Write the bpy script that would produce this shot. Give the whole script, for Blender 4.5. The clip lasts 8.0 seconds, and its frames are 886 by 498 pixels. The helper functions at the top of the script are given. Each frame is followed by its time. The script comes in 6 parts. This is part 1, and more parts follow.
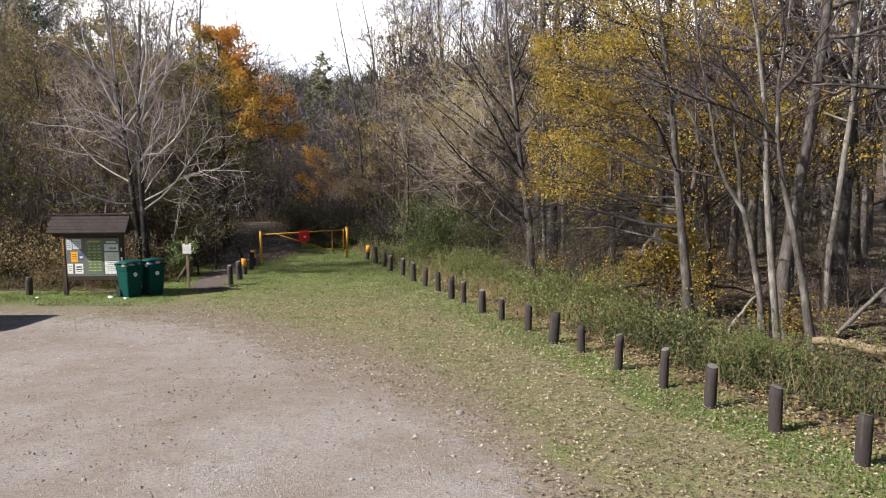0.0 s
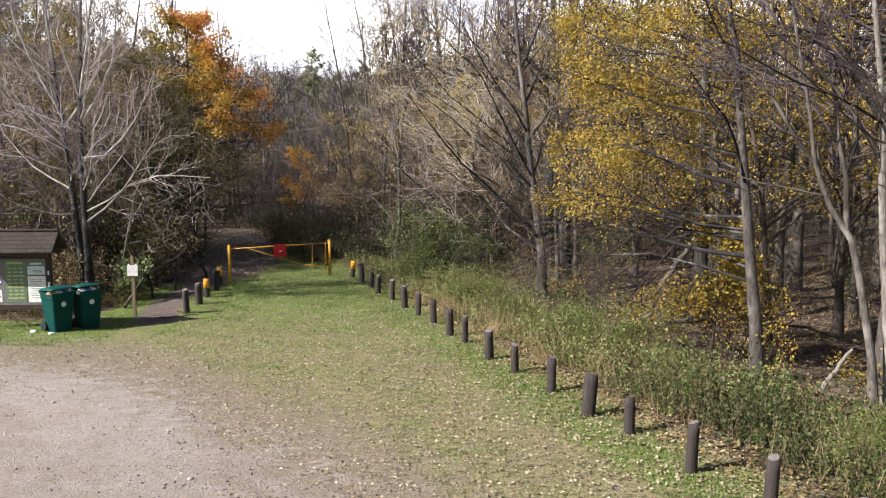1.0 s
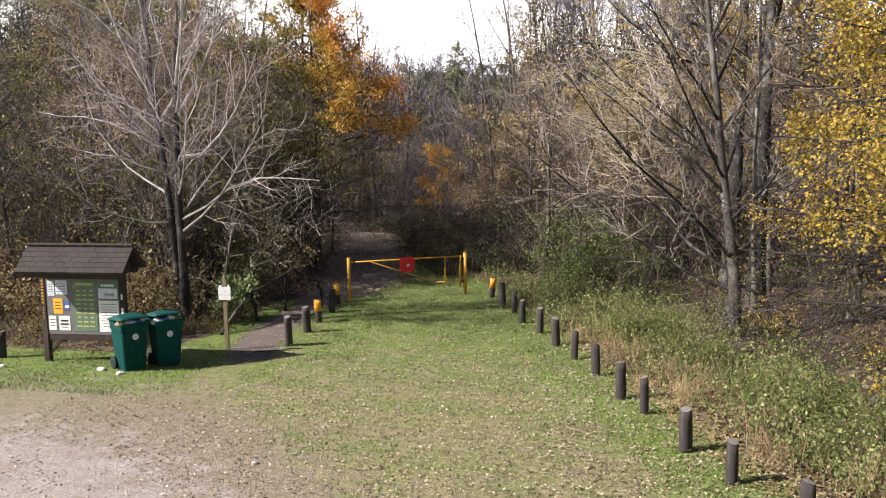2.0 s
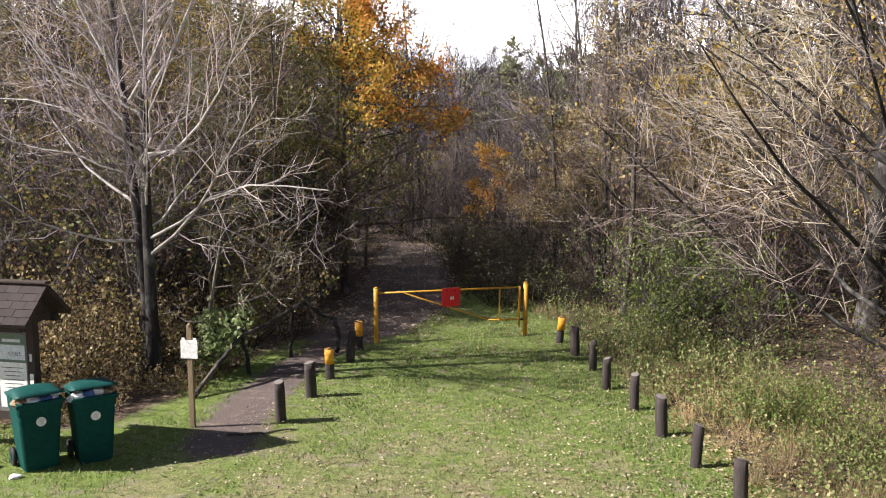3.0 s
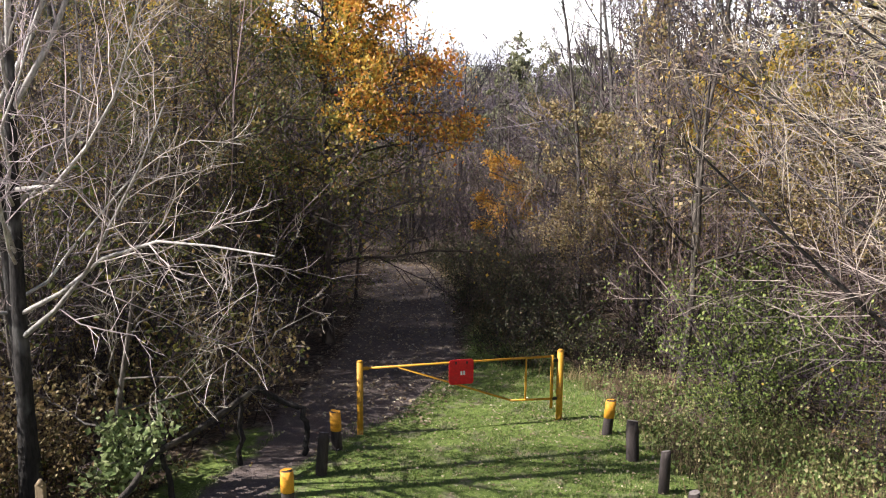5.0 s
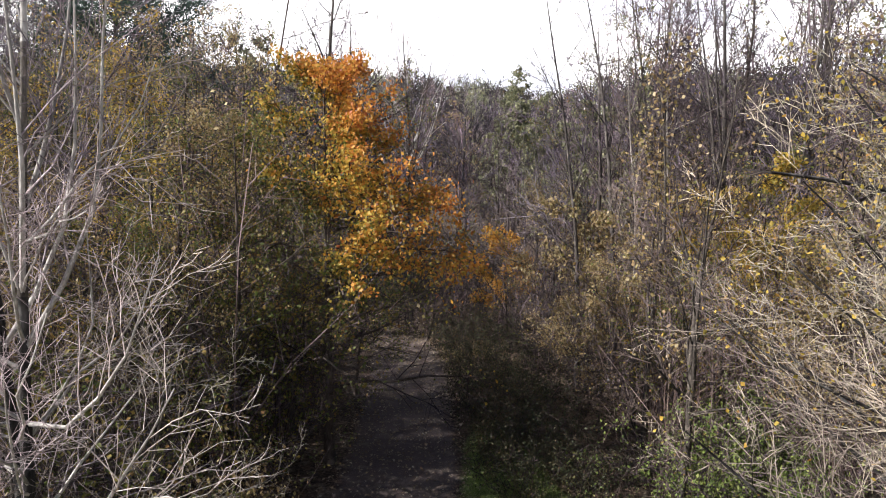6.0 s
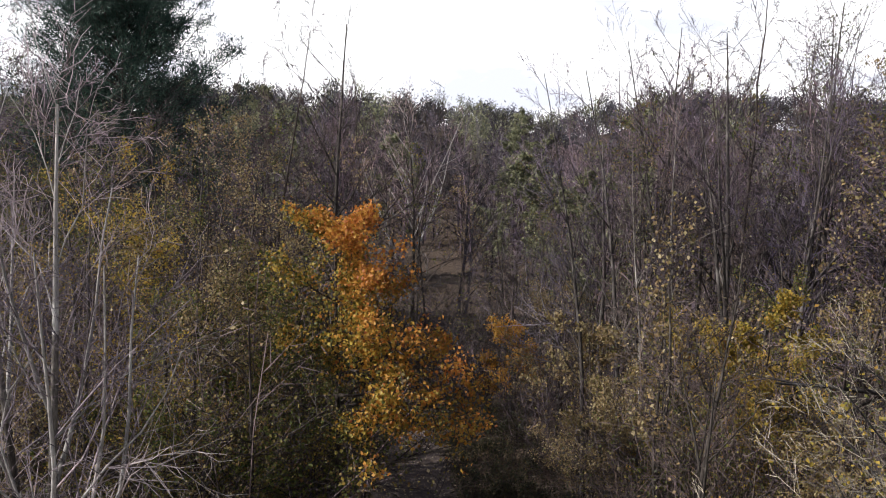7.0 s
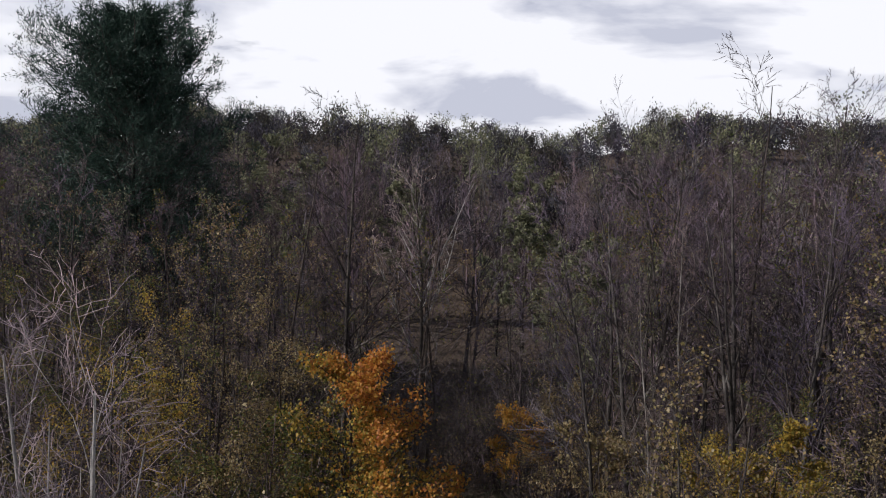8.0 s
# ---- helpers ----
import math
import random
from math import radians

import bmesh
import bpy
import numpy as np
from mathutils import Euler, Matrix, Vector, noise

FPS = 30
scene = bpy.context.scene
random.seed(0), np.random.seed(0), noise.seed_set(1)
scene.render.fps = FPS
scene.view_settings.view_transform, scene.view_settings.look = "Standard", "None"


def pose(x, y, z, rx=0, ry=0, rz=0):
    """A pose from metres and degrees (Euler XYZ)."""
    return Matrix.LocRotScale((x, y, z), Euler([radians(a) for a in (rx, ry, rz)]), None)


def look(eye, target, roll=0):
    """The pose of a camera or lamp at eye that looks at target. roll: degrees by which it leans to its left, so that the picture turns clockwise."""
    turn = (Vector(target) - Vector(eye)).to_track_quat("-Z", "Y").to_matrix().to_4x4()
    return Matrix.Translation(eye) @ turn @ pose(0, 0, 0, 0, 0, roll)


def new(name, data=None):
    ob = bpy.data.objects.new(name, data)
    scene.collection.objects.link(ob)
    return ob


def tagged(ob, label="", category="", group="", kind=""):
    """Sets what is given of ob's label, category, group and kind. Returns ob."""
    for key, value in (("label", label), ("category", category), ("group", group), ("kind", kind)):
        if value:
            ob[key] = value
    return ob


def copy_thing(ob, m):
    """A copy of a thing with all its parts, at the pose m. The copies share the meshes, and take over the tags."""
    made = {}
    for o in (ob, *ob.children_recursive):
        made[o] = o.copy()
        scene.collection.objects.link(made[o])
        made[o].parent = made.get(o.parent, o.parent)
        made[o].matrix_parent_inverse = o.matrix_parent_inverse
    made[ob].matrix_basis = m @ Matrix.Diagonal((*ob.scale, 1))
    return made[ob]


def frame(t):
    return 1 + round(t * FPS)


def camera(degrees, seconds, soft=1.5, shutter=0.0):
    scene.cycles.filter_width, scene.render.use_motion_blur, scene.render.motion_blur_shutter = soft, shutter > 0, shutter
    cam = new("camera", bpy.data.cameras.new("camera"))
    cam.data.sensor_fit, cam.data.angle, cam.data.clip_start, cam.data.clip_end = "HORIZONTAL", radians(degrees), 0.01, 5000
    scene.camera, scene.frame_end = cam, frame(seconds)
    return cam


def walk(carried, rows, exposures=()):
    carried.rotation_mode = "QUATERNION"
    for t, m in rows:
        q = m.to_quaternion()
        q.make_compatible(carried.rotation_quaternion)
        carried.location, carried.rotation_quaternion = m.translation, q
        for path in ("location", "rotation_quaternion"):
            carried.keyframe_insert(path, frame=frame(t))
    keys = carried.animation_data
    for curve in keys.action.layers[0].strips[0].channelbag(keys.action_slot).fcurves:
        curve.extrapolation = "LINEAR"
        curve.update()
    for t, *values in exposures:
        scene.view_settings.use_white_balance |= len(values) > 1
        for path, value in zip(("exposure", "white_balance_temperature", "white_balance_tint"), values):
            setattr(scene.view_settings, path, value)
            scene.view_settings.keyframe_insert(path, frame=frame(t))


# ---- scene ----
# ================= camera =================
cam = camera(55.7, 8.0, soft=1.1)
PATH = [
    (0, (0.139, -0.024, 4.911), (0.128, 1.958, 4.644), -0.2),
    (0.5, (0.096, 1.973, 4.963), (0.093, 3.955, 4.697), -0.1),
    (1, (0.097, 4.432, 4.914), (0.096, 6.414, 4.647), -0.0),
    (1.5, (-0.061, 6.966, 4.853), (-0.215, 8.941, 4.583), -0.2),
    (2, (-0.346, 9.483, 4.79), (-0.686, 11.435, 4.518), -0.5),
    (2.2, (-0.534, 10.577, 4.737), (-0.958, 12.513, 4.467), -0.5),
    (3.3, (-1.791, 16.633, 4.675), (-2.246, 18.562, 4.403), 0.3),
    (3.5, (-1.955, 17.516, 4.709), (-2.411, 19.444, 4.432), 0.3),
    (4, (-2.33, 19.092, 4.639), (-2.786, 21.02, 4.361), 0.4),
    (4.2, (-2.453, 19.464, 4.605), (-2.911, 21.392, 4.33), 0.4),
    (5.3, (-2.832, 20.186, 5.659), (-3.288, 22.114, 5.381), 0.5),
    (5.5, (-2.849, 20.21, 6.257), (-3.304, 22.139, 5.985), 0.6),
    (6, (-2.83, 20.173, 8.022), (-3.286, 22.102, 7.762), 0.6),
    (6.5, (-2.893, 20.182, 9.791), (-3.351, 22.114, 9.544), 0.7),
    (7, (-3.081, 20.187, 11.569), (-3.54, 22.119, 11.332), 0.7),
    (7.5, (-3.204, 20.126, 13.322), (-3.668, 22.058, 13.098), 0.5),
    (8, (-3.302, 20.06, 15.097), (-3.771, 21.992, 14.884), 0.4),
]
EXPOSURES = [(0, 0.78, 6350, 10), (0.8, 1.03, 6350, 11), (1.5, 1.1, 6450, 12), (4.2, 1.42, 6450, 13), (5.5, 1.34, 6300, 12), (6.5, 0.7, 6250, 13), (7.2, 0.16, 6150, 13), (8, -0.42, 6050, 14)]
walk(cam, [(t, look(eye, target, roll)) for t, eye, target, roll in PATH], EXPOSURES)

# ================= sky and sun =================
SUN_DIR = Vector((-0.90, -0.43, 0.76)).normalized()
world = bpy.data.worlds.new("sky")
scene.world = world
world.use_nodes = True
wn, wl = world.node_tree.nodes, world.node_tree.links
wn.clear()
w_out = wn.new("ShaderNodeOutputWorld")
w_sky = wn.new("ShaderNodeTexSky")
w_sky.sky_type, w_sky.sun_disc = "NISHITA", False
w_sky.air_density, w_sky.dust_density = 0.6, 0.6
w_sky.sun_elevation = math.asin(SUN_DIR.z)
w_sky.sun_rotation = math.atan2(SUN_DIR.x, SUN_DIR.y)
w_bg = wn.new("ShaderNodeBackground")
w_bg.inputs["Strength"].default_value = 0.05
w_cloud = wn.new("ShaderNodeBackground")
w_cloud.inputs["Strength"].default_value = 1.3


def sky_node(kind, **values):
    nd = wn.new("ShaderNode" + kind)
    for key, val in values.items():
        nd.inputs[key.replace("_", " ")].default_value = val
    return nd


def sky_math(op, a, b):
    nd = wn.new("ShaderNodeMath")
    nd.operation = op
    for k, val in enumerate((a, b)):
        if isinstance(val, (int, float)):
            nd.inputs[k].default_value = val
        else:
            wl.new(val, nd.inputs[k])
    return nd.outputs[0]


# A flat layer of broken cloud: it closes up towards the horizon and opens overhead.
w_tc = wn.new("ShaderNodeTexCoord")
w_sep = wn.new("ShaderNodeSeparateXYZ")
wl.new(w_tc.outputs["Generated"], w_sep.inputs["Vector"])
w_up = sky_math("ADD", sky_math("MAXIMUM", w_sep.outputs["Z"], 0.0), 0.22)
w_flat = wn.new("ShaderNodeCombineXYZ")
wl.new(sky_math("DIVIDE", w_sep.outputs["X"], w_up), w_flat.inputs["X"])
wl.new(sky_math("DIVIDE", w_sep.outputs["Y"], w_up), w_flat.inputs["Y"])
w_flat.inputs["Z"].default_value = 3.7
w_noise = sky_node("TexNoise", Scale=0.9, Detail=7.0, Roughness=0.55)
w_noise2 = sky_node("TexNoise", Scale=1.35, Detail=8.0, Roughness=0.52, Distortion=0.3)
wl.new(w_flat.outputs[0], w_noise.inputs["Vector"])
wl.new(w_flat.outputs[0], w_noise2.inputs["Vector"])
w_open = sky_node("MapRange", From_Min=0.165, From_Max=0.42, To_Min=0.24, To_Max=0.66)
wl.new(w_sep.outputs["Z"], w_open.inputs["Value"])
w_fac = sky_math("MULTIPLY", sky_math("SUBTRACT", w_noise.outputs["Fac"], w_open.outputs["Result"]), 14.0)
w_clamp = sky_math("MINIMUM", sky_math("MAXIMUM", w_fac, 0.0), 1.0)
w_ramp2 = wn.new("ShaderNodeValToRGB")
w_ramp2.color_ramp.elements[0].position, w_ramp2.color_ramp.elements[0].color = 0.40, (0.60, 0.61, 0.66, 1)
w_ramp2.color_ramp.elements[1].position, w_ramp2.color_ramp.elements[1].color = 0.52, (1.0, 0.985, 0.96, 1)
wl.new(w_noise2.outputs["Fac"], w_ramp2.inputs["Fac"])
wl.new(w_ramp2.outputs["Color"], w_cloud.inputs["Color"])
wl.new(w_sky.outputs["Color"], w_bg.inputs["Color"])
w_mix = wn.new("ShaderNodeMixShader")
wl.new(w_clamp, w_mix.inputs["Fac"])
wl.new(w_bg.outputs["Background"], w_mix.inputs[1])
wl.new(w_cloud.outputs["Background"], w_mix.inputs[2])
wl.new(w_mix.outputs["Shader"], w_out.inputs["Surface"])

sun_data = bpy.data.lights.new("sun", "SUN")
sun_data.energy, sun_data.angle, sun_data.color = 5.0, radians(0.55), (1.0, 0.94, 0.86)
sun = new("sun", sun_data)
sun.matrix_world = look(SUN_DIR * 80, (0, 0, 0))


# ================= materials =================
def material(name, rough=0.9, metal=0.0, spec=0.3):
    m = bpy.data.materials.new(name)
    m.use_nodes = True
    b = m.node_tree.nodes["Principled BSDF"]
    b.inputs["Roughness"].default_value, b.inputs["Metallic"].default_value = rough, metal
    b.inputs["Specular IOR Level"].default_value = spec
    return m, m.node_tree.nodes, m.node_tree.links, b


def coords(nd, ln, kind="Object", scale=(1, 1, 1)):
    tc, mp = nd.new("ShaderNodeTexCoord"), nd.new("ShaderNodeMapping")
    mp.inputs["Scale"].default_value = scale
    ln.new(tc.outputs[kind], mp.inputs["Vector"])
    return mp.outputs["Vector"]


def noise_of(nd, ln, vec, scale, detail=5, rough=0.6):
    n = nd.new("ShaderNodeTexNoise")
    n.inputs["Scale"].default_value, n.inputs["Detail"].default_value, n.inputs["Roughness"].default_value = scale, detail, rough
    ln.new(vec, n.inputs["Vector"])
    return n.outputs["Fac"]


def ramp_of(nd, ln, fac, stops):
    r = nd.new("ShaderNodeValToRGB")
    e = r.color_ramp.elements
    while len(e) < len(stops):
        e.new(0.5)
    for k, (p, c) in enumerate(stops):
        e[k].position, e[k].color = p, (*c, 1) if len(c) == 3 else c
    ln.new(fac, r.inputs["Fac"])
    return r.outputs["Color"]


def rgba_mix(nd, ln, fac, a, b, mode="MIX"):
    m = nd.new("ShaderNodeMixRGB")
    m.blend_type = mode
    for key, val in (("Fac", fac), ("Color1", a), ("Color2", b)):
        if isinstance(val, (int, float)):
            m.inputs[key].default_value = val
        elif isinstance(val, tuple):
            m.inputs[key].default_value = (*val, 1)
        else:
            ln.new(val, m.inputs[key])
    return m.outputs["Color"]


def math_of(nd, ln, op, a, b=None):
    m = nd.new("ShaderNodeMath")
    m.operation = op
    for k, val in enumerate((a, b)):
        if val is None:
            continue
        if isinstance(val, (int, float)):
            m.inputs[k].default_value = val
        else:
            ln.new(val, m.inputs[k])
    return m.outputs[0]


def bump_of(nd, ln, b, height, strength, dist=0.02):
    bp = nd.new("ShaderNodeBump")
    bp.inputs["Strength"].default_value, bp.inputs["Distance"].default_value = strength, dist
    ln.new(height, bp.inputs["Height"])
    ln.new(bp.outputs["Normal"], b.inputs["Normal"])


def bark(name, dark, light, patch, scale=7.0):
    """Ridged bark with lichen patches; colour shifts a little from tree to tree."""
    m, nd, ln, b = material(name, 0.92)
    v = coords(nd, ln, "Object", (1, 1, 0.22))
    fine = noise_of(nd, ln, v, scale * 4, 6, 0.7)
    big = noise_of(nd, ln, coords(nd, ln, "Object", (1, 1, 0.6)), scale * 0.35, 3)
    c1 = ramp_of(nd, ln, fine, [(0.32, dark), (0.68, light)])
    c2 = rgba_mix(nd, ln, ramp_of(nd, ln, big, [(0.52, (0, 0, 0)), (0.66, (1, 1, 1))]), c1, patch)
    info = nd.new("ShaderNodeObjectInfo")
    hsv = nd.new("ShaderNodeHueSaturation")
    ln.new(c2, hsv.inputs["Color"])
    ln.new(math_of(nd, ln, "ADD", math_of(nd, ln, "MULTIPLY", info.outputs["Random"], 0.5), 0.75), hsv.inputs["Value"])
    ln.new(hsv.outputs["Color"], b.inputs["Base Color"])
    bump_of(nd, ln, b, fine, 0.7, 0.03)
    return m


def twig_mat(name, a, c):
    """Thin branches: each a little lighter or darker than the next, and the hue shifts from tree to tree."""
    m, nd, ln, b = material(name, 0.8)
    g, info = nd.new("ShaderNodeNewGeometry"), nd.new("ShaderNodeObjectInfo")
    col = ramp_of(nd, ln, g.outputs["Random Per Island"], [(0.0, a), (1.0, c)])
    tint = ramp_of(nd, ln, info.outputs["Random"], [(0.0, (0.74, 0.70, 0.80)), (0.3, (1.22, 1.06, 1.0)), (0.55, (0.95, 0.98, 0.84)), (0.8, (1.28, 1.17, 1.25)), (1.0, (0.66, 0.61, 0.64))])
    col = rgba_mix(nd, ln, 1.0, col, tint, "MULTIPLY")
    v = coords(nd, ln, "Object")
    stand = ramp_of(nd, ln, noise_of(nd, ln, v, 0.16, 2, 0.5), [(0.36, (0.42, 0.40, 0.46)), (0.5, (0.95, 0.94, 0.94)), (0.64, (1.65, 1.62, 1.55))])
    kind_of = ramp_of(nd, ln, noise_of(nd, ln, v, 0.11, 1, 0.5), [(0.40, (1.04, 0.97, 1.05)), (0.52, (1.0, 1.0, 1.0)), (0.62, (0.96, 1.02, 0.92))])
    col = rgba_mix(nd, ln, 1.0, rgba_mix(nd, ln, 1.0, col, stand, "MULTIPLY"), kind_of, "MULTIPLY")
    ln.new(col, b.inputs["Base Color"])
    return m


def leaf_mat(name, stops, through_light=0.35, rough=0.55):
    m, nd, ln, b = material(name, rough, spec=0.35)
    g = nd.new("ShaderNodeNewGeometry")
    col = ramp_of(nd, ln, g.outputs["Random Per Island"], stops)
    clump = noise_of(nd, ln, coords(nd, ln, "Object"), 0.9, 2)
    hsv = nd.new("ShaderNodeHueSaturation")
    ln.new(col, hsv.inputs["Color"])
    ln.new(math_of(nd, ln, "ADD", math_of(nd, ln, "MULTIPLY", clump, 0.9), 0.55), hsv.inputs["Value"])
    ln.new(hsv.outputs["Color"], b.inputs["Base Color"])
    tr = nd.new("ShaderNodeBsdfTranslucent")
    ln.new(hsv.outputs["Color"], tr.inputs["Color"])
    mx = nd.new("ShaderNodeMixShader")
    mx.inputs["Fac"].default_value = through_light
    ln.new(b.outputs[0], mx.inputs[1])
    ln.new(tr.outputs[0], mx.inputs[2])
    ln.new(mx.outputs[0], nd["Material Output"].inputs["Surface"])
    return m


BARK_GREY = bark("bark_grey", (0.028, 0.024, 0.022), (0.105, 0.091, 0.083), (0.16, 0.145, 0.132))
BARK_DARK = bark("bark_dark", (0.018, 0.015, 0.013), (0.085, 0.072, 0.062), (0.15, 0.13, 0.11))
BARK_BLACK = bark("bark_black", (0.010, 0.009, 0.009), (0.042, 0.037, 0.035), (0.115, 0.11, 0.105))
BARK_MID = bark("bark_mid", (0.045, 0.038, 0.034), (0.155, 0.135, 0.12), (0.24, 0.22, 0.20))
BARK_PALE = bark("bark_pale", (0.085, 0.075, 0.065), (0.25, 0.225, 0.20), (0.36, 0.335, 0.30))
BARK_BROWN = bark("bark_brown", (0.026, 0.019, 0.016), (0.095, 0.075, 0.064), (0.145, 0.12, 0.105))
BARK_WHITE = bark("bark_white", (0.22, 0.205, 0.19), (0.46, 0.435, 0.41), (0.55, 0.53, 0.50))
TWIG_PALE = twig_mat("twig_pale", (0.15, 0.136, 0.126), (0.49, 0.46, 0.43))
TWIG_BUFF = twig_mat("twig_buff", (0.17, 0.148, 0.135), (0.58, 0.51, 0.46))
TWIG_TAN = twig_mat("twig_tan", (0.06, 0.049, 0.049), (0.25, 0.205, 0.20))
TWIG_GREY = twig_mat("twig_grey", (0.02, 0.017, 0.019), (0.13, 0.112, 0.117))
# Mauve and hill twigs: the blue of distant haze is put into both colours.
TWIG_MAUVE = twig_mat("twig_mauve", (0.042, 0.038, 0.049), (0.195, 0.175, 0.215))
TWIG_HILL_HAZE = twig_mat("twig_hill_haze", (0.032, 0.034, 0.042), (0.098, 0.100, 0.117))
TWIG_BROWN = twig_mat("twig_brown", (0.018, 0.014, 0.014), (0.10, 0.079, 0.075))
LEAF_YELLOW = leaf_mat("leaf_yellow", [(0.0, (0.15, 0.14, 0.03)), (0.35, (0.33, 0.255, 0.045)), (0.75, (0.54, 0.38, 0.065)), (1.0, (0.34, 0.17, 0.045))], 0.42)
LEAF_ORANGE = leaf_mat("leaf_orange", [(0.0, (0.40, 0.14, 0.03)), (0.35, (0.56, 0.23, 0.04)), (0.7, (0.54, 0.32, 0.055)), (1.0, (0.35, 0.10, 0.035))])
LEAF_OLIVE = leaf_mat("leaf_olive", [(0.0, (0.05, 0.07, 0.018)), (0.45, (0.11, 0.13, 0.03)), (0.75, (0.24, 0.20, 0.05)), (1.0, (0.22, 0.12, 0.05))])
LEAF_MOSS = leaf_mat("leaf_deep_green", [(0.0, (0.028, 0.046, 0.014)), (0.5, (0.06, 0.09, 0.026)), (0.85, (0.11, 0.125, 0.042)), (1.0, (0.19, 0.15, 0.07))])
LEAF_PALE = leaf_mat("leaf_pale_green", [(0.0, (0.12, 0.17, 0.06)), (0.5, (0.25, 0.32, 0.13)), (1.0, (0.42, 0.46, 0.24))], 0.4)
LEAF_AMBER = leaf_mat("leaf_amber", [(0.0, (0.38, 0.17, 0.03)), (0.5, (0.54, 0.28, 0.04)), (1.0, (0.44, 0.31, 0.06))], 0.4)
LEAF_GREEN = leaf_mat("leaf_green", [(0.0, (0.06, 0.095, 0.022)), (0.6, (0.16, 0.215, 0.05)), (1.0, (0.29, 0.32, 0.10))])
LEAF_TAN = leaf_mat("leaf_tan", [(0.0, (0.15, 0.10, 0.048)), (0.4, (0.32, 0.225, 0.105)), (0.7, (0.21, 0.18, 0.065)), (1.0, (0.48, 0.39, 0.23))], 0.3)
LEAF_LITTER = leaf_mat("leaf_litter", [(0.0, (0.11, 0.07, 0.045)), (0.4, (0.24, 0.175, 0.11)), (0.75, (0.34, 0.275, 0.175)), (1.0, (0.46, 0.41, 0.31))], 0.1)
# Dark green leaves, darkened further: the trailside shade is put into the colour.
LEAF_SHADED = leaf_mat("leaf_shaded", [(0.0, (0.018, 0.026, 0.011)), (0.5, (0.045, 0.052, 0.022)), (0.85, (0.085, 0.075, 0.035)), (1.0, (0.12, 0.08, 0.04))], 0.25)
LEAF_HILL = leaf_mat("leaf_hill", [(0.0, (0.03, 0.028, 0.03)), (0.5, (0.065, 0.057, 0.056)), (0.8, (0.055, 0.062, 0.036)), (1.0, (0.11, 0.082, 0.055))], 0.2)
LEAF_SAGE = leaf_mat("leaf_sage", [(0.0, (0.10, 0.108, 0.065)), (0.5, (0.19, 0.20, 0.115)), (1.0, (0.33, 0.32, 0.185))], 0.3)
NEEDLE = leaf_mat("needle", [(0.0, (0.012, 0.03, 0.022)), (0.6, (0.03, 0.065, 0.045)), (1.0, (0.07, 0.12, 0.085))], 0.15)
GRASS = leaf_mat("grass_blade", [(0.0, (0.065, 0.11, 0.028)), (0.5, (0.135, 0.19, 0.05)), (0.8, (0.245, 0.275, 0.10)), (1.0, (0.40, 0.37, 0.22))], 0.3)
WEED = leaf_mat("weed_leaf", [(0.0, (0.07, 0.12, 0.03)), (0.45, (0.15, 0.205, 0.06)), (0.8, (0.26, 0.265, 0.10)), (1.0, (0.42, 0.36, 0.21))], 0.3)


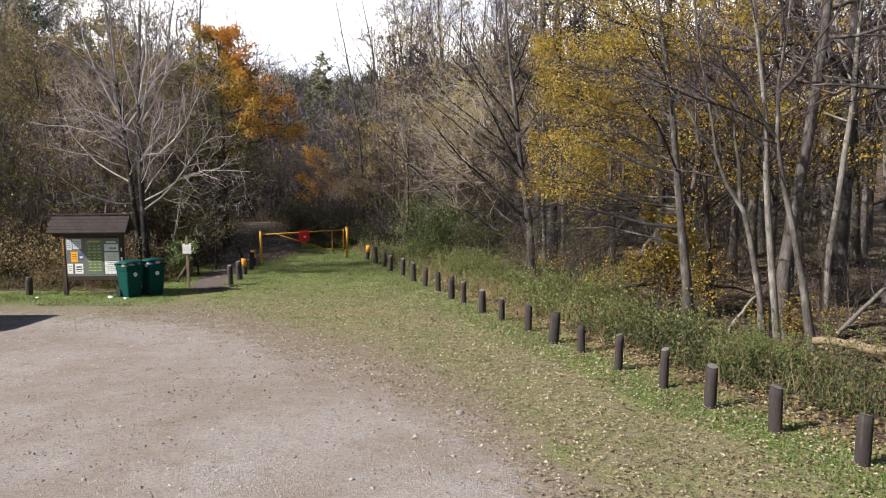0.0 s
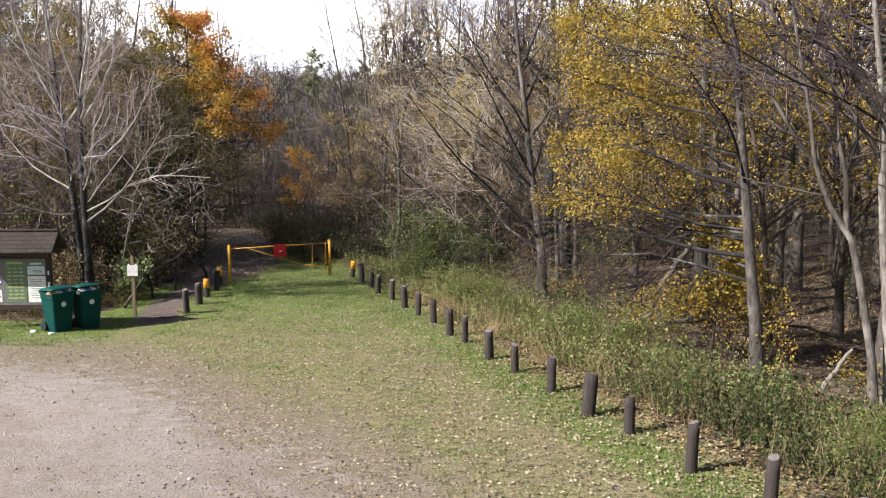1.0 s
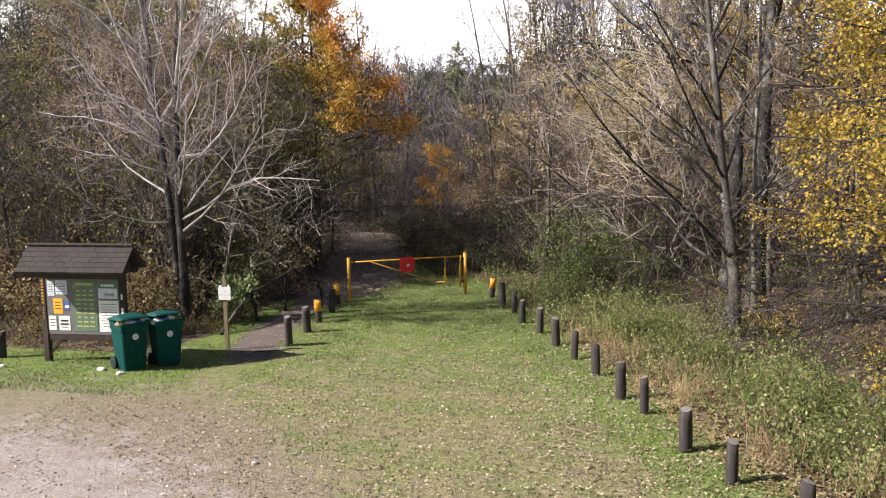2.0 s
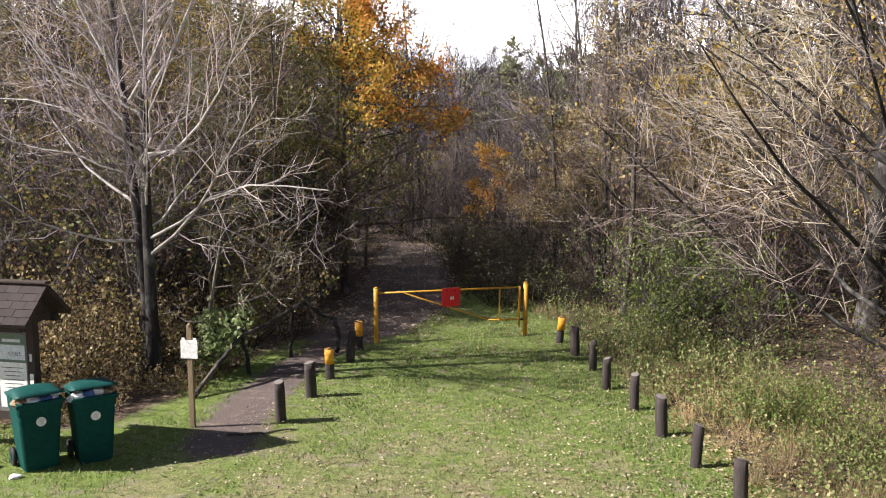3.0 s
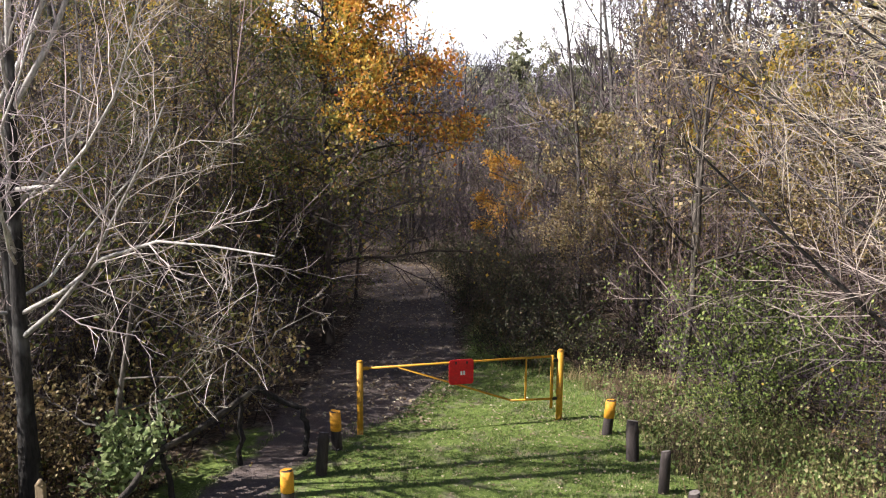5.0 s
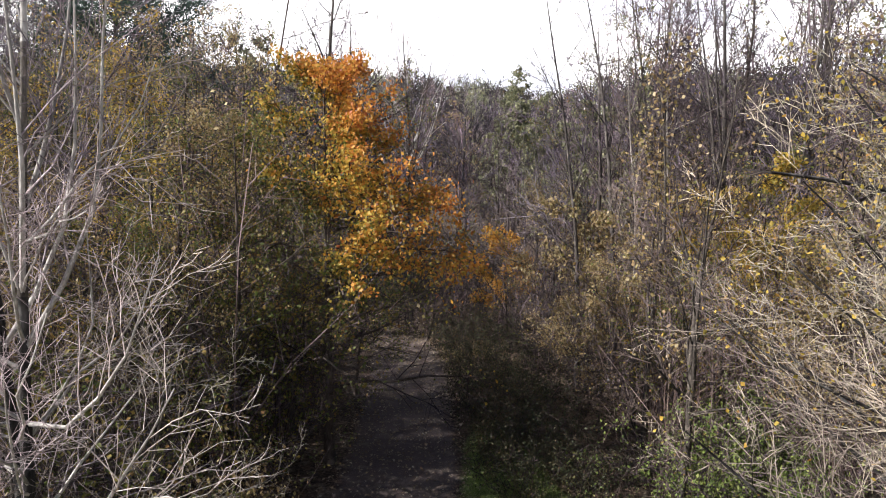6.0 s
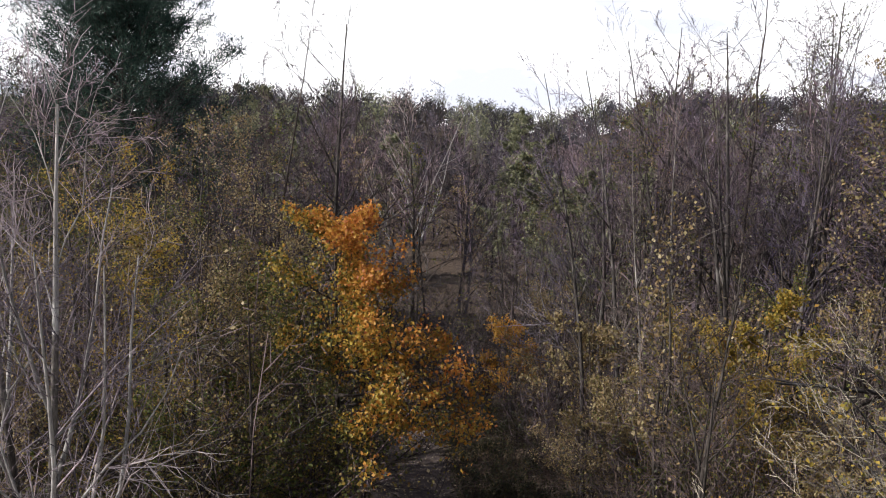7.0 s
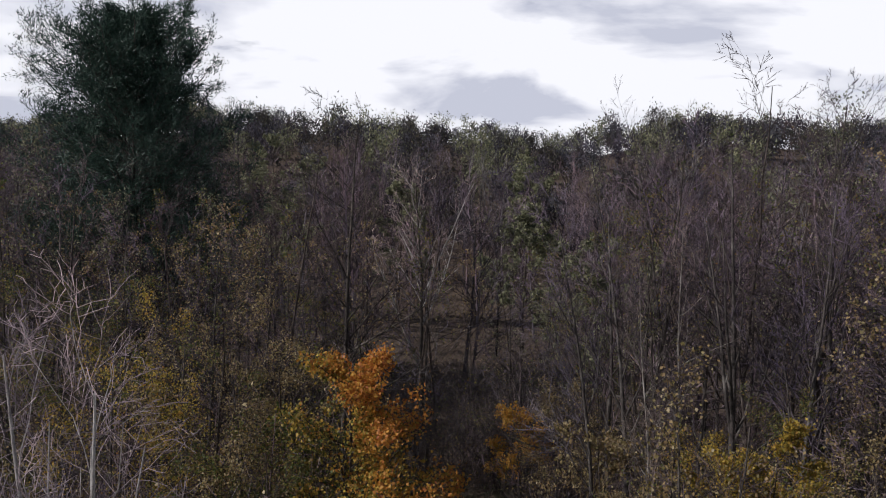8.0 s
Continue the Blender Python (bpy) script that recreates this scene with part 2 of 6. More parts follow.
def ground_mat():
    m, nd, ln, b = material("ground_cover", 0.95, spec=0.15)
    v = coords(nd, ln, "Object")
    fine, mid, big = noise_of(nd, ln, v, 38, 4, 0.7), noise_of(nd, ln, v, 3.0, 5, 0.65), noise_of(nd, ln, v, 0.5, 4)
    speck = nd.new("ShaderNodeTexVoronoi")
    speck.inputs["Scale"].default_value = 16
    ln.new(v, speck.inputs["Vector"])
    speck2 = nd.new("ShaderNodeTexVoronoi")
    speck2.inputs["Scale"].default_value = 42
    ln.new(v, speck2.inputs["Vector"])

    def weight(name, lo=0.32, hi=0.68):
        a = nd.new("ShaderNodeAttribute")
        a.attribute_name = name
        w = math_of(nd, ln, "ADD", a.outputs["Fac"], math_of(nd, ln, "MULTIPLY", math_of(nd, ln, "SUBTRACT", mid, 0.5), 1.3))
        return ramp_of(nd, ln, w, [(lo, (0, 0, 0)), (hi, (1, 1, 1))])

    litter = ramp_of(nd, ln, speck.outputs["Color"], [(0.1, (0.035, 0.025, 0.020)), (0.5, (0.085, 0.060, 0.046)), (0.9, (0.18, 0.128, 0.094))])
    litter = rgba_mix(nd, ln, ramp_of(nd, ln, mid, [(0.4, (0, 0, 0)), (0.7, (0.7, 0.7, 0.7))]), litter, (0.05, 0.042, 0.028))
    stone = ramp_of(nd, ln, speck2.outputs["Color"], [(0.1, (0.17, 0.15, 0.14)), (0.5, (0.31, 0.275, 0.258)), (0.95, (0.47, 0.43, 0.41))])
    gravel = rgba_mix(nd, ln, 0.72, stone, ramp_of(nd, ln, fine, [(0.3, (0.21, 0.185, 0.172)), (0.7, (0.40, 0.357, 0.335))]))
    gravel = rgba_mix(nd, ln, ramp_of(nd, ln, big, [(0.40, (0, 0, 0)), (0.62, (0.8, 0.8, 0.8))]), gravel, (0.24, 0.195, 0.165))
    gravel = rgba_mix(nd, ln, ramp_of(nd, ln, mid, [(0.54, (0, 0, 0)), (0.76, (0.4, 0.4, 0.4))]), gravel, (0.43, 0.39, 0.365))
    gravel = rgba_mix(nd, ln, 0.45, gravel, ramp_of(nd, ln, noise_of(nd, ln, v, 9.5, 6, 0.75), [(0.32, (0.55, 0.54, 0.53)), (0.46, (1.22, 1.22, 1.22)), (0.72, (1.3, 1.28, 1.25))]), "MULTIPLY")
    gravel = rgba_mix(nd, ln, 0.5, gravel, ramp_of(nd, ln, noise_of(nd, ln, v, 26, 5, 0.8), [(0.36, (0.55, 0.54, 0.53)), (0.5, (1.0, 1.0, 1.0)), (0.68, (1.25, 1.25, 1.25))]), "MULTIPLY")
    green = ramp_of(nd, ln, fine, [(0.28, (0.068, 0.108, 0.026)), (0.55, (0.16, 0.215, 0.055)), (0.8, (0.29, 0.315, 0.12))])
    dry = ramp_of(nd, ln, fine, [(0.28, (0.13, 0.115, 0.06)), (0.55, (0.26, 0.235, 0.13)), (0.8, (0.42, 0.37, 0.24))])
    tuft = ramp_of(nd, ln, noise_of(nd, ln, v, 6.5, 6, 0.75), [(0.36, (0.48, 0.50, 0.46)), (0.52, (1.0, 1.0, 1.0)), (0.7, (1.25, 1.22, 1.15))])
    lawn_g = nd.new("ShaderNodeAttribute")
    lawn_g.attribute_name = "lush"
    gw = math_of(nd, ln, "ADD", lawn_g.outputs["Fac"], math_of(nd, ln, "MULTIPLY", math_of(nd, ln, "SUBTRACT", noise_of(nd, ln, v, 1.1, 5, 0.7), 0.5), 1.6))
    grass = rgba_mix(nd, ln, ramp_of(nd, ln, gw, [(0.25, (0, 0, 0)), (0.75, (1, 1, 1))]), dry, green)
    grass = rgba_mix(nd, ln, 0.85, grass, tuft, "MULTIPLY")
    dirt = ramp_of(nd, ln, fine, [(0.3, (0.085, 0.066, 0.062)), (0.6, (0.16, 0.128, 0.119)), (0.85, (0.28, 0.23, 0.212))])
    col = rgba_mix(nd, ln, weight("grass"), litter, grass)
    col = rgba_mix(nd, ln, weight("dirt"), col, dirt)
    w_park = weight("gravel", 0.05, 0.9)
    col = rgba_mix(nd, ln, w_park, col, gravel)
    band = math_of(nd, ln, "MULTIPLY", math_of(nd, ln, "MULTIPLY", w_park, math_of(nd, ln, "SUBTRACT", 1.0, w_park)), 3.0)
    matted = ramp_of(nd, ln, noise_of(nd, ln, v, 14, 6, 0.8), [(0.32, (0.10, 0.078, 0.06)), (0.5, (0.22, 0.175, 0.13)), (0.7, (0.38, 0.32, 0.245))])
    col = rgba_mix(nd, ln, band, col, matted)
    ln.new(col, b.inputs["Base Color"])
    h = math_of(nd, ln, "ADD", math_of(nd, ln, "MULTIPLY", speck2.outputs["Distance"], 0.2), math_of(nd, ln, "ADD", fine, mid))
    bump_of(nd, ln, b, h, 0.75, 0.03)
    return m


GROUND = ground_mat()


def plain(name, col, rough=0.6, metal=0.0, wear=None, scale=9.0, bump=0.15, stretch=(1, 1, 1), spec=0.4):
    """Paint, wood or plastic with soft stains and a worn second colour."""
    m, nd, ln, b = material(name, rough, metal, spec)
    v = coords(nd, ln, "Object", stretch)
    a, c = noise_of(nd, ln, v, scale, 5), noise_of(nd, ln, v, scale * 6, 4, 0.7)
    lo, hi = tuple(x * 0.75 for x in col), tuple(min(1, x * 1.18) for x in col)
    out = ramp_of(nd, ln, c, [(0.3, lo), (0.7, hi)])
    if wear:
        out = rgba_mix(nd, ln, ramp_of(nd, ln, a, [(0.55, (0, 0, 0)), (0.72, (1, 1, 1))]), out, wear)
    ln.new(out, b.inputs["Base Color"])
    bump_of(nd, ln, b, c, bump, 0.01)
    return m


POST_WOOD = plain("post_wood", (0.042, 0.033, 0.032), 0.9, wear=(0.07, 0.06, 0.056), scale=5, bump=0.7, stretch=(4, 4, 0.5))
POST_TOP = plain("post_end_grain", (0.17, 0.15, 0.14), 0.95, wear=(0.10, 0.08, 0.07), scale=20, bump=0.6)
YELLOW_PAINT = plain("yellow_paint", (0.50, 0.26, 0.02), 0.55, wear=(0.26, 0.12, 0.035), scale=6)
ORANGE_PAINT = plain("orange_paint", (0.70, 0.33, 0.03), 0.6, wear=(0.50, 0.20, 0.03), scale=8)
RED_PAINT = plain("red_sign_paint", (0.62, 0.012, 0.02), 0.45, wear=(0.48, 0.02, 0.03), scale=4, bump=0.05)
WHITE_SHEET = plain("white_sheet", (0.80, 0.80, 0.78), 0.6, scale=3, bump=0.03)
PALE_SHEET = plain("pale_sheet", (0.62, 0.66, 0.70), 0.5, scale=3, bump=0.03)
ORANGE_SHEET = plain("orange_sheet", (0.85, 0.42, 0.03), 0.6, scale=3, bump=0.03)
BLUE_SHEET = plain("blue_print", (0.06, 0.13, 0.35), 0.5, scale=3, bump=0.03)
MAP_GREEN = plain("map_green", (0.12, 0.19, 0.13), 0.5, wear=(0.19, 0.27, 0.18), scale=5, bump=0.03)
MAP_YELLOW = plain("map_yellow", (0.45, 0.42, 0.15), 0.5, scale=5, bump=0.03)
INK = plain("dark_ink", (0.03, 0.03, 0.035), 0.6, scale=5, bump=0.0)
KIOSK_WOOD = plain("kiosk_wood", (0.04, 0.027, 0.022), 0.8, wear=(0.065, 0.047, 0.04), scale=3, bump=0.5, stretch=(1, 1, 0.3))
BACKBOARD = plain("backboard", (0.16, 0.15, 0.15), 0.7, scale=4)
SIGN_WOOD = plain("sign_wood", (0.22, 0.165, 0.10), 0.85, wear=(0.14, 0.11, 0.08), scale=4, bump=0.5, stretch=(3, 3, 0.4))
BIN_TEAL = plain("bin_plastic", (0.003, 0.048, 0.043), 0.7, wear=(0.004, 0.06, 0.053), scale=3, bump=0.05, spec=0.12)
BIN_LID = plain("bin_lid_plastic", (0.004, 0.055, 0.05), 0.6, wear=(0.006, 0.065, 0.06), scale=3, bump=0.05, spec=0.2)
BLACK_RUBBER = plain("black_rubber", (0.02, 0.02, 0.022), 0.7, scale=8)
BAG_WHITE = plain("bag_plastic", (0.75, 0.76, 0.78), 0.35, scale=6, bump=0.3)
LOG_WOOD = plain("broken_log", (0.27, 0.195, 0.13), 0.9, wear=(0.13, 0.09, 0.065), scale=2.5, bump=0.7, stretch=(0.4, 3, 3))
STONE = plain("stone", (0.36, 0.33, 0.31), 0.9, wear=(0.50, 0.47, 0.45), scale=6, bump=0.4)
CAR_PAINT = plain("car_paint", (0.12, 0.13, 0.15), 0.3, metal=0.4, scale=2, bump=0.0)
CAR_GLASS = plain("car_window", (0.02, 0.025, 0.03), 0.08, scale=2, bump=0.0)
CHROME = plain("rim_metal", (0.55, 0.55, 0.57), 0.3, metal=1.0, scale=4)
def shingle_mat():
    m, nd, ln, b = material("shingle", 0.92)
    v = coords(nd, ln, "Object")
    info = nd.new("ShaderNodeObjectInfo")
    base = ramp_of(nd, ln, info.outputs["Random"], [(0, (0.028, 0.021, 0.02)), (1, (0.05, 0.04, 0.038))])
    grain = noise_of(nd, ln, v, 90, 3, 0.7)
    ln.new(rgba_mix(nd, ln, 0.5, base, ramp_of(nd, ln, grain, [(0.3, (0.022, 0.017, 0.016)), (0.7, (0.07, 0.057, 0.054))])), b.inputs["Base Color"])
    bump_of(nd, ln, b, grain, 0.5, 0.005)
    return m


SHINGLE = shingle_mat()


# ================= mesh helpers =================
def mesh_np(name, verts, faces, mats, mat_index=None, smooth=False):
    """A mesh from arrays; faces is (n, 3) or (n, 4)."""
    verts, faces = np.asarray(verts, np.float32), np.asarray(faces, np.int32)
    k, n = faces.shape[1], len(faces)
    me = bpy.data.meshes.new(name)
    me.vertices.add(len(verts))
    me.vertices.foreach_set("co", verts.ravel())
    me.loops.add(n * k)
    me.loops.foreach_set("vertex_index", faces.ravel())
    me.polygons.add(n)
    me.polygons.foreach_set("loop_start", np.arange(0, n * k, k, dtype=np.int32))
    me.polygons.foreach_set("loop_total", np.full(n, k, dtype=np.int32))
    for m in mats:
        me.materials.append(m)
    if mat_index is not None:
        me.polygons.foreach_set("material_index", np.asarray(mat_index, np.int32))
    me.polygons.foreach_set("use_smooth", np.full(n, smooth))
    me.update(calc_edges=True)
    me.validate()
    return me


def part(name, bm, mat, parent, label=""):
    """Links a bmesh (or a mesh) as one object under a thing or a part."""
    if isinstance(bm, bpy.types.Mesh):
        me = bm
    else:
        me = bpy.data.meshes.new(name)
        bm.to_mesh(me)
        bm.free()
        me.materials.append(mat)
    ob = new(name, me)
    ob.parent = parent
    return tagged(ob, label)


def thing(name, m, label, category, group="", kind=""):
    ob = new(name)
    ob.matrix_world = m
    ob.empty_display_size = 0.1
    return tagged(ob, label, category, group, kind)


def add_box(bm, size, centre, bevel=0.0, rot=None):
    made = bmesh.ops.create_cube(bm, size=1.0)
    vs = made["verts"]
    bmesh.ops.scale(bm, vec=size, verts=vs)
    if bevel:
        es = list({e for v in vs for e in v.link_edges})
        out = bmesh.ops.bevel(bm, geom=es, offset=bevel, segments=2, profile=0.5, affect="EDGES")
        vs = list({v for f in out["faces"] for v in f.verts} | {v for v in vs if v.is_valid})
    if rot is not None:
        bmesh.ops.rotate(bm, matrix=rot, verts=vs, cent=(0, 0, 0))
    bmesh.ops.translate(bm, vec=centre, verts=vs)
    return vs


def box(size, centre, bevel=0.0, rot=None):
    bm = bmesh.new()
    add_box(bm, size, centre, bevel, rot)
    return bm


def rod(a, b, r0, r1=None, sides=10):
    a, b = Vector(a), Vector(b)
    bm = bmesh.new()
    made = bmesh.ops.create_cone(bm, cap_ends=True, segments=sides, radius1=r0, radius2=r0 if r1 is None else r1, depth=(b - a).length)
    turn = (b - a).to_track_quat("Z", "Y").to_matrix()
    bmesh.ops.rotate(bm, matrix=turn, verts=made["verts"], cent=(0, 0, 0))
    bmesh.ops.translate(bm, vec=(a + b) / 2, verts=made["verts"])
    for f in bm.faces:
        f.smooth = len(f.verts) == 4
    return bm


def tubes(P, R, sides):
    """Tubes round many polylines at once: P (b, n, 3), R (b, n)."""
    b, n, _ = P.shape
    T = np.empty_like(P)
    T[:, 1:-1] = P[:, 2:] - P[:, :-2]
    T[:, 0], T[:, -1] = P[:, 1] - P[:, 0], P[:, -1] - P[:, -2]
    T /= np.linalg.norm(T, axis=2, keepdims=True) + 1e-9
    ref = np.where(np.abs(T[:, :1, 2:3]) > 0.7, np.array([[[1.0, 0.13, 0.0]]]), np.array([[[0.0, 0.1, 1.0]]]))
    ref = np.broadcast_to(ref, T.shape)
    U = np.cross(T, ref)
    U /= np.linalg.norm(U, axis=2, keepdims=True) + 1e-9
    W = np.cross(T, U)
    ang = np.arange(sides) / sides * 2 * math.pi
    V = P[:, :, None] + R[:, :, None, None] * (U[:, :, None] * np.cos(ang)[None, None, :, None] + W[:, :, None] * np.sin(ang)[None, None, :, None])
    idx = np.arange(b * n * sides).reshape(b, n, sides)
    nxt = np.roll(idx, -1, axis=2)
    F = np.stack([idx[:, :-1], nxt[:, :-1], nxt[:, 1:], idx[:, 1:]], axis=-1).reshape(-1, 4)
    return V.reshape(-1, 3), F


def tris(f):
    return f if f.shape[1] == 3 else np.concatenate([f[:, [0, 1, 2]], f[:, [0, 2, 3]]])


def spikes(P, R):
    """Fine twigs: three-sided points on the first and last places of the polylines."""
    a, b = P[:, 0], P[:, -1]
    t = unit(b - a)
    u = unit(np.cross(t, np.where(np.abs(t[:, 2:3]) > 0.7, np.array([[1.0, 0.1, 0]]), np.array([[0, 0.1, 1.0]]))))
    w = np.cross(t, u)
    r = R[:, :1] * 1.35
    V = np.stack([a + u * r, a + (-0.5 * u + 0.87 * w) * r, a + (-0.5 * u - 0.87 * w) * r, b], 1)
    k = (np.arange(len(a)) * 4)[:, None, None]
    return V.reshape(-1, 3), (np.array([[0, 1, 3], [1, 2, 3], [2, 0, 3]])[None] + k).reshape(-1, 3)


def join(pairs):
    vs, fs, off = [], [], 0
    if len({f.shape[1] for v, f in pairs}) > 1:
        pairs = [(v, tris(f)) for v, f in pairs]
    for v, f in pairs:
        vs.append(v)
        fs.append(f + off)
        off += len(v)
    return np.concatenate(vs), np.concatenate(fs)


def unit(v):
    return v / (np.linalg.norm(v, axis=-1, keepdims=True) + 1e-9)


def shoot(rng, p, d, length, n, crook, rise):
    """Grows polylines of n points from p along d; rise bends them up or down."""
    out, step = [p], (length / (n - 1))[:, None]
    for k in range(n - 1):
        d = unit(d + crook * rng.normal(size=d.shape) + np.array([0, 0, 1.0]) * rise)
        p = p + d * step
        out.append(p)
    return np.stack(out, axis=1)


def kids(rng, P, R, m, s0, s1, angle, ratio, n, crook, rise, thin=0.6, tip=0.35, flat=0.0, floor_r=0.004, taper=0.55, bias=(0, 0, 0)):
    """m side shoots on each polyline of P."""
    b, k, _ = P.shape
    s = (np.arange(m)[None, :] + rng.uniform(0, 1, (b, m))) / m * (s1 - s0) + s0
    x = np.clip(s * (k - 1), 0, k - 1.001)
    i, f = x.astype(int), (x - x.astype(int))[..., None]
    rows = np.arange(b)[:, None]
    base = P[rows, i] * (1 - f) + P[rows, i + 1] * f
    tang = unit(P[rows, i + 1] - P[rows, i])
    side = rng.normal(size=tang.shape)
    side[..., 2] *= 1 - flat
    side = side + np.array(bias)
    side = unit(side - tang * (side * tang).sum(-1, keepdims=True))
    q = (s - s0) / max(s1 - s0, 1e-6)
    lean_to = angle[0] + (angle[1] - angle[0]) * q if isinstance(angle, tuple) else angle
    a = np.radians(lean_to + rng.normal(0, 11, (b, m)))[..., None]
    d = unit(tang * np.cos(a) + side * np.sin(a))
    plen = np.linalg.norm(np.diff(P, axis=1), axis=2).sum(1)[:, None]
    length = (plen * ratio * (1 - taper * q) * rng.uniform(0.65, 1.25, (b, m))).ravel()
    r = np.maximum(R[rows, i] * thin, floor_r).ravel()
    Q = shoot(rng, base.reshape(-1, 3), d.reshape(-1, 3), length, n, crook, rise)
    rr = np.maximum(r[:, None] * np.linspace(1, tip, n)[None], floor_r * 0.6)
    return Q, rr


def leaf_quads(rng, centres, size, droop=0.0):
    """Folded diamond leaves with random turns."""
    n = len(centres)
    d, u = unit(rng.normal(size=(n, 3)) + np.array([0, 0, -droop])), rng.normal(size=(n, 3))
    u = unit(u - d * (u * d).sum(-1, keepdims=True))
    w = np.cross(d, u)
    L = (size * rng.uniform(0.6, 1.3, n))[:, None]
    V = np.stack([centres - d * L * 0.5, centres + u * L * 0.42 + w * L * 0.1, centres + d * L * 0.55, centres - u * L * 0.42 + w * L * 0.1], axis=1)
    return V.reshape(-1, 3), np.arange(4 * n).reshape(n, 4)


def along(rng, P, k, s0=0.3, jitter=0.08):
    """k points near each polyline."""
    b, n, _ = P.shape
    s = rng.uniform(s0, 1, (b, k)) * (n - 1.001)
    i, f = s.astype(int), (s - s.astype(int))[..., None]
    rows = np.arange(b)[:, None]
    return (P[rows, i] * (1 - f) + P[rows, i + 1] * f).reshape(-1, 3) + rng.normal(0, jitter, (b * k, 3))


def swept_limbs(rng, P0, rows, n=6):
    """Chosen limbs of a trunk: rows of (height along it, compass turn, slope at the root, slope at the end, length, radius)."""
    k = P0.shape[1]
    out, radii = [], []
    for s, az, e0, e1, length, r in rows:
        i, f = int(s * (k - 1)), s * (k - 1) % 1
        p = P0[0, i] * (1 - f) + P0[0, min(i + 1, k - 1)] * f
        line, a = [p], radians(az)
        for q in range(n - 1):
            e = radians(e0 + (e1 - e0) * q / (n - 2) + rng.normal(0, 7))
            a += rng.normal(0, 0.13)
            p = p + length / (n - 1) * np.array([math.cos(a) * math.cos(e), math.sin(a) * math.cos(e), math.sin(e)])
            line.append(p)
        out.append(line)
        radii.append(r * np.linspace(1, 0.22, n))
    return np.array(out), np.array(radii)


def tree_levels(seed, H, r, trunk_line=None, start=0.25, end=0.97, limbs=16, limb_ratio=0.4, limb_angle=55, limb_rise=0.05, branches=6, twigs=6,
                branch_ratio=0.5, twig_ratio=0.55, crook=0.10, trunk_crook=0.035, lean=(0, 0), flat=0.2, twig_r=0.0055, limb_taper=0.55, twig_rise=0.05, forks=1, limb_thin=0.45, bn=4, tn=3, bias=(0, 0, 0), swept=(), branch_thin=0.6):
    """Trunk, limbs, branches and twigs of a broadleaved tree, as polylines with radii."""
    rng = np.random.default_rng(seed)
    if trunk_line is None:
        d = unit(np.array([[lean[0], lean[1], 1.0]]))
        P0 = shoot(rng, np.zeros((1, 3)), d, np.array([H]), 11, trunk_crook, 0.02)
    else:
        P0 = np.array([trunk_line], float)
    n0 = P0.shape[1]
    R0 = r * (1 - 0.88 * np.linspace(0, 1, n0) ** 0.9)[None]
    R0[:, 0] *= 1.45
    P0[:, 0, 2] -= 0.25
    if forks > 1:
        Pf, Rf = kids(rng, P0, R0, forks, 0.22, 0.55, 20, 0.62, 8, trunk_crook * 1.4, 0.10, 0.72, 0.12, taper=0.3)
    P1, R1 = kids(rng, P0, R0, limbs, start, end, limb_angle, limb_ratio, 6, crook, limb_rise, limb_thin, 0.3, flat, taper=limb_taper, bias=bias)
    if len(swept):
        Ps, Rs = swept_limbs(rng, P0, swept)
        P1, R1 = np.concatenate([P1, Ps]), np.concatenate([R1, Rs])
    if forks > 1:
        P1b, R1b = kids(rng, Pf, Rf, max(4, limbs // 3), 0.2, 0.95, limb_angle, limb_ratio, 6, crook, limb_rise, limb_thin, 0.3, flat)
        P1, R1 = np.concatenate([P1, P1b]), np.concatenate([R1, R1b])
    P2, R2 = kids(rng, P1, R1, branches, 0.2, 1.0, 42, branch_ratio, bn, crook * 1.2, twig_rise * 0.6, branch_thin, 0.4, 0.1, 0.006 if branch_thin > 0.5 else 0.004)
    P3, R3 = kids(rng, P2, R2, twigs, 0.15, 1.0, 40, twig_ratio, tn, crook * 1.5, twig_rise, 0.6, 0.5, 0.0, twig_r)
    lv = [(P0, R0), (P1, R1), (P2, R2), (P3, R3)]
    if forks > 1:
        lv.append((Pf, Rf))
    return rng, lv


def tree_meshes(name, lv, bark_mat, twig_mat_, twig_sides=3, split=False):
    if split:
        P, R = lv[0]
        stem = mesh_np(name + "_trunk", *tubes(P, R, 10), [bark_mat], smooth=True)
        boughs = [mesh_np(name + "_limb", *tubes(lv[k][0][j:j + 1], lv[k][1][j:j + 1], 6), [bark_mat], smooth=True) for k in ((1, 4) if len(lv) > 4 else (1,)) for j in range(len(lv[k][0]))]
        v, f = join([tubes(*lv[2], 3), spikes(*lv[3]) if lv[3][0].shape[1] == 2 else tubes(*lv[3], 3)])
        return [stem] + boughs, mesh_np(name + "_crown", v, f, [twig_mat_], smooth=True)
    wood = [tubes(*lv[0], 7), tubes(*lv[1], 4)]
    if len(lv) > 4:
        wood.append(tubes(*lv[4], 5))
    v, f = join(wood)
    trunk = mesh_np(name + "_trunk", v, f, [bark_mat], smooth=True)
    v, f = join([spikes(*lv[2]), spikes(*lv[3]) if lv[3][0].shape[1] == 2 else tubes(*lv[3], 3)])
    crown = mesh_np(name + "_crown", v, f, [twig_mat_], smooth=True)
    return trunk, crown


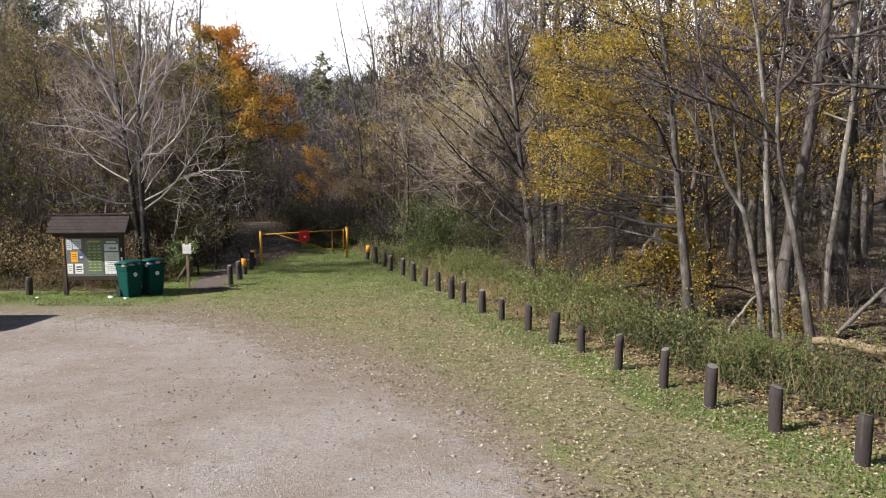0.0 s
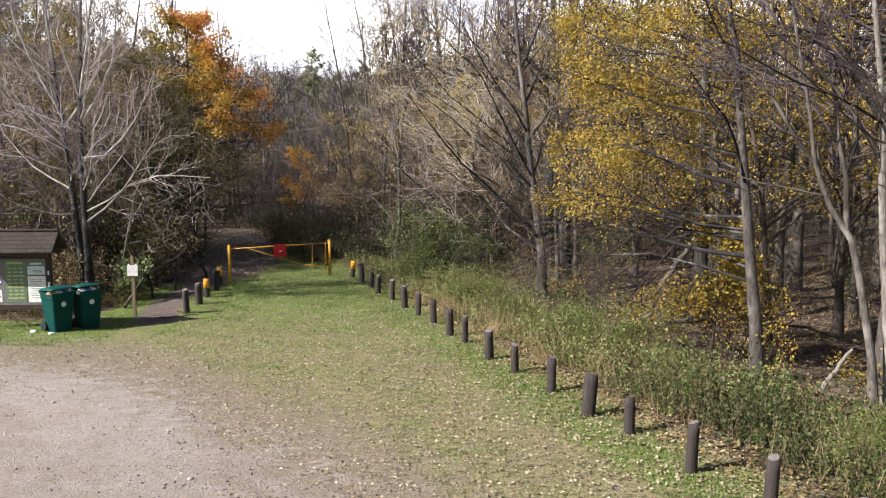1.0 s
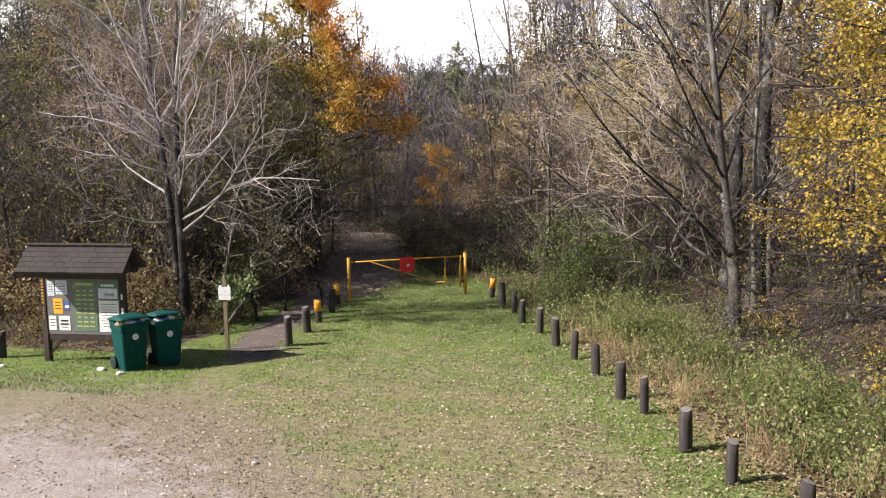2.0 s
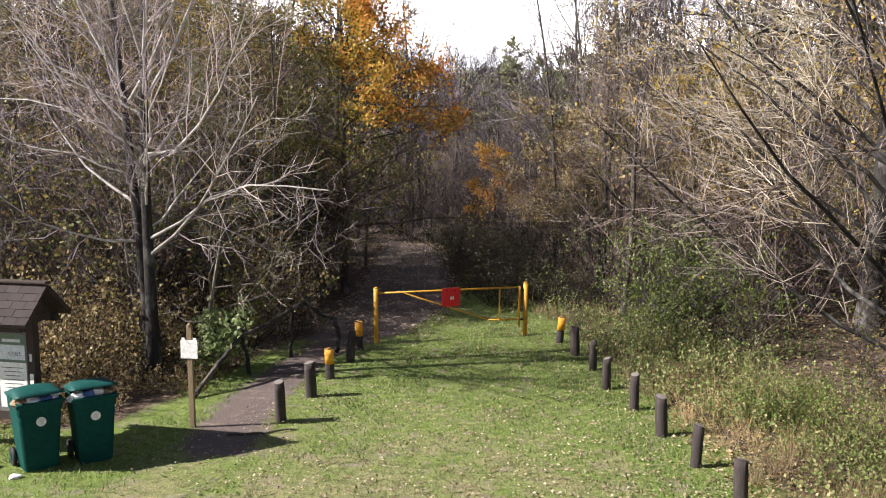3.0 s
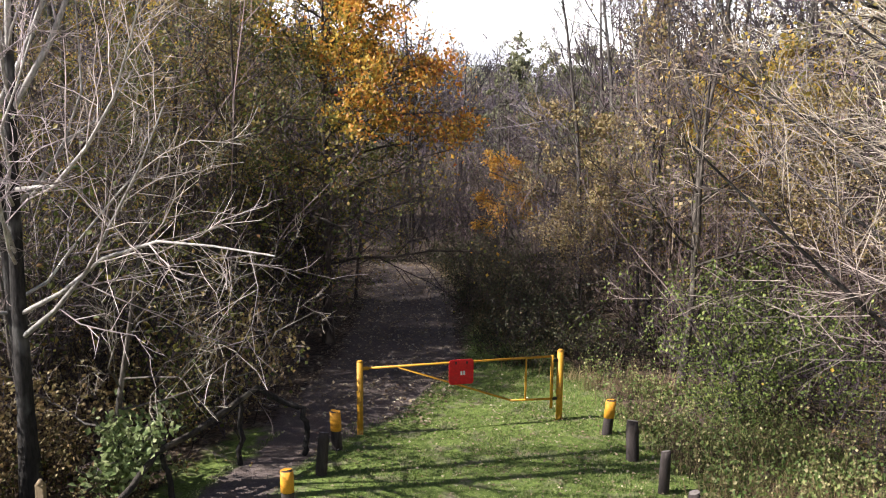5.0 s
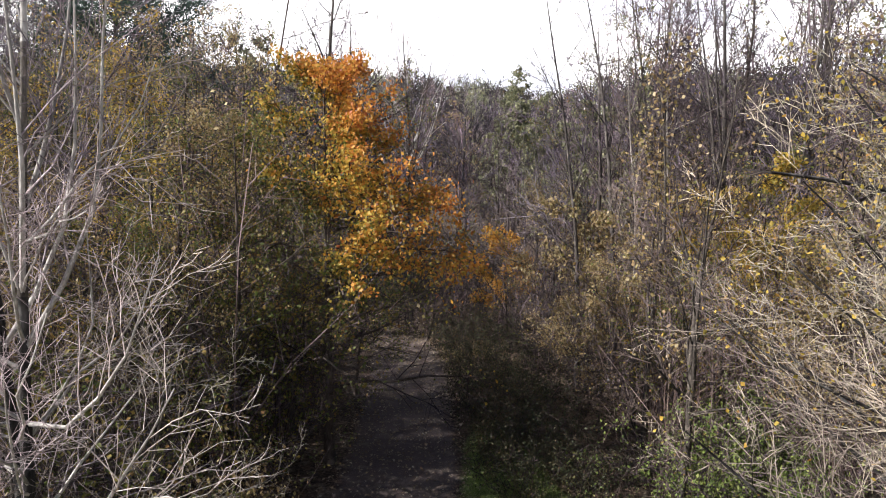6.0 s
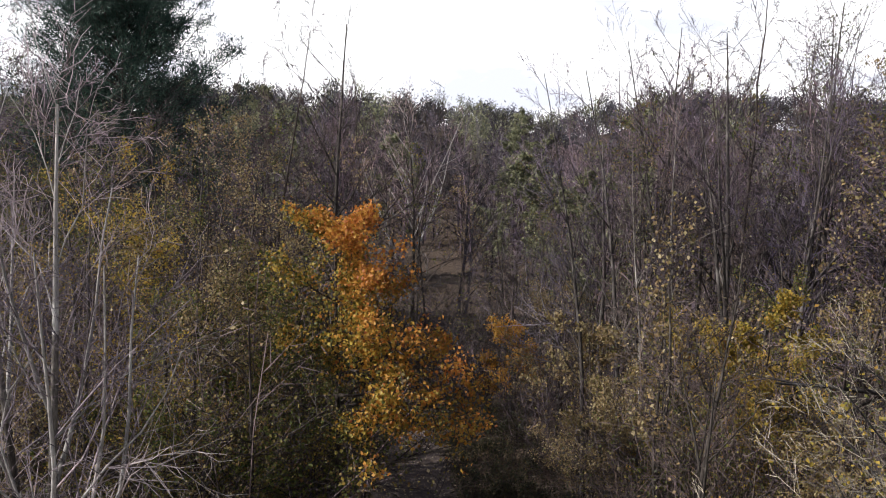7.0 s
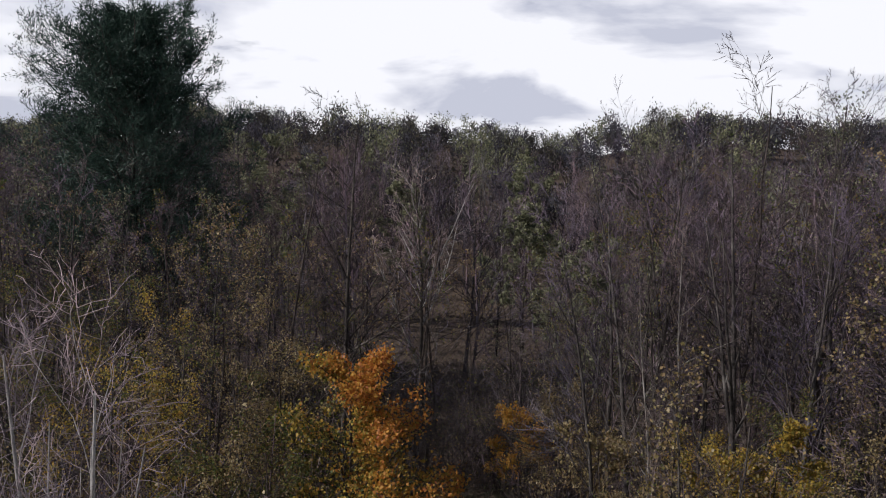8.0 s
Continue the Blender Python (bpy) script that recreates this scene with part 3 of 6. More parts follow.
def plant(ob_name, m, trunk, crown, label, category="tree", group="", foliage=(), kind=""):
    ob = thing(ob_name, m, label, category, group, kind)
    if isinstance(trunk, list):
        part("trunk", trunk[0], None, ob)
        for me in trunk[1:]:
            part("limb", me, None, ob)
    else:
        part("trunk", trunk, None, ob)
    part("crown", crown, None, ob, "bare grey twigs")
    for me, lab in foliage:
        part("foliage", me, None, ob, lab)
    return ob


# ================= ground =================
def smooth_step(a, b, x):
    t = np.clip((x - a) / (b - a), 0, 1)
    return t * t * (3 - 2 * t)


def gz(x, y):
    """Height of the ground: a car park that falls gently to the gate, a valley, and a wooded hill far behind."""
    x, y = np.asarray(x, float), np.asarray(y, float)
    z = np.interp(y, [-200, 0, 8, 10, 17, 21, 24, 26, 28, 31, 34, 36, 40, 60, 110, 150, 220, 320, 900],
                  [2.0, 1.75, 1.28, 1.15, 0.68, 0.43, 0.24, 0.11, 0.0, -0.08, -0.17, -0.2, -0.25, -0.7, -2.5, 0.3, 12.6, 18.0, 20.0])
    z = z + 3.0 * np.sin(x / 31 + 0.6 * np.sin(y / 40)) * smooth_step(140, 230, y) + 1.6 * np.sin(x / 13 + 1) * smooth_step(160, 260, y)
    z = z + 0.05 * np.clip(-17 - x, 0, 70) * smooth_step(24, 45, y)
    wild = smooth_step(0.8, 3.5, np.abs(x - edge_right(y)) * (x > edge_right(y))) + smooth_step(9.8, 13, -x) * smooth_step(26, 30, y)
    z = z + np.clip(wild, 0, 1) * (0.10 * np.sin(x * 1.3 + 2 * np.sin(y * 0.7)) * np.cos(y * 1.1 + x * 0.3) - 0.06)
    return z


def edge_right(y):
    """The line of wooden posts along the wood."""
    return np.interp(y, [-10, 9.07, 11.6, 14.2, 16.7, 18.2, 20.8, 23.6, 27, 30.8, 34.6, 40, 48.7, 59, 80, 120], [10, 4.82, 3.89, 3.12, 2.28, 1.93, 1.01, 0.24, -0.6, -2.0, -3.25, -5.6, -8.6, -12.2, -20, -30])


def trail_mid(y):
    return np.interp(y, [25, 28, 30.5, 33.5, 36, 39.2, 48.2, 58.5, 75, 120], [-7.2, -7.95, -8.25, -8.2, -8.1, -8.35, -10.65, -14.0, -20, -36])


def axis(lo, hi, step, reach, growth=1.14):
    mid, out, s = list(np.arange(lo, hi + step / 2, step)), [], step
    a, b = lo, hi
    left, right = [], []
    while b < reach[1]:
        s *= growth
        a, b = a - s, b + s
        right.append(b)
        if a > reach[0]:
            left.append(a)
    return np.array(left[::-1] + mid + right)


gx, gy = axis(-19, 13, 0.33, (-700, 700)), axis(0, 60, 0.33, (-300, 1000), 1.17)
GX, GY = np.meshgrid(gx, gy)
X, Y = GX.ravel(), GY.ravel()
Zg = gz(X, Y)
nx, ny = len(gx), len(gy)
ii = np.arange(nx * ny).reshape(ny, nx)
quads = np.stack([ii[:-1, :-1], ii[:-1, 1:], ii[1:, 1:], ii[1:, :-1]], axis=-1).reshape(-1, 4)
ground_mesh = mesh_np("ground", np.stack([X, Y, Zg], 1), quads, [GROUND], smooth=True)
gravel_edge = np.interp(X, [-60, -13, -10, -7.3, -5.1, -3.26, -1.56, -0.17, 0.7, 0.95, 1.3, 1.6, 2.4, 3.2, 5], [22.5, 22.3, 22.2, 22.1, 20.6, 18.2, 16.2, 13.7, 11.9, 10.4, 9.0, 8.0, 4, 0, -20])
w_gravel = smooth_step(2.4, -3.8, Y - gravel_edge)
half = np.interp(Y, [25, 28, 32, 34.5, 39, 60], [0.55, 0.5, 0.45, 1.1, 1.4, 1.3])
w_dirt = smooth_step(0.45, -0.35, np.abs(X - trail_mid(Y)) - half) * smooth_step(24.8, 26, Y) * smooth_step(60, 50, Y)
right_in = smooth_step(0.9, -0.5, X - edge_right(Y) - 0.7)
left_in = np.where(Y > 26, smooth_step(-0.6, 0.4, X - np.interp(Y, [26, 28, 33, 34.5, 38, 44, 60], [-9.5, -9.3, -9.3, -7.2, -6.4, -7.6, -13])), 1)
w_grass = smooth_step(26.3, 25.3, Y) * right_in * smooth_step(-26, -22, X)
w_grass = np.maximum(w_grass, (Y > 25.2) * right_in * left_in) * smooth_step(47, 40, Y)
lush = np.clip(np.interp(Y, [8, 16, 22, 27, 32], [0.24, 0.25, 0.38, 0.62, 0.92]) + 0.5 * smooth_step(1.2, 0.2, np.abs(X - edge_right(Y) + 0.1)) + 0.45 * smooth_step(-7, -9, X), 0, 1)
for key, val in (("gravel", w_gravel), ("dirt", w_dirt), ("grass", w_grass), ("lush", lush)):
    at = ground_mesh.attributes.new(key, "FLOAT", "POINT")
    at.data.foreach_set("value", val.astype(np.float32))
ground = tagged(new("ground", ground_mesh), "gravel car park running into leaf-strewn mown grass and forest floor", "ground", kind="structure")


def in_lawn(x, y):
    left = np.where(y > 25.6, np.interp(y, [25.6, 28, 33, 34.5, 41], [-9.2, -9.0, -8.8, -7.0, -6.7]), -22)
    edge = np.interp(x, [-60, -13, -10, -7.3, -5.1, -3.26, -1.56, -0.17, 0.7, 0.95, 1.3, 1.6, 2.4, 3.2, 5], [22.5, 22.3, 22.2, 22.1, 20.6, 18.2, 16.2, 13.7, 11.9, 10.4, 9.0, 8.0, 4, 0, -20])
    return (y > edge + 0.2) & (x < edge_right(y) + 0.9) & (x > left) & (y < 42)


# ================= trees of the wood =================
WOOD_GROUP = "trees of the wood"
HEROES = []


def near_hero(x, y, d):
    return any((x - a) ** 2 + (y - b) ** 2 < d * d for a, b in HEROES)


def on_ground(x, y, turn=0.0, s=1.0, sink=0.0):
    return Matrix.LocRotScale((x, y, float(gz(x, y)) - sink), Euler((0, 0, turn)), (s, s, s))


# Pair of bare trees behind the litter bins, with pale drooping branches.
PAIR_LIMBS = (
    [(0.20, -25, 30, 55, 4.2, 0.050), (0.36, -20, 25, 62, 3.8, 0.045), (0.34, 25, 38, 64, 2.8, 0.036), (0.28, -60, 35, 62, 3.0, 0.036), (0.45, -50, 35, 68, 3.2, 0.040), (0.50, -35, 62, 80, 4.6, 0.058), (0.58, 60, 66, 82, 4.2, 0.052), (0.44, 10, 60, 84, 5.2, 0.058), (0.66, -100, 70, 84, 3.4, 0.045), (0.55, 10, 40, 70, 3.0, 0.036), (0.42, 200, 20, 55, 3.0, 0.036)],
    [(0.28, 185, 25, 60, 3.6, 0.045), (0.22, 230, 10, 40, 3.2, 0.040), (0.40, 170, 30, 65, 3.4, 0.040), (0.34, 260, 20, 50, 2.8, 0.036), (0.48, 215, 40, 70, 3.0, 0.036), (0.30, -60, 20, 45, 2.8, 0.036), (0.46, 190, 64, 82, 4.8, 0.058), (0.55, -70, 66, 84, 4.2, 0.052), (0.62, 120, 66, 84, 3.6, 0.045), (0.42, -20, 58, 84, 5.4, 0.058)])
for k, (x, y, line, r, seed) in enumerate((
        (-10.42, 29.05, [(0, 0, 0), (-0.05, 0.05, 1.5), (-0.10, 0.1, 3.0), (-0.12, 0.15, 4.5), (-0.1, 0.2, 6.0), (0.0, 0.2, 7.6), (0.12, 0.2, 9.2), (0.2, 0.2, 10.8), (0.25, 0.25, 12.1)], 0.125, 11),
        (-10.75, 29.5, [(0, 0, 0), (-0.12, 0.05, 1.5), (-0.26, 0.1, 3.0), (-0.42, 0.15, 4.6), (-0.6, 0.2, 6.2), (-0.75, 0.2, 7.8), (-0.9, 0.2, 9.4), (-1.05, 0.2, 11.0), (-1.2, 0.25, 12.4)], 0.115, 12))):
    rng, lv = tree_levels(seed, 12, r, line, start=0.22, swept=[(*row[:5], row[5] * 0.72) for row in PAIR_LIMBS[k]], branch_thin=0.42, limbs=16, limb_ratio=0.29, limb_angle=(70, 22), limb_rise=0.04, branches=9, twigs=9, branch_ratio=0.6,
                          twig_ratio=0.5, crook=0.21, flat=0.25, twig_r=0.0042, twig_rise=0.06, limb_taper=0.45, limb_thin=0.29, bn=5, tn=3)
    tr, cr = tree_meshes("bare_tree", lv, BARK_WHITE, TWIG_PALE, split=True)
    P, R = lv[0]
    tr[0] = mesh_np("bare_tree_trunk", *tubes(P[:, :5], R[:, :5], 10), [BARK_BLACK], smooth=True)
    ob = plant("bare_tree", on_ground(x, y), tr, cr, "bare dark-trunked tree with pale spreading branches beside the bins", group="bare trees behind the bins")
    part("middle_stem", mesh_np("bare_tree_middle", *tubes(P[:, 4:6], R[:, 4:6], 10), [BARK_DARK], smooth=True), None, ob, "grey stem")
    part("upper_stem", mesh_np("bare_tree_stem", *tubes(P[:, 5:7], R[:, 5:7], 10), [BARK_PALE], smooth=True), None, ob, "pale smooth upper stem")
    part("leader", mesh_np("bare_tree_leader", *tubes(P[:, 6:], R[:, 6:], 8), [BARK_WHITE], smooth=True), None, ob, "whitish leading shoot")
    HEROES.append((x, y))

for x, y, H, seed, lean in ((-10.0, 30.2, 5.2, 13, (0.12, -0.05)), (-11.6, 30.6, 4.8, 14, (-0.05, -0.1))):
    rng, lv = tree_levels(seed, H, 0.055, None, start=0.14, limbs=13, limb_ratio=0.6, limb_angle=(80, 45), limb_rise=0.05, branches=8, twigs=8, branch_ratio=0.5, twig_ratio=0.5, crook=0.26, twig_r=0.0038, limb_thin=0.4, bn=5, tn=3, lean=lean, branch_thin=0.45)
    tr, cr = tree_meshes("bare_sapling", lv, BARK_MID, TWIG_PALE, split=True)
    plant("bare_sapling", on_ground(x, y), tr, cr, "low bare tree with pale crooked branches beside the footpath", group="bare saplings beside the footpath")
    HEROES.append((x, y))

# Dark bare tree behind the posts, its long limbs sweeping up from low on the trunk.
rng = np.random.default_rng(2)
SWEEP = [(0.09 + 0.036 * q, (190, 155, 222, 178, 168, 135, 205, 236)[q % 8] + rng.normal(0, 8), 36 + 1.2 * q, 44 - 3.0 * (q % 5), 7.0 - 0.20 * q, 0.050 - 0.0012 * q) for q in range(14)]
SWEEP += [(0.16 + 0.09 * q, (20, -40, 60, -15, 35, -60)[q], 38 + 3 * q, 62, 3.4 - 0.2 * q, 0.042) for q in range(6)]
rng, lv = tree_levels(21, 12, 0.155, [(0, 0, 0), (-0.05, 0.05, 1.4), (-0.22, 0.1, 2.7), (-0.42, 0.15, 4.1), (-0.58, 0.2, 5.7), (-0.78, 0.25, 7.2), (-0.92, 0.3, 8.6), (-0.98, 0.35, 10.0), (-1.0, 0.4, 11.6)],
                      start=0.3, limbs=7, limb_ratio=0.40, limb_angle=(60, 36), limb_taper=0.4, limb_rise=0.03, bias=(-0.6, -0.3, 0), branches=11, twigs=10, branch_ratio=0.42, twig_ratio=0.5, crook=0.085, flat=0.2, twig_r=0.0026, limb_thin=0.28, bn=4, tn=2, swept=SWEEP, branch_thin=0.30)
fine = kids(rng, *lv[3], 4, 0.2, 1.0, 40, 0.6, 2, 0.12, 0.04, 0.6, 0.6, 0.0, 0.0024)
lv[3] = (np.concatenate([lv[3][0], fine[0]]), np.concatenate([lv[3][1], fine[1]]))
tr, cr = tree_meshes("spreading_tree", lv, BARK_BLACK, TWIG_BUFF, split=True)
tr[0] = mesh_np("spreading_tree_trunk", *tubes(*lv[0], 10), [BARK_GREY], smooth=True)
side_v, side_f = tubes(*lv[2], 3)
side_f = tris(side_f)
v, f = join([(side_v, side_f), spikes(*lv[3])])
cr = mesh_np("spreading_tree_crown", v, f, [TWIG_BUFF, TWIG_BROWN], np.arange(len(f)) < len(side_f), smooth=True)
tips = along(rng, lv[3][0], 1, 0.7, 0.05)
v, f = leaf_quads(rng, tips[rng.random(len(tips)) < np.interp(tips[:, 2], [3.0, 5.0, 8.0], [0.01, 0.07, 0.32])], 0.055)
few = mesh_np("few_leaves", v, f, [LEAF_YELLOW])
plant("spreading_tree", on_ground(3.2, 30.3), tr, cr, "dark bare tree with long upswept limbs and buff twigs", foliage=[(few, "last few yellow leaves")])
HEROES.append((3.2, 30.3))
rng, lv = tree_levels(22, 11, 0.085, lean=(0.03, 0.02), limbs=16, limb_ratio=0.3, branches=5, twigs=5)
tr, cr = tree_meshes("slender_tree", lv, BARK_PALE, TWIG_TAN, split=True)
plant("slender_tree", on_ground(3.75, 30.9), tr, cr, "slender pale-barked bare tree beside the dark one")
HEROES.append((3.75, 30.9))

# Yellow maple at the edge of the wood: long low limbs reach out over the weeds and carry the leaves.
REACH = [(0.22 + 0.026 * q, (150, 120, 138, 100, 160, 128, 85)[q % 7] + 6 * math.sin(q * 2.3), 6 + 0.8 * q, -2 + 1.6 * q, 4.6 - 0.10 * q, 0.050 if q in (2, 7) else 0.030) for q in range(20)]
rng, lv = tree_levels(31, 11.5, 0.13, [(0, 0, 0), (-0.09, 0, 1.1), (-0.23, 0.02, 2.2), (-0.35, 0.04, 3.3), (-0.5, 0.05, 4.6), (-0.66, 0.06, 5.9), (-0.9, 0.1, 7.2), (-1.1, 0.1, 9.0), (-1.2, 0.1, 10.8)],
                      start=0.25, limbs=12, limb_ratio=0.36, limb_angle=70, limb_rise=0.0, branches=8, twigs=6, crook=0.09, flat=0.8, limb_taper=0.45, twig_rise=0.0, tn=2, limb_thin=0.34, swept=REACH, branch_thin=0.4)
tr, cr = tree_meshes("yellow_maple", lv, BARK_BLACK, TWIG_BROWN, split=True)
tr[0] = mesh_np("yellow_maple_trunk", *tubes(*lv[0], 10), [BARK_GREY], smooth=True)
pts = along(rng, lv[3][0], 70, 0.1, 0.12)
tiers = np.sin(pts[:, 2] * 5.2 + 0.6 * pts[:, 0]) + 0.7 * np.sin(pts[:, 0] * 2.2 + 1.4 * pts[:, 1])
pts = pts[rng.random(len(pts)) < np.clip(0.62 + 0.42 * tiers, 0.05, 1.0)]
lean_in = -0.75 * pts[:, 0] + 0.65 * pts[:, 1]
keep = (pts[:, 0] > -3.3 - 0.12 * pts[:, 1]) & (rng.random(len(pts)) < np.interp(lean_in, [-2.0, 0.2, 1.5, 2.8, 5.0], [0.05, 0.2, 0.65, 1.0, 1.0]) * np.interp(pts[:, 2], [2.6, 3.5, 8.0, 11.5], [0.0, 0.9, 0.85, 0.6]))
v, f = leaf_quads(rng, pts[keep], 0.047, 0.5)
lm = mesh_np("maple_leaves", v, f, [LEAF_YELLOW])
plant("yellow_maple", on_ground(5.7, 18.9), tr, cr, "maple in yellow autumn leaf, layered over the brush", foliage=[(lm, "yellow and gold leaves")])
HEROES.append((5.7, 18.9))
rng, lv = tree_levels(33, 10.0, 0.12, lean=(0.02, -0.03), start=0.22, limbs=18, limb_ratio=0.44, limb_angle=68, limb_rise=0.0, branches=6, twigs=5, crook=0.09, flat=0.75, twig_rise=0.0)
tr, cr = tree_meshes("yellow_maple", lv, BARK_BROWN, TWIG_BROWN, split=True)
pts = along(rng, lv[3][0], 13, 0.15, 0.14)
v, f = leaf_quads(rng, pts, 0.075, 0.5)
lm2 = mesh_np("maple_leaves", v, f, [LEAF_YELLOW])
for x, y, t, s in ((8.0, 27.8, 1.0, 1.0), (9.6, 24.2, 2.4, 0.95), (7.6, 23.4, 4.1, 0.9)):
    plant("yellow_maple", on_ground(x, y, t, s), tr, cr, "maple in thinning yellow leaf inside the wood edge", foliage=[(lm2, "yellow and gold leaves")])
    HEROES.append((x, y))

# Pale crooked trunks by the posts: one straight, one bent twice, one leaning.
PALE_LINES = (
    (6.69, 16.3, 0.088, 41, [(0, 0, 0), (-0.14, 0, 1.28), (-0.26, 0.03, 2.4), (-0.36, 0.05, 3.5), (-0.42, 0.05, 4.58), (-0.62, 0.1, 6.06), (-0.81, 0.1, 7.1), (-1.11, 0.15, 8.72), (-1.3, 0.2, 10.68)],
     [(0.48, 150, 50, 25, 3.4, 0.045), (0.42, 165, 62, 30, 3.0, 0.040), (0.62, 20, 45, 60, 2.4, 0.035)], "bare tree with a tall pale trunk behind the posts"),
    (6.4, 16.2, 0.070, 42, [(0, 0, 0), (-0.13, 0, 1.05), (-0.37, 0.05, 2.27), (-0.5, 0.08, 2.77), (-0.83, 0.1, 3.26), (-1.07, 0.1, 3.86), (-1.18, 0.1, 4.55), (-1.47, 0.15, 5.92), (-1.65, 0.15, 7.26), (-1.75, 0.2, 9.16)],
     [(0.36, 95, 75, 60, 3.6, 0.045), (0.55, 160, 55, 35, 2.6, 0.035)], "bare tree with a pale trunk bent twice like an elbow"),
    (7.27, 15.9, 0.078, 43, [(0, 0, 0), (-0.32, 0, 1.39), (-0.57, 0.02, 2.49), (-0.76, 0.05, 3.24), (-0.91, 0.05, 4.09), (-0.92, 0.1, 5.13), (-0.8, 0.12, 6.06), (-0.69, 0.15, 7.47), (-0.73, 0.2, 9.13)],
     [(0.50, 170, 55, 40, 2.6, 0.036), (0.60, -20, 50, 65, 2.6, 0.036)], "bare tree with a pale leaning trunk behind the posts"))
for x, y, r, seed, line, boughs, lab in PALE_LINES:
    rng, lv = tree_levels(seed, 10, r, line, start=0.42, limbs=9, limb_ratio=0.34, limb_angle=(70, 40), limb_rise=0.03, branches=6, twigs=6, crook=0.16, swept=boughs, limb_thin=0.4)
    tr, cr = tree_meshes("pale_tree", lv, BARK_DARK, TWIG_GREY, split=True)
    tr[0] = mesh_np("pale_tree_trunk", *tubes(*lv[0], 10), [BARK_PALE if seed == 41 else BARK_MID], smooth=True)
    plant("pale_tree", on_ground(x, y), tr, cr, lab, group="pale crooked trees")
    HEROES.append((x, y))

# Orange maple beside the trail: a pointed crown in loose tiers, orange where it takes the sun, olive below.
TIERS = [(0.20 + 0.030 * q, q * 137.5, 12 + 1.0 * q, 2 + 1.9 * q, 4.3 * (1 - 0.70 * (q / 25) ** 1.3), 0.05 - 0.0012 * q) for q in range(26)]
TIERS += [(s0, az, 14, 2, length, 0.05) for s0, az, length in ((0.52, -5, 3.6), (0.56, -40, 3.4), (0.45, -55, 3.8), (0.62, 10, 2.8), (0.62, -15, 3.3), (0.68, -28, 2.9), (0.72, -70, 2.6))]
rng, lv = tree_levels(51, 10.0, 0.13, start=0.5, limbs=8, limb_ratio=0.22, limb_angle=45, limb_rise=0.03, branches=8, twigs=6, branch_ratio=0.5, flat=0.7, twig_rise=0.0, trunk_crook=0.02, swept=TIERS, branch_thin=0.4)
tr, cr = tree_meshes("orange_maple", lv, BARK_BROWN, TWIG_BROWN, split=True)
pts = along(rng, lv[3][0], 30, 0.0, 0.13)
gaps = np.sin(pts[:, 0] * 2.3 + 1.1 * pts[:, 1]) + np.sin(pts[:, 1] * 2.1 - 0.7) + np.sin(pts[:, 2] * 4.6 + 0.8 * pts[:, 0])
pts = pts[rng.random(len(pts)) < np.clip(0.62 + 0.36 * gaps, 0.06, 1.0) * np.interp(pts[:, 2] - 0.65 * np.clip(pts[:, 0], 0, 3), [2.2, 3.6], [0.1, 1.0])]
sunny = 0.075 * pts[:, 2] + 0.10 * pts[:, 0] + 0.06 * np.sin(pts[:, 0] * 1.7 + 2 * pts[:, 2]) + rng.normal(0, 0.07, len(pts))
fol = []
for sel, mt, lab, dens in ((sunny > 0.71, LEAF_ORANGE, "orange-red leaves", 0.8), ((sunny <= 0.71) & (sunny > 0.64), LEAF_AMBER, "amber leaves", 0.75), ((sunny <= 0.64) & (sunny > 0.54), LEAF_YELLOW, "golden leaves", 0.75), (sunny <= 0.54, LEAF_OLIVE, "green and olive leaves", 0.7)):
    group_pts = pts[sel]
    v, f = leaf_quads(rng, group_pts[rng.random(len(group_pts)) < dens], 0.088, 0.5)
    fol.append((mesh_np("maple_leaves", v, f, [mt]), lab))
plant("orange_maple", on_ground(-10.35, 39.6), tr, cr, "maple turning orange at the top beside the trail", foliage=fol)
HEROES.append((-10.35, 39.6))

# Smaller coloured trees further along the trail.
def coloured_tree(name, x, y, H, seed, mat, label, dens=8, bark_m=BARK_BROWN, size=0.11, **kw):
    rng, lv = tree_levels(seed, H, 0.011 * H, start=0.2, limbs=14, limb_ratio=0.4, limb_angle=58, branches=6, twigs=7, flat=0.4, tn=2, **kw)
    tr, cr = tree_meshes(name, lv, bark_m, TWIG_GREY, split=True)
    v, f = leaf_quads(rng, along(rng, lv[3][0], dens, 0.2, 0.10), size, 0.4)
    plant(name, on_ground(x, y), tr, cr, label, foliage=[(mesh_np("leaves", v, f, [mat]), "autumn leaves")])
    HEROES.append((x, y))


coloured_tree("yellow_sapling", 0.3, 45.9, 7.0, 61, LEAF_YELLOW, "young tree in bright yellow leaf at the wood edge", 24, size=0.085)
coloured_tree("yellow_bush", 5.4, 20.6, 2.7, 601, LEAF_YELLOW, "yellow-leaved bush below the maple", 5, size=0.075)
coloured_tree("orange_sapling", -8.6, 57.6, 4.6, 62, LEAF_AMBER, "small orange-gold tree leaning over the trail", 12, size=0.09)
coloured_tree("olive_sapling", -11.6, 45.2, 5.2, 63, LEAF_OLIVE, "small olive-leaved tree leaning over the trail", 8, size=0.06)
coloured_tree("orange_sapling", -4.4, 48.5, 6.2, 64, LEAF_TAN, "small tree in rusty brown leaf", 6)
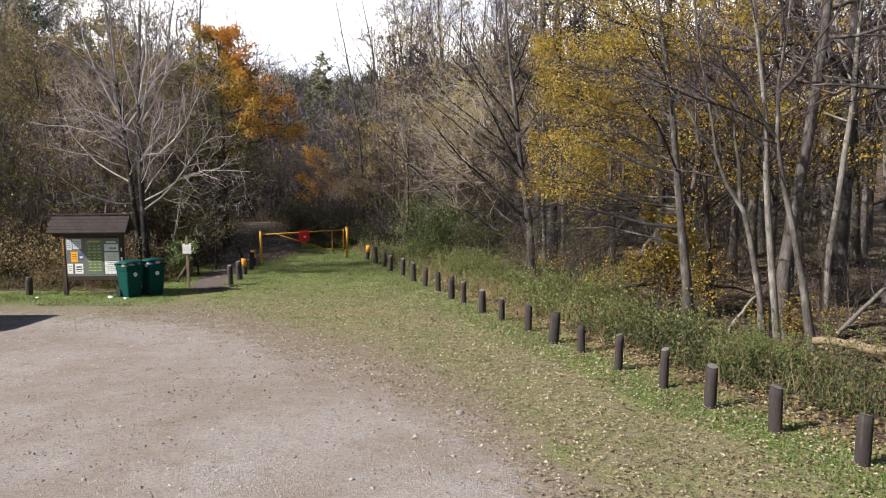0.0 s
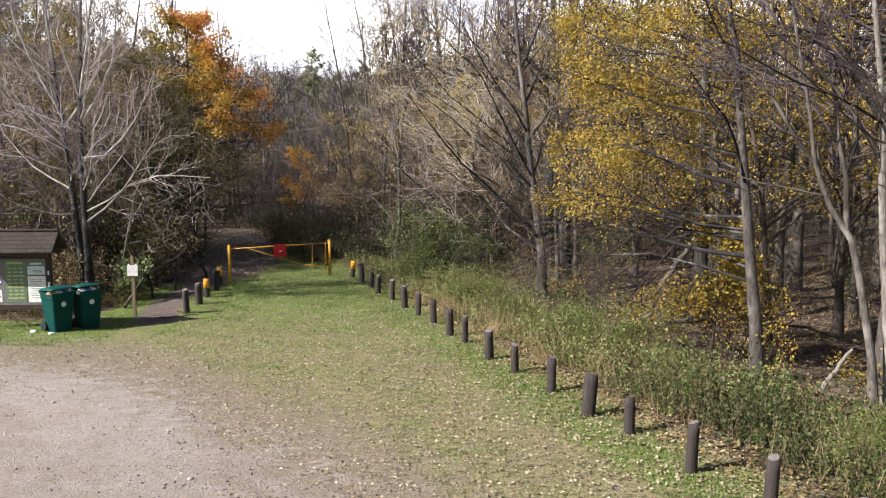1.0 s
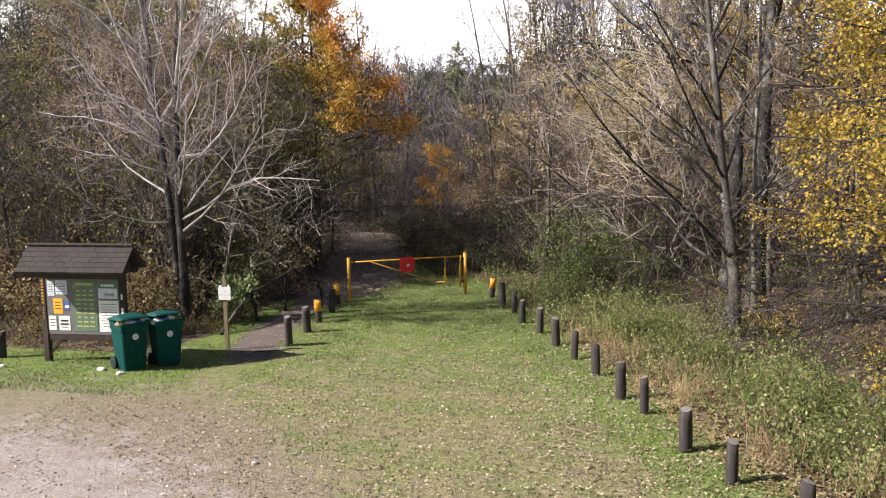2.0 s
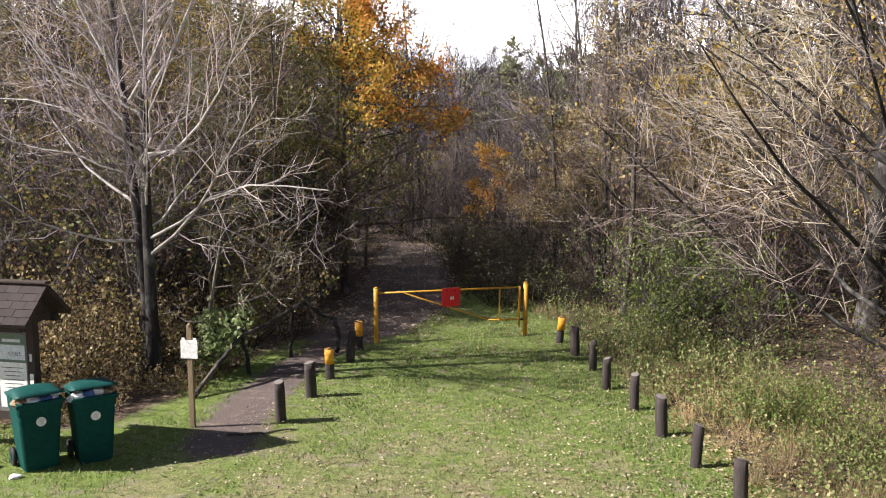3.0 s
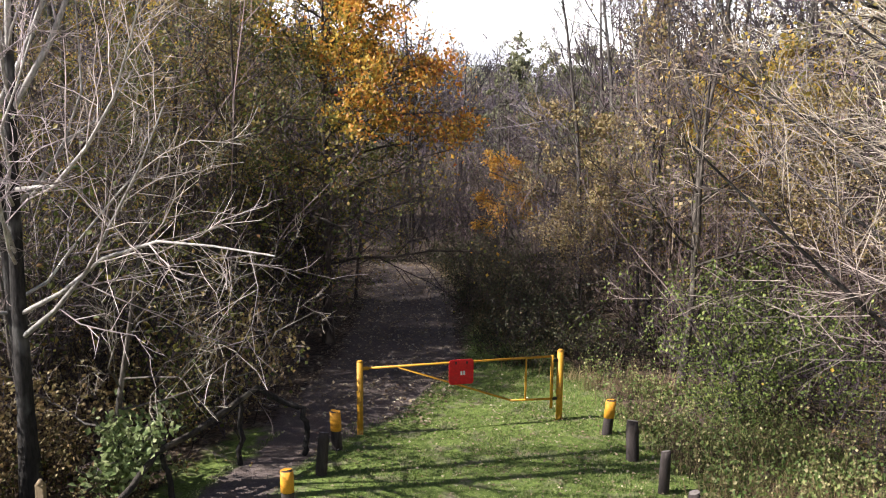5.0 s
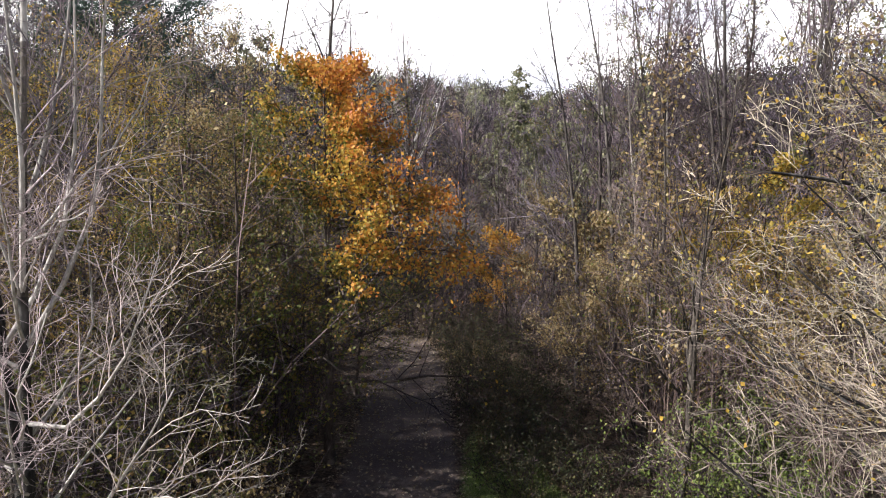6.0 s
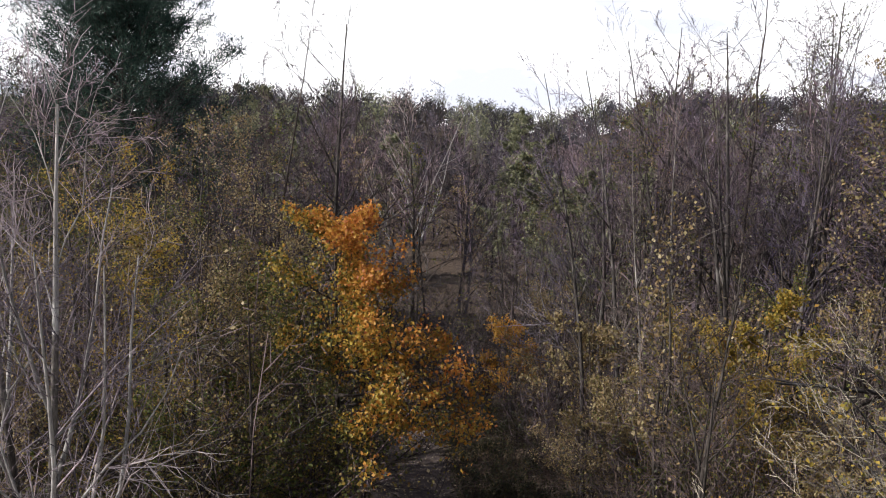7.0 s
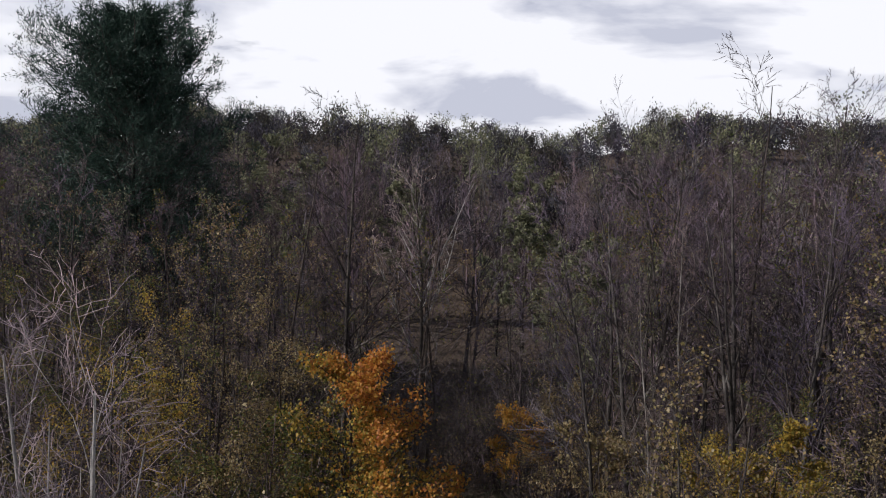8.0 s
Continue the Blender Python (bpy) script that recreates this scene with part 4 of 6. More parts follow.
for k, (x, y, H, mat, lab) in enumerate(((-13.3, 37.2, 9.8, LEAF_TAN, "tan"), (-15.7, 36.6, 10.2, LEAF_YELLOW, "yellow"), (-12.4, 35.4, 6.6, LEAF_OLIVE, "olive"), (-14.6, 38.8, 10.6, LEAF_YELLOW, "yellow"), (-14.6, 33.4, 8.8, LEAF_TAN, "tan"), (-16.6, 35.4, 10.0, LEAF_TAN, "tan"),
                                         (-17.5, 32.0, 9.0, LEAF_OLIVE, "olive"), (-17.8, 39.5, 11.0, LEAF_OLIVE, "olive"), (-13.2, 43.0, 9.5, LEAF_TAN, "tan"), (-12.2, 41.5, 7.0, LEAF_OLIVE, "olive"),
                                         (1.6, 38.8, 6.0, LEAF_TAN, "tan"), (-1.4, 42.4, 5.2, LEAF_OLIVE, "olive"), (0.6, 43.0, 6.4, LEAF_YELLOW, "yellow"), (-2.8, 44.6, 5.0, LEAF_TAN, "tan"), (3.0, 41.5, 8.0, LEAF_TAN, "tan"), (5.2, 36.5, 8.5, LEAF_YELLOW, "yellow"), (-4.6, 47.0, 4.5, LEAF_TAN, "tan"), (-6.0, 52.0, 6.5, LEAF_TAN, "tan"),
                                         (-19.5, 36.5, 9.5, LEAF_OLIVE, "olive"), (-21.0, 41.0, 11.0, LEAF_OLIVE, "olive"), (-16.2, 42.5, 10.5, LEAF_TAN, "tan"), (-18.5, 46.5, 12.0, LEAF_TAN, "tan"), (-24.0, 45.0, 11.0, LEAF_OLIVE, "olive"), (-14.2, 46.5, 9.0, LEAF_TAN, "tan"), (-11.6, 36.9, 8.6, LEAF_OLIVE, "olive"), (-13.4, 40.6, 9.6, LEAF_OLIVE, "olive"),
                                         (2.2, 47.5, 8.0, LEAF_OLIVE, "olive"), (5.6, 44.0, 9.0, LEAF_TAN, "tan"), (8.5, 40.5, 9.5, LEAF_OLIVE, "olive"), (8.2, 47.5, 11.0, LEAF_TAN, "tan"), (-1.6, 46.4, 6.8, LEAF_YELLOW, "yellow"), (-4.5, 56.0, 13.6, LEAF_OLIVE, "olive"), (-17.0, 54.0, 9.0, LEAF_OLIVE, "olive"))):
    coloured_tree(lab + "_leaved_tree", x, y, H, 650 + k, mat, "small woodland tree in thinning " + lab + " leaf", 10, BARK_GREY if k % 2 else BARK_BROWN, 0.056)
coloured_tree("grey_willow", -13.5, 92.0, 12.5, 67, LEAF_SAGE, "grey-green willow far along the trail", 14, size=0.22)
coloured_tree("grey_willow", -39.0, 97.0, 18.0, 70, LEAF_SAGE, "pale grey-green willow far off in the wood", 14, size=0.22)
coloured_tree("grey_willow", -17.0, 118.0, 16.2, 66, LEAF_SAGE, "grey-green willow beyond the trail", 14, size=0.24)
coloured_tree("grey_willow", -7.5, 72.0, 11.0, 68, LEAF_SAGE, "grey-green willow beyond the trail", 14, size=0.17)
coloured_tree("grey_willow", -28.5, 104.0, 14.0, 672, LEAF_SAGE, "pale grey-green willow far off in the wood", 14, size=0.24)
coloured_tree("grey_willow", -4.2, 64.0, 10.5, 69, LEAF_SAGE, "grey-green willow beyond the trail", 7, size=0.15)

# Slim birches and tall bare trees that stand above the canopy.
for name, x, y, H, r, seed, bk, tw, kw in (
        ("birch", -2.0, 48.4, 13.5, 0.075, 71, BARK_PALE, TWIG_TAN, dict(limbs=20, limb_ratio=0.2, limb_angle=38)),
        ("birch", -2.7, 48.2, 12.0, 0.065, 72, BARK_PALE, TWIG_TAN, dict(limbs=18, limb_ratio=0.2, limb_angle=38)),
        ("white_limbed_tree", -15.3, 65.0, 15.6, 0.15, 73, BARK_WHITE, TWIG_PALE, dict(limbs=18, limb_ratio=0.30, limb_angle=36, limb_rise=0.08, start=0.42, forks=3, trunk_crook=0.06)),
        ("tall_tree", -14.5, 50.0, 16.8, 0.16, 74, BARK_DARK, TWIG_BROWN, dict(limbs=18, limb_ratio=0.3, limb_angle=44, limb_rise=0.08)),
        ("tall_tree", 0.0, 50.3, 16.2, 0.16, 75, BARK_GREY, TWIG_GREY, dict(limbs=14, limb_ratio=0.34, limb_angle=44, limb_rise=0.08, forks=2)),
        ("tall_tree", 4.0, 54.6, 18.0, 0.15, 76, BARK_DARK, TWIG_GREY, dict(limbs=18, limb_ratio=0.3, limb_angle=36, limb_rise=0.1, forks=2)),
        ("tall_tree", -3.7, 52.6, 15.5, 0.13, 77, BARK_GREY, TWIG_TAN, dict(limbs=18, limb_ratio=0.28, limb_angle=40, limb_rise=0.08)),
        ("tall_tree", -4.8, 49.2, 14.8, 0.10, 751, BARK_GREY, TWIG_MAUVE, dict(limbs=18, limb_ratio=0.26, limb_angle=36, limb_rise=0.1)),
        ("tall_tree", -3.0, 55.5, 17.0, 0.12, 752, BARK_DARK, TWIG_GREY, dict(limbs=18, limb_ratio=0.28, limb_angle=36, limb_rise=0.1, forks=2)),
        ("tall_tree", 1.6, 47.2, 15.2, 0.11, 753, BARK_GREY, TWIG_MAUVE, dict(limbs=20, limb_ratio=0.28, limb_angle=38, limb_rise=0.09)),
        ("tall_tree", 2.6, 52.4, 16.8, 0.13, 754, BARK_DARK, TWIG_GREY, dict(limbs=18, limb_ratio=0.30, limb_angle=40, limb_rise=0.1, forks=2)),
        ("tall_tree", -1.0, 57.5, 17.4, 0.13, 755, BARK_GREY, TWIG_MAUVE, dict(limbs=20, limb_ratio=0.28, limb_angle=36, limb_rise=0.1)),
        ("tall_tree", 5.6, 48.6, 16.2, 0.13, 756, BARK_DARK, TWIG_MAUVE, dict(limbs=20, limb_ratio=0.30, limb_angle=38, limb_rise=0.1, forks=2)),
        ("tall_tree", 7.4, 53.4, 17.6, 0.14, 757, BARK_GREY, TWIG_GREY, dict(limbs=20, limb_ratio=0.28, limb_angle=36, limb_rise=0.1)),
        ("tall_tree", 14.9, 32.2, 17.0, 0.36, 78, BARK_DARK, TWIG_GREY, dict(limbs=16, limb_ratio=0.34, start=0.35)),
        ("tall_tree", 13.7, 32.8, 16.0, 0.27, 79, BARK_DARK, TWIG_GREY, dict(limbs=16, limb_ratio=0.34, start=0.35))):
    rng, lv = tree_levels(seed, H, r, branches=7, twigs=8, tn=2, **kw)
    tr, cr = tree_meshes(name, lv, bk, tw, split=True)
    if name == "white_limbed_tree":
        tr[0] = mesh_np("white_limbed_trunk", *tubes(*lv[0], 9), [BARK_DARK], smooth=True)
    plant(name, on_ground(x, y), tr, cr, {"birch": "slim pale birch with fine pinkish twigs", "white_limbed_tree": "bare tree with white upper limbs", "tall_tree": "tall bare tree standing above the canopy"}[name])
    HEROES.append((x, y))


# Stout dark trunks that stand close together inside the wood.
rng, lv = tree_levels(90, 15.0, 0.23, start=0.38, limbs=12, limb_ratio=0.3, limb_angle=52, branches=6, twigs=6, tn=2, trunk_crook=0.02)
tr, cr = tree_meshes("dark_tree", lv, BARK_DARK, TWIG_BROWN)
first = None
for x, y, s in ((11.6, 31.6, 1.0), (10.4, 30.0, 0.75), (9.6, 33.5, 0.85), (12.6, 29.4, 0.7), (16.6, 33.6, 0.9), (17.8, 31.5, 0.7), (8.9, 30.8, 0.6), (13.2, 35.8, 1.05), (11.0, 26.4, 0.55)):
    m = on_ground(x, y, x * 1.7, s)
    if first is None:
        first = plant("dark_tree", m, tr, cr, "stout dark-barked bare tree inside the wood", group="dark trees inside the wood")
    else:
        copy_thing(first, m).matrix_world = m
    HEROES.append((x, y))


# Dark pine that towers over the wood.
def pine(x, y, H, reach, seed):
    rng = np.random.default_rng(seed)
    P0 = np.array([[(0.1 * math.sin(k), 0.1 * math.cos(k * 1.7), H * k / 10) for k in range(11)]], float)
    R0 = 0.36 * (1 - 0.95 * np.linspace(0, 1, 11))[None]
    m = 230
    s = np.sort(rng.uniform(0.14, 0.985, m))
    ang = np.arange(m) * 2.4 + rng.normal(0, 0.25, m)
    base = np.stack([0 * s, 0 * s, s * H], 1)
    out = np.interp(s, [0.1, 0.35, 0.6, 0.75, 0.87, 0.96, 1.0], [0.9, 1.0, 0.92, 0.78, 0.54, 0.26, 0.06]) * reach * rng.uniform(0.6, 1.15, m)
    d = unit(np.stack([np.cos(ang), np.sin(ang), np.interp(s, [0, 0.5, 1], [0.12, 0.45, 1.0])], 1))
    P1 = shoot(rng, base, d, out, 7, 0.05, 0.045)
    R1 = np.linspace(0.05, 0.015, 7)[None] * np.ones((m, 1))
    P2, R2 = kids(rng, P1, R1, 13, 0.15, 1.0, 50, 0.34, 4, 0.08, 0.03, 0.5, 0.5, 0.7, 0.012)
    v, f = join([tubes(P0, R0, 9), tubes(P1, R1, 4), tubes(P2, R2, 3)])
    wood = mesh_np("pine_trunk", v, f, [BARK_DARK], smooth=True)
    pts = along(rng, P2, 70, 0.0, 0.20)
    n = len(pts)
    way = np.repeat(unit(P2[:, -1] - P2[:, 0]), 70, axis=0)
    d = unit(way * 0.9 + rng.normal(0, 0.6, (n, 3)) + np.array([0, 0, 0.3]))
    u = unit(np.cross(d, rng.normal(size=(n, 3))))
    L = rng.uniform(0.16, 0.36, n)[:, None]
    V = np.stack([pts - u * L * 0.10, pts + u * L * 0.10, pts + d * L], 1).reshape(-1, 3)
    needles = mesh_np("pine_needles", V, np.arange(3 * n).reshape(n, 3), [NEEDLE])
    ob = thing("pine", on_ground(x, y), "tall dark blue-green pine above the bare wood", "tree")
    part("trunk", wood, None, ob)
    part("crown", needles, None, ob, "dark needle sprays")
    HEROES.append((x, y))


pine(-36.4, 69.5, 24.0, 9.6, 81)

# Bare trees of the wood: twelve shapes, copied.
KINDS = []
for k in range(12):
    H = (9.5, 10.5, 12.0, 13.5, 11.0, 9.0, 14.0, 12.5, 10.0, 13.0, 8.5, 11.5)[k]
    rng, lv = tree_levels(100 + k, H, 0.0095 * H, start=0.22 if k % 3 else 0.1, limbs=16, limb_ratio=0.30 + 0.02 * (k % 4), limb_angle=(66 + 3 * (k % 5), 32), limb_rise=0.04 + 0.01 * (k % 4),
                          branches=7, twigs=8, crook=0.11, trunk_crook=0.05, twig_r=0.0075, forks=2 if k % 4 == 1 else 1, bn=3, tn=2)
    tr, cr = tree_meshes("wood_tree", lv, (BARK_GREY, BARK_DARK, BARK_BROWN, BARK_GREY)[k % 4], (TWIG_GREY, TWIG_BROWN, TWIG_TAN, TWIG_GREY, TWIG_TAN)[k % 5])
    fol = []
    if k in (2, 5, 8, 11):
        v, f = leaf_quads(rng, along(rng, lv[3][0], 1, 0.2, 0.1), 0.09, 0.4)
        fol = [(mesh_np("wood_leaves", v, f, [(LEAF_OLIVE, LEAF_TAN, LEAF_TAN, LEAF_OLIVE)[k // 3]]), "thin autumn leaves")]
    KINDS.append((H, tr, cr, fol))


for k in range(6):
    H = (12.5, 14.0, 11.5, 13.2, 12.0, 14.5)[k]
    rng, lv = tree_levels(140 + k, H, 0.0068 * H, start=0.25, limbs=14, limb_ratio=0.32, limb_angle=(64, 32), limb_rise=0.05, branches=5, twigs=7, crook=0.11, trunk_crook=0.05, twig_r=0.009, bn=3, tn=2)
    fuzz = kids(rng, *lv[3], 1, 0.2, 1.0, 36, 0.7, 2, 0.12, 0.04, 0.8, 0.6, 0.0, 0.009)
    lv[3] = (np.concatenate([lv[3][0], fuzz[0]]), np.concatenate([lv[3][1], fuzz[1]]))
    tr, cr = tree_meshes("wood_tree", lv, (BARK_GREY, BARK_DARK, BARK_BROWN)[k % 3], (TWIG_MAUVE, TWIG_BROWN, TWIG_TAN, TWIG_MAUVE)[k % 4])
    fol = []
    if k in (1, 2, 4):
        v, f = leaf_quads(rng, along(rng, lv[3][0], 1, 0.3, 0.1), 0.10, 0.3)
        fol = [(mesh_np("wood_leaves", v, f, [{1: LEAF_SAGE, 2: LEAF_TAN, 4: LEAF_OLIVE}[k]]), "thin autumn leaves")]
    KINDS.append((H, tr, cr, fol))


# Trunks of the open wood behind the posts: tall bare stems with the crown high up.
for k in range(6):
    H = (13.0, 14.5, 12.0, 15.0, 13.5, 11.0)[k]
    rng, lv = tree_levels(170 + k, H, (0.011, 0.015, 0.008, 0.017, 0.010, 0.007)[k] * H, start=0.36, limbs=13, limb_ratio=0.28, limb_angle=(78, 36), limb_rise=0.05, branches=6, twigs=6, crook=0.13, trunk_crook=(0.03, 0.025, 0.07, 0.02, 0.05, 0.09)[k], twig_r=0.006, forks=2 if k in (2, 4) else 1, bn=3, tn=2)
    tr, cr = tree_meshes("wood_tree", lv, (BARK_GREY, BARK_BLACK, BARK_PALE, BARK_BLACK, BARK_MID, BARK_MID)[k], (TWIG_GREY, TWIG_BROWN, TWIG_TAN, TWIG_BROWN, TWIG_GREY, TWIG_TAN)[k])
    KINDS.append((H, tr, cr, []))


def wood_here(x, y):
    """Where trees may stand."""
    if x > edge_right(y) + (4.7 if y < 37 else 2.2) and y > 6:
        return True
    left = trail_mid(y) - 2.3 if y > 36 else (-9.6 if y > 30 else -99)
    if y > 30.5 and x < left - 0.4:
        return True
    # Unseen trees left of the view, added to shade the thicket.
    if x < -14.5 and y > 34.8 + 0.48 * (x + 7.8):
        return True
    return y > 57


def height_cap(x, y):
    """Lower growth along the line of the trail, where the sky shows."""
    a, d = math.degrees(math.atan2(x, y)), math.hypot(x, y)
    cap = 99
    if -11.4 < a < -5.6:
        cap = 4.9 + 0.082 * d - float(gz(x, y))
    e, g = math.degrees(math.atan2(x + 2.4, y - 19)), math.hypot(x + 2.4, y - 19)
    if -13 < e < -3.5 and y > 30:
        cap = min(cap, 4.6 + 0.10 * g - float(gz(x, y)))
    # the pine stands clear above the trees before it
    b, h = math.degrees(math.atan2(x + 3.3, y - 20)), math.hypot(x + 3.3, y - 20)
    if -38 < b < -27 and 30 < h < 66:
        cap = min(cap, 14.6 - 0.045 * h - float(gz(x, y)))
    return cap


rng_w = random.Random(7)
placed, firsts = [], {}
for row in range(0, 21):
    for col in range(-20, 26):
        y = 8 + row * 3.0 + rng_w.uniform(-1.1, 1.1)
        x = -2 + col * 2.75 + rng_w.uniform(-1.1, 1.1) + (row % 2) * 1.3
        pick, turn, size, skip = rng_w.randrange(12), rng_w.uniform(0, 6.28), rng_w.uniform(0.85, 1.15), rng_w.random()
        if y > 47:
            pick = 12 + pick % 6
        if y < 38 and x > 0:
            pick = 18 + pick % 6
        if not wood_here(x, y) or near_hero(x, y, 1.5) or y > 68 or skip < 0.12 or (2 < x < 6.5 and 16 < y < 25) or math.hypot(x + 11, y - 39) < 3.0:
            continue
        # The left limit reaches past the view, out to the added shade trees.
        if x > 0.56 * y + 3.0 or x < -9 - 1.15 * (y - 17):
            continue
        if y < 41 and x < -8:
            size *= 0.86
        if x > 0 and y > 22:
            size *= 1.08
        if x > edge_right(y) and y > 42:
            size *= 1.14
        cap = height_cap(x, y)
        if -14 < x < -8 and y < 39:
            cap = min(cap, 6.0)
        H = KINDS[pick][0] * size
        if H > cap:
            size *= max(cap, 2.5) / H
        m = on_ground(x, y, turn, size)
        if pick not in firsts:
            H, tr, cr, fol = KINDS[pick]
            firsts[pick] = plant("wood_tree", m, tr, cr, ("bare grey woodland tree with fine twigs", "bare dark-barked woodland tree", "bare brown woodland tree", "bare rough-barked woodland tree")[pick % 4] + (" and thin leaves" if fol else ""), group=WOOD_GROUP, foliage=fol)
        else:
            ob = copy_thing(firsts[pick], m)
            ob.matrix_world = m
        placed.append((x, y))


# ================= thickets, far woods and hill =================
def scatter_join(protos, places, mats, sink=0.0):
    """Joins many turned and scaled copies of small meshes: protos are lists of (verts, faces, material)."""
    vs, fs, ms, off = [], [], [], 0
    for pick, x, y, turn, s, sz in places:
        c, n = math.cos(turn), math.sin(turn)
        z0 = float(gz(x, y))
        for v, f, mi in protos[pick]:
            w = np.empty_like(v)
            w[:, 0] = (v[:, 0] * c - v[:, 1] * n) * s + x
            w[:, 1] = (v[:, 0] * n + v[:, 1] * c) * s + y
            w[:, 2] = v[:, 2] * sz + z0 - sink
            vs.append(w)
            fs.append(f + off)
            ms.append(np.full(len(f), mi))
            off += len(v)
    return np.concatenate(vs), np.concatenate(fs), mats, np.concatenate(ms)


def stuff(name, data, label, category):
    v, f, mats, mi = data
    return tagged(new(name, mesh_np(name, v, f, mats, mi)), label, category, kind="stuff")


def thicket_proto(seed, H, stems, twigs, leaves, leaf_size, spread=0.5, stem_r=0.012, rise=0.05, crook=0.12):
    """Stems from one root with twigs and leaves."""
    rng = np.random.default_rng(seed)
    base = np.stack([rng.normal(0, 0.16, stems), rng.normal(0, 0.16, stems), np.full(stems, -0.1)], 1)
    d = unit(np.stack([rng.normal(0, spread, stems), rng.normal(0, spread, stems), np.ones(stems)], 1))
    P0 = shoot(rng, base, d, H * rng.uniform(0.6, 1.15, stems), 5, crook, rise)
    R0 = stem_r * np.linspace(1, 0.35, 5)[None] * rng.uniform(0.7, 1.3, (stems, 1))
    P1, R1 = kids(rng, P0, R0, twigs, 0.2, 1.0, 42, 0.42, 3, 0.14, 0.03, 0.6, 0.5, 0.0, 0.004)
    P2, R2 = kids(rng, P1, R1, 5, 0.15, 1.0, 40, 0.55, 2, 0.16, 0.0, 0.7, 0.6, 0.0, 0.005)
    out = [(*join([tubes(P0, R0, 3), spikes(P1, R1), spikes(P2, R2)]), 0)]
    if leaves:
        pts = along(rng, P2, 4, 0.1, 0.07)
        v, f = leaf_quads(rng, pts[rng.random(len(pts)) < leaves / 4], leaf_size, 0.3)
        out.append((v, tris(f), 1))
    return out


rs = random.Random(11)


def places(n, area, test, kinds, s_lo, s_hi):
    out, tries = [], 0
    while len(out) < n and tries < n * 40:
        tries += 1
        x, y = rs.uniform(area[0], area[1]), rs.uniform(area[2], area[3])
        if test(x, y):
            s = rs.uniform(s_lo, s_hi)
            out.append((rs.randrange(kinds), x, y, rs.uniform(0, 6.28), s, s * rs.uniform(0.85, 1.2)))
    return out


def left_bank(x, y):
    edge = -9.4 if y < 34 else float(trail_mid(y)) - 1.9
    return x < edge and (y > 30.2 or (y > 26.6 and x < -10.0) ) and not (abs(x + 10.5) < 0.5 and abs(y - 29.2) < 0.5)


def right_bank(x, y):
    return x > edge_right(y) + 1.3


def bushes(name, protos, spots, mats, label, group):
    """Bushes as things of their own: one of each shape, then copies."""
    first = {}
    for pick, x, y, turn, s, sz in spots:
        m = Matrix.LocRotScale((x, y, float(gz(x, y))), Euler((0, 0, turn)), (s, s, sz))
        if pick in first:
            ob = copy_thing(first[pick], m)
            ob.matrix_world = m
            continue
        ob = first[pick] = thing(name, m, label, "bush", group)
        for (v, f, mi), nm in zip(protos[pick], ("stem", "foliage")):
            part(nm, mesh_np(name + "_" + nm, v, f, [mats[mi]]), None, ob)


WEED_STEM = twig_mat("weed_stem", (0.07, 0.065, 0.03), (0.22, 0.18, 0.10))

# Twiggy scrub of both sides, with a few last leaves.
scrub = [thicket_proto(200 + k, (3.6, 4.6, 3.0, 5.4)[k], 8, 7, 0.5, 0.055, 0.28, 0.013) for k in range(4)]
stuff("scrub", scatter_join(scrub, places(90, (-22, -8, 30, 50), lambda x, y: left_bank(x + (2.2 if y < 36 else 0.9), y), 4, 0.8, 1.2), [TWIG_BROWN, LEAF_OLIVE]), "dense grey scrub with a few olive leaves", "scrub")
# Right-hand scrub takes darker leaves: the wood's inner shade is in their colour.
stuff("scrub", scatter_join(scrub, places(62, (-6, 18, 36, 52), lambda x, y: x > edge_right(y) + 3.2, 4, 0.75, 1.2) + places(46, (2, 18, 16, 36), lambda x, y: x > edge_right(y) + 3.6, 4, 0.22, 0.48), [TWIG_BROWN, LEAF_HILL]), "dense brown scrub, leaves darkened for shade under the trees", "scrub")
tall = [thicket_proto(210 + k, (4.6, 5.8, 6.6)[k], 7, 7, 2.2, 0.065, 0.26, 0.016) for k in range(3)]
bushes("tall_bush", tall, places(16, (-19, -11.5, 36, 44), lambda x, y: math.hypot(x + 10.7, y - 39.3) > 2.5, 3, 1.0, 1.4), [TWIG_TAN, LEAF_TAN], "tall twiggy bush with tan autumn leaves", "tall bushes of the wood")
bushes("tall_bush", tall, places(20, (-4, 8, 37.5, 48), lambda x, y: edge_right(y) + 3.8 < x < edge_right(y) + 9.5, 3, 0.9, 1.25), [TWIG_TAN, LEAF_OLIVE], "tall twiggy bush with olive autumn leaves", "tall bushes of the wood")
bushes("tall_bush", tall, places(18, (-14.5, -9.8, 35.0, 46), lambda x, y: left_bank(x + 0.7, y) and math.hypot(x + 10.35, y - 39.6) > 1.2, 3, 0.75, 1.05), [TWIG_GREY, LEAF_OLIVE], "tall twiggy bush with thin olive leaves beside the trail", "tall bushes beside the trail")
# Leafy brush along the edges.
brush_tan = [thicket_proto(220 + k, (1.5, 1.9, 1.2)[k], 8, 5, 2.6, 0.06, 0.5, 0.007) for k in range(3)]
bushes("brown_bush", brush_tan, places(95, (-20, -8.6, 26.3, 35), left_bank, 3, 0.8, 1.4), [TWIG_BROWN, LEAF_TAN], "brown-leaved bush along the wood edge", "brown bushes along the wood edge")
brush_olive = [thicket_proto(230 + k, (2.2, 2.9, 3.6)[k], 8, 6, 2.8, 0.06, 0.4, 0.009) for k in range(3)]
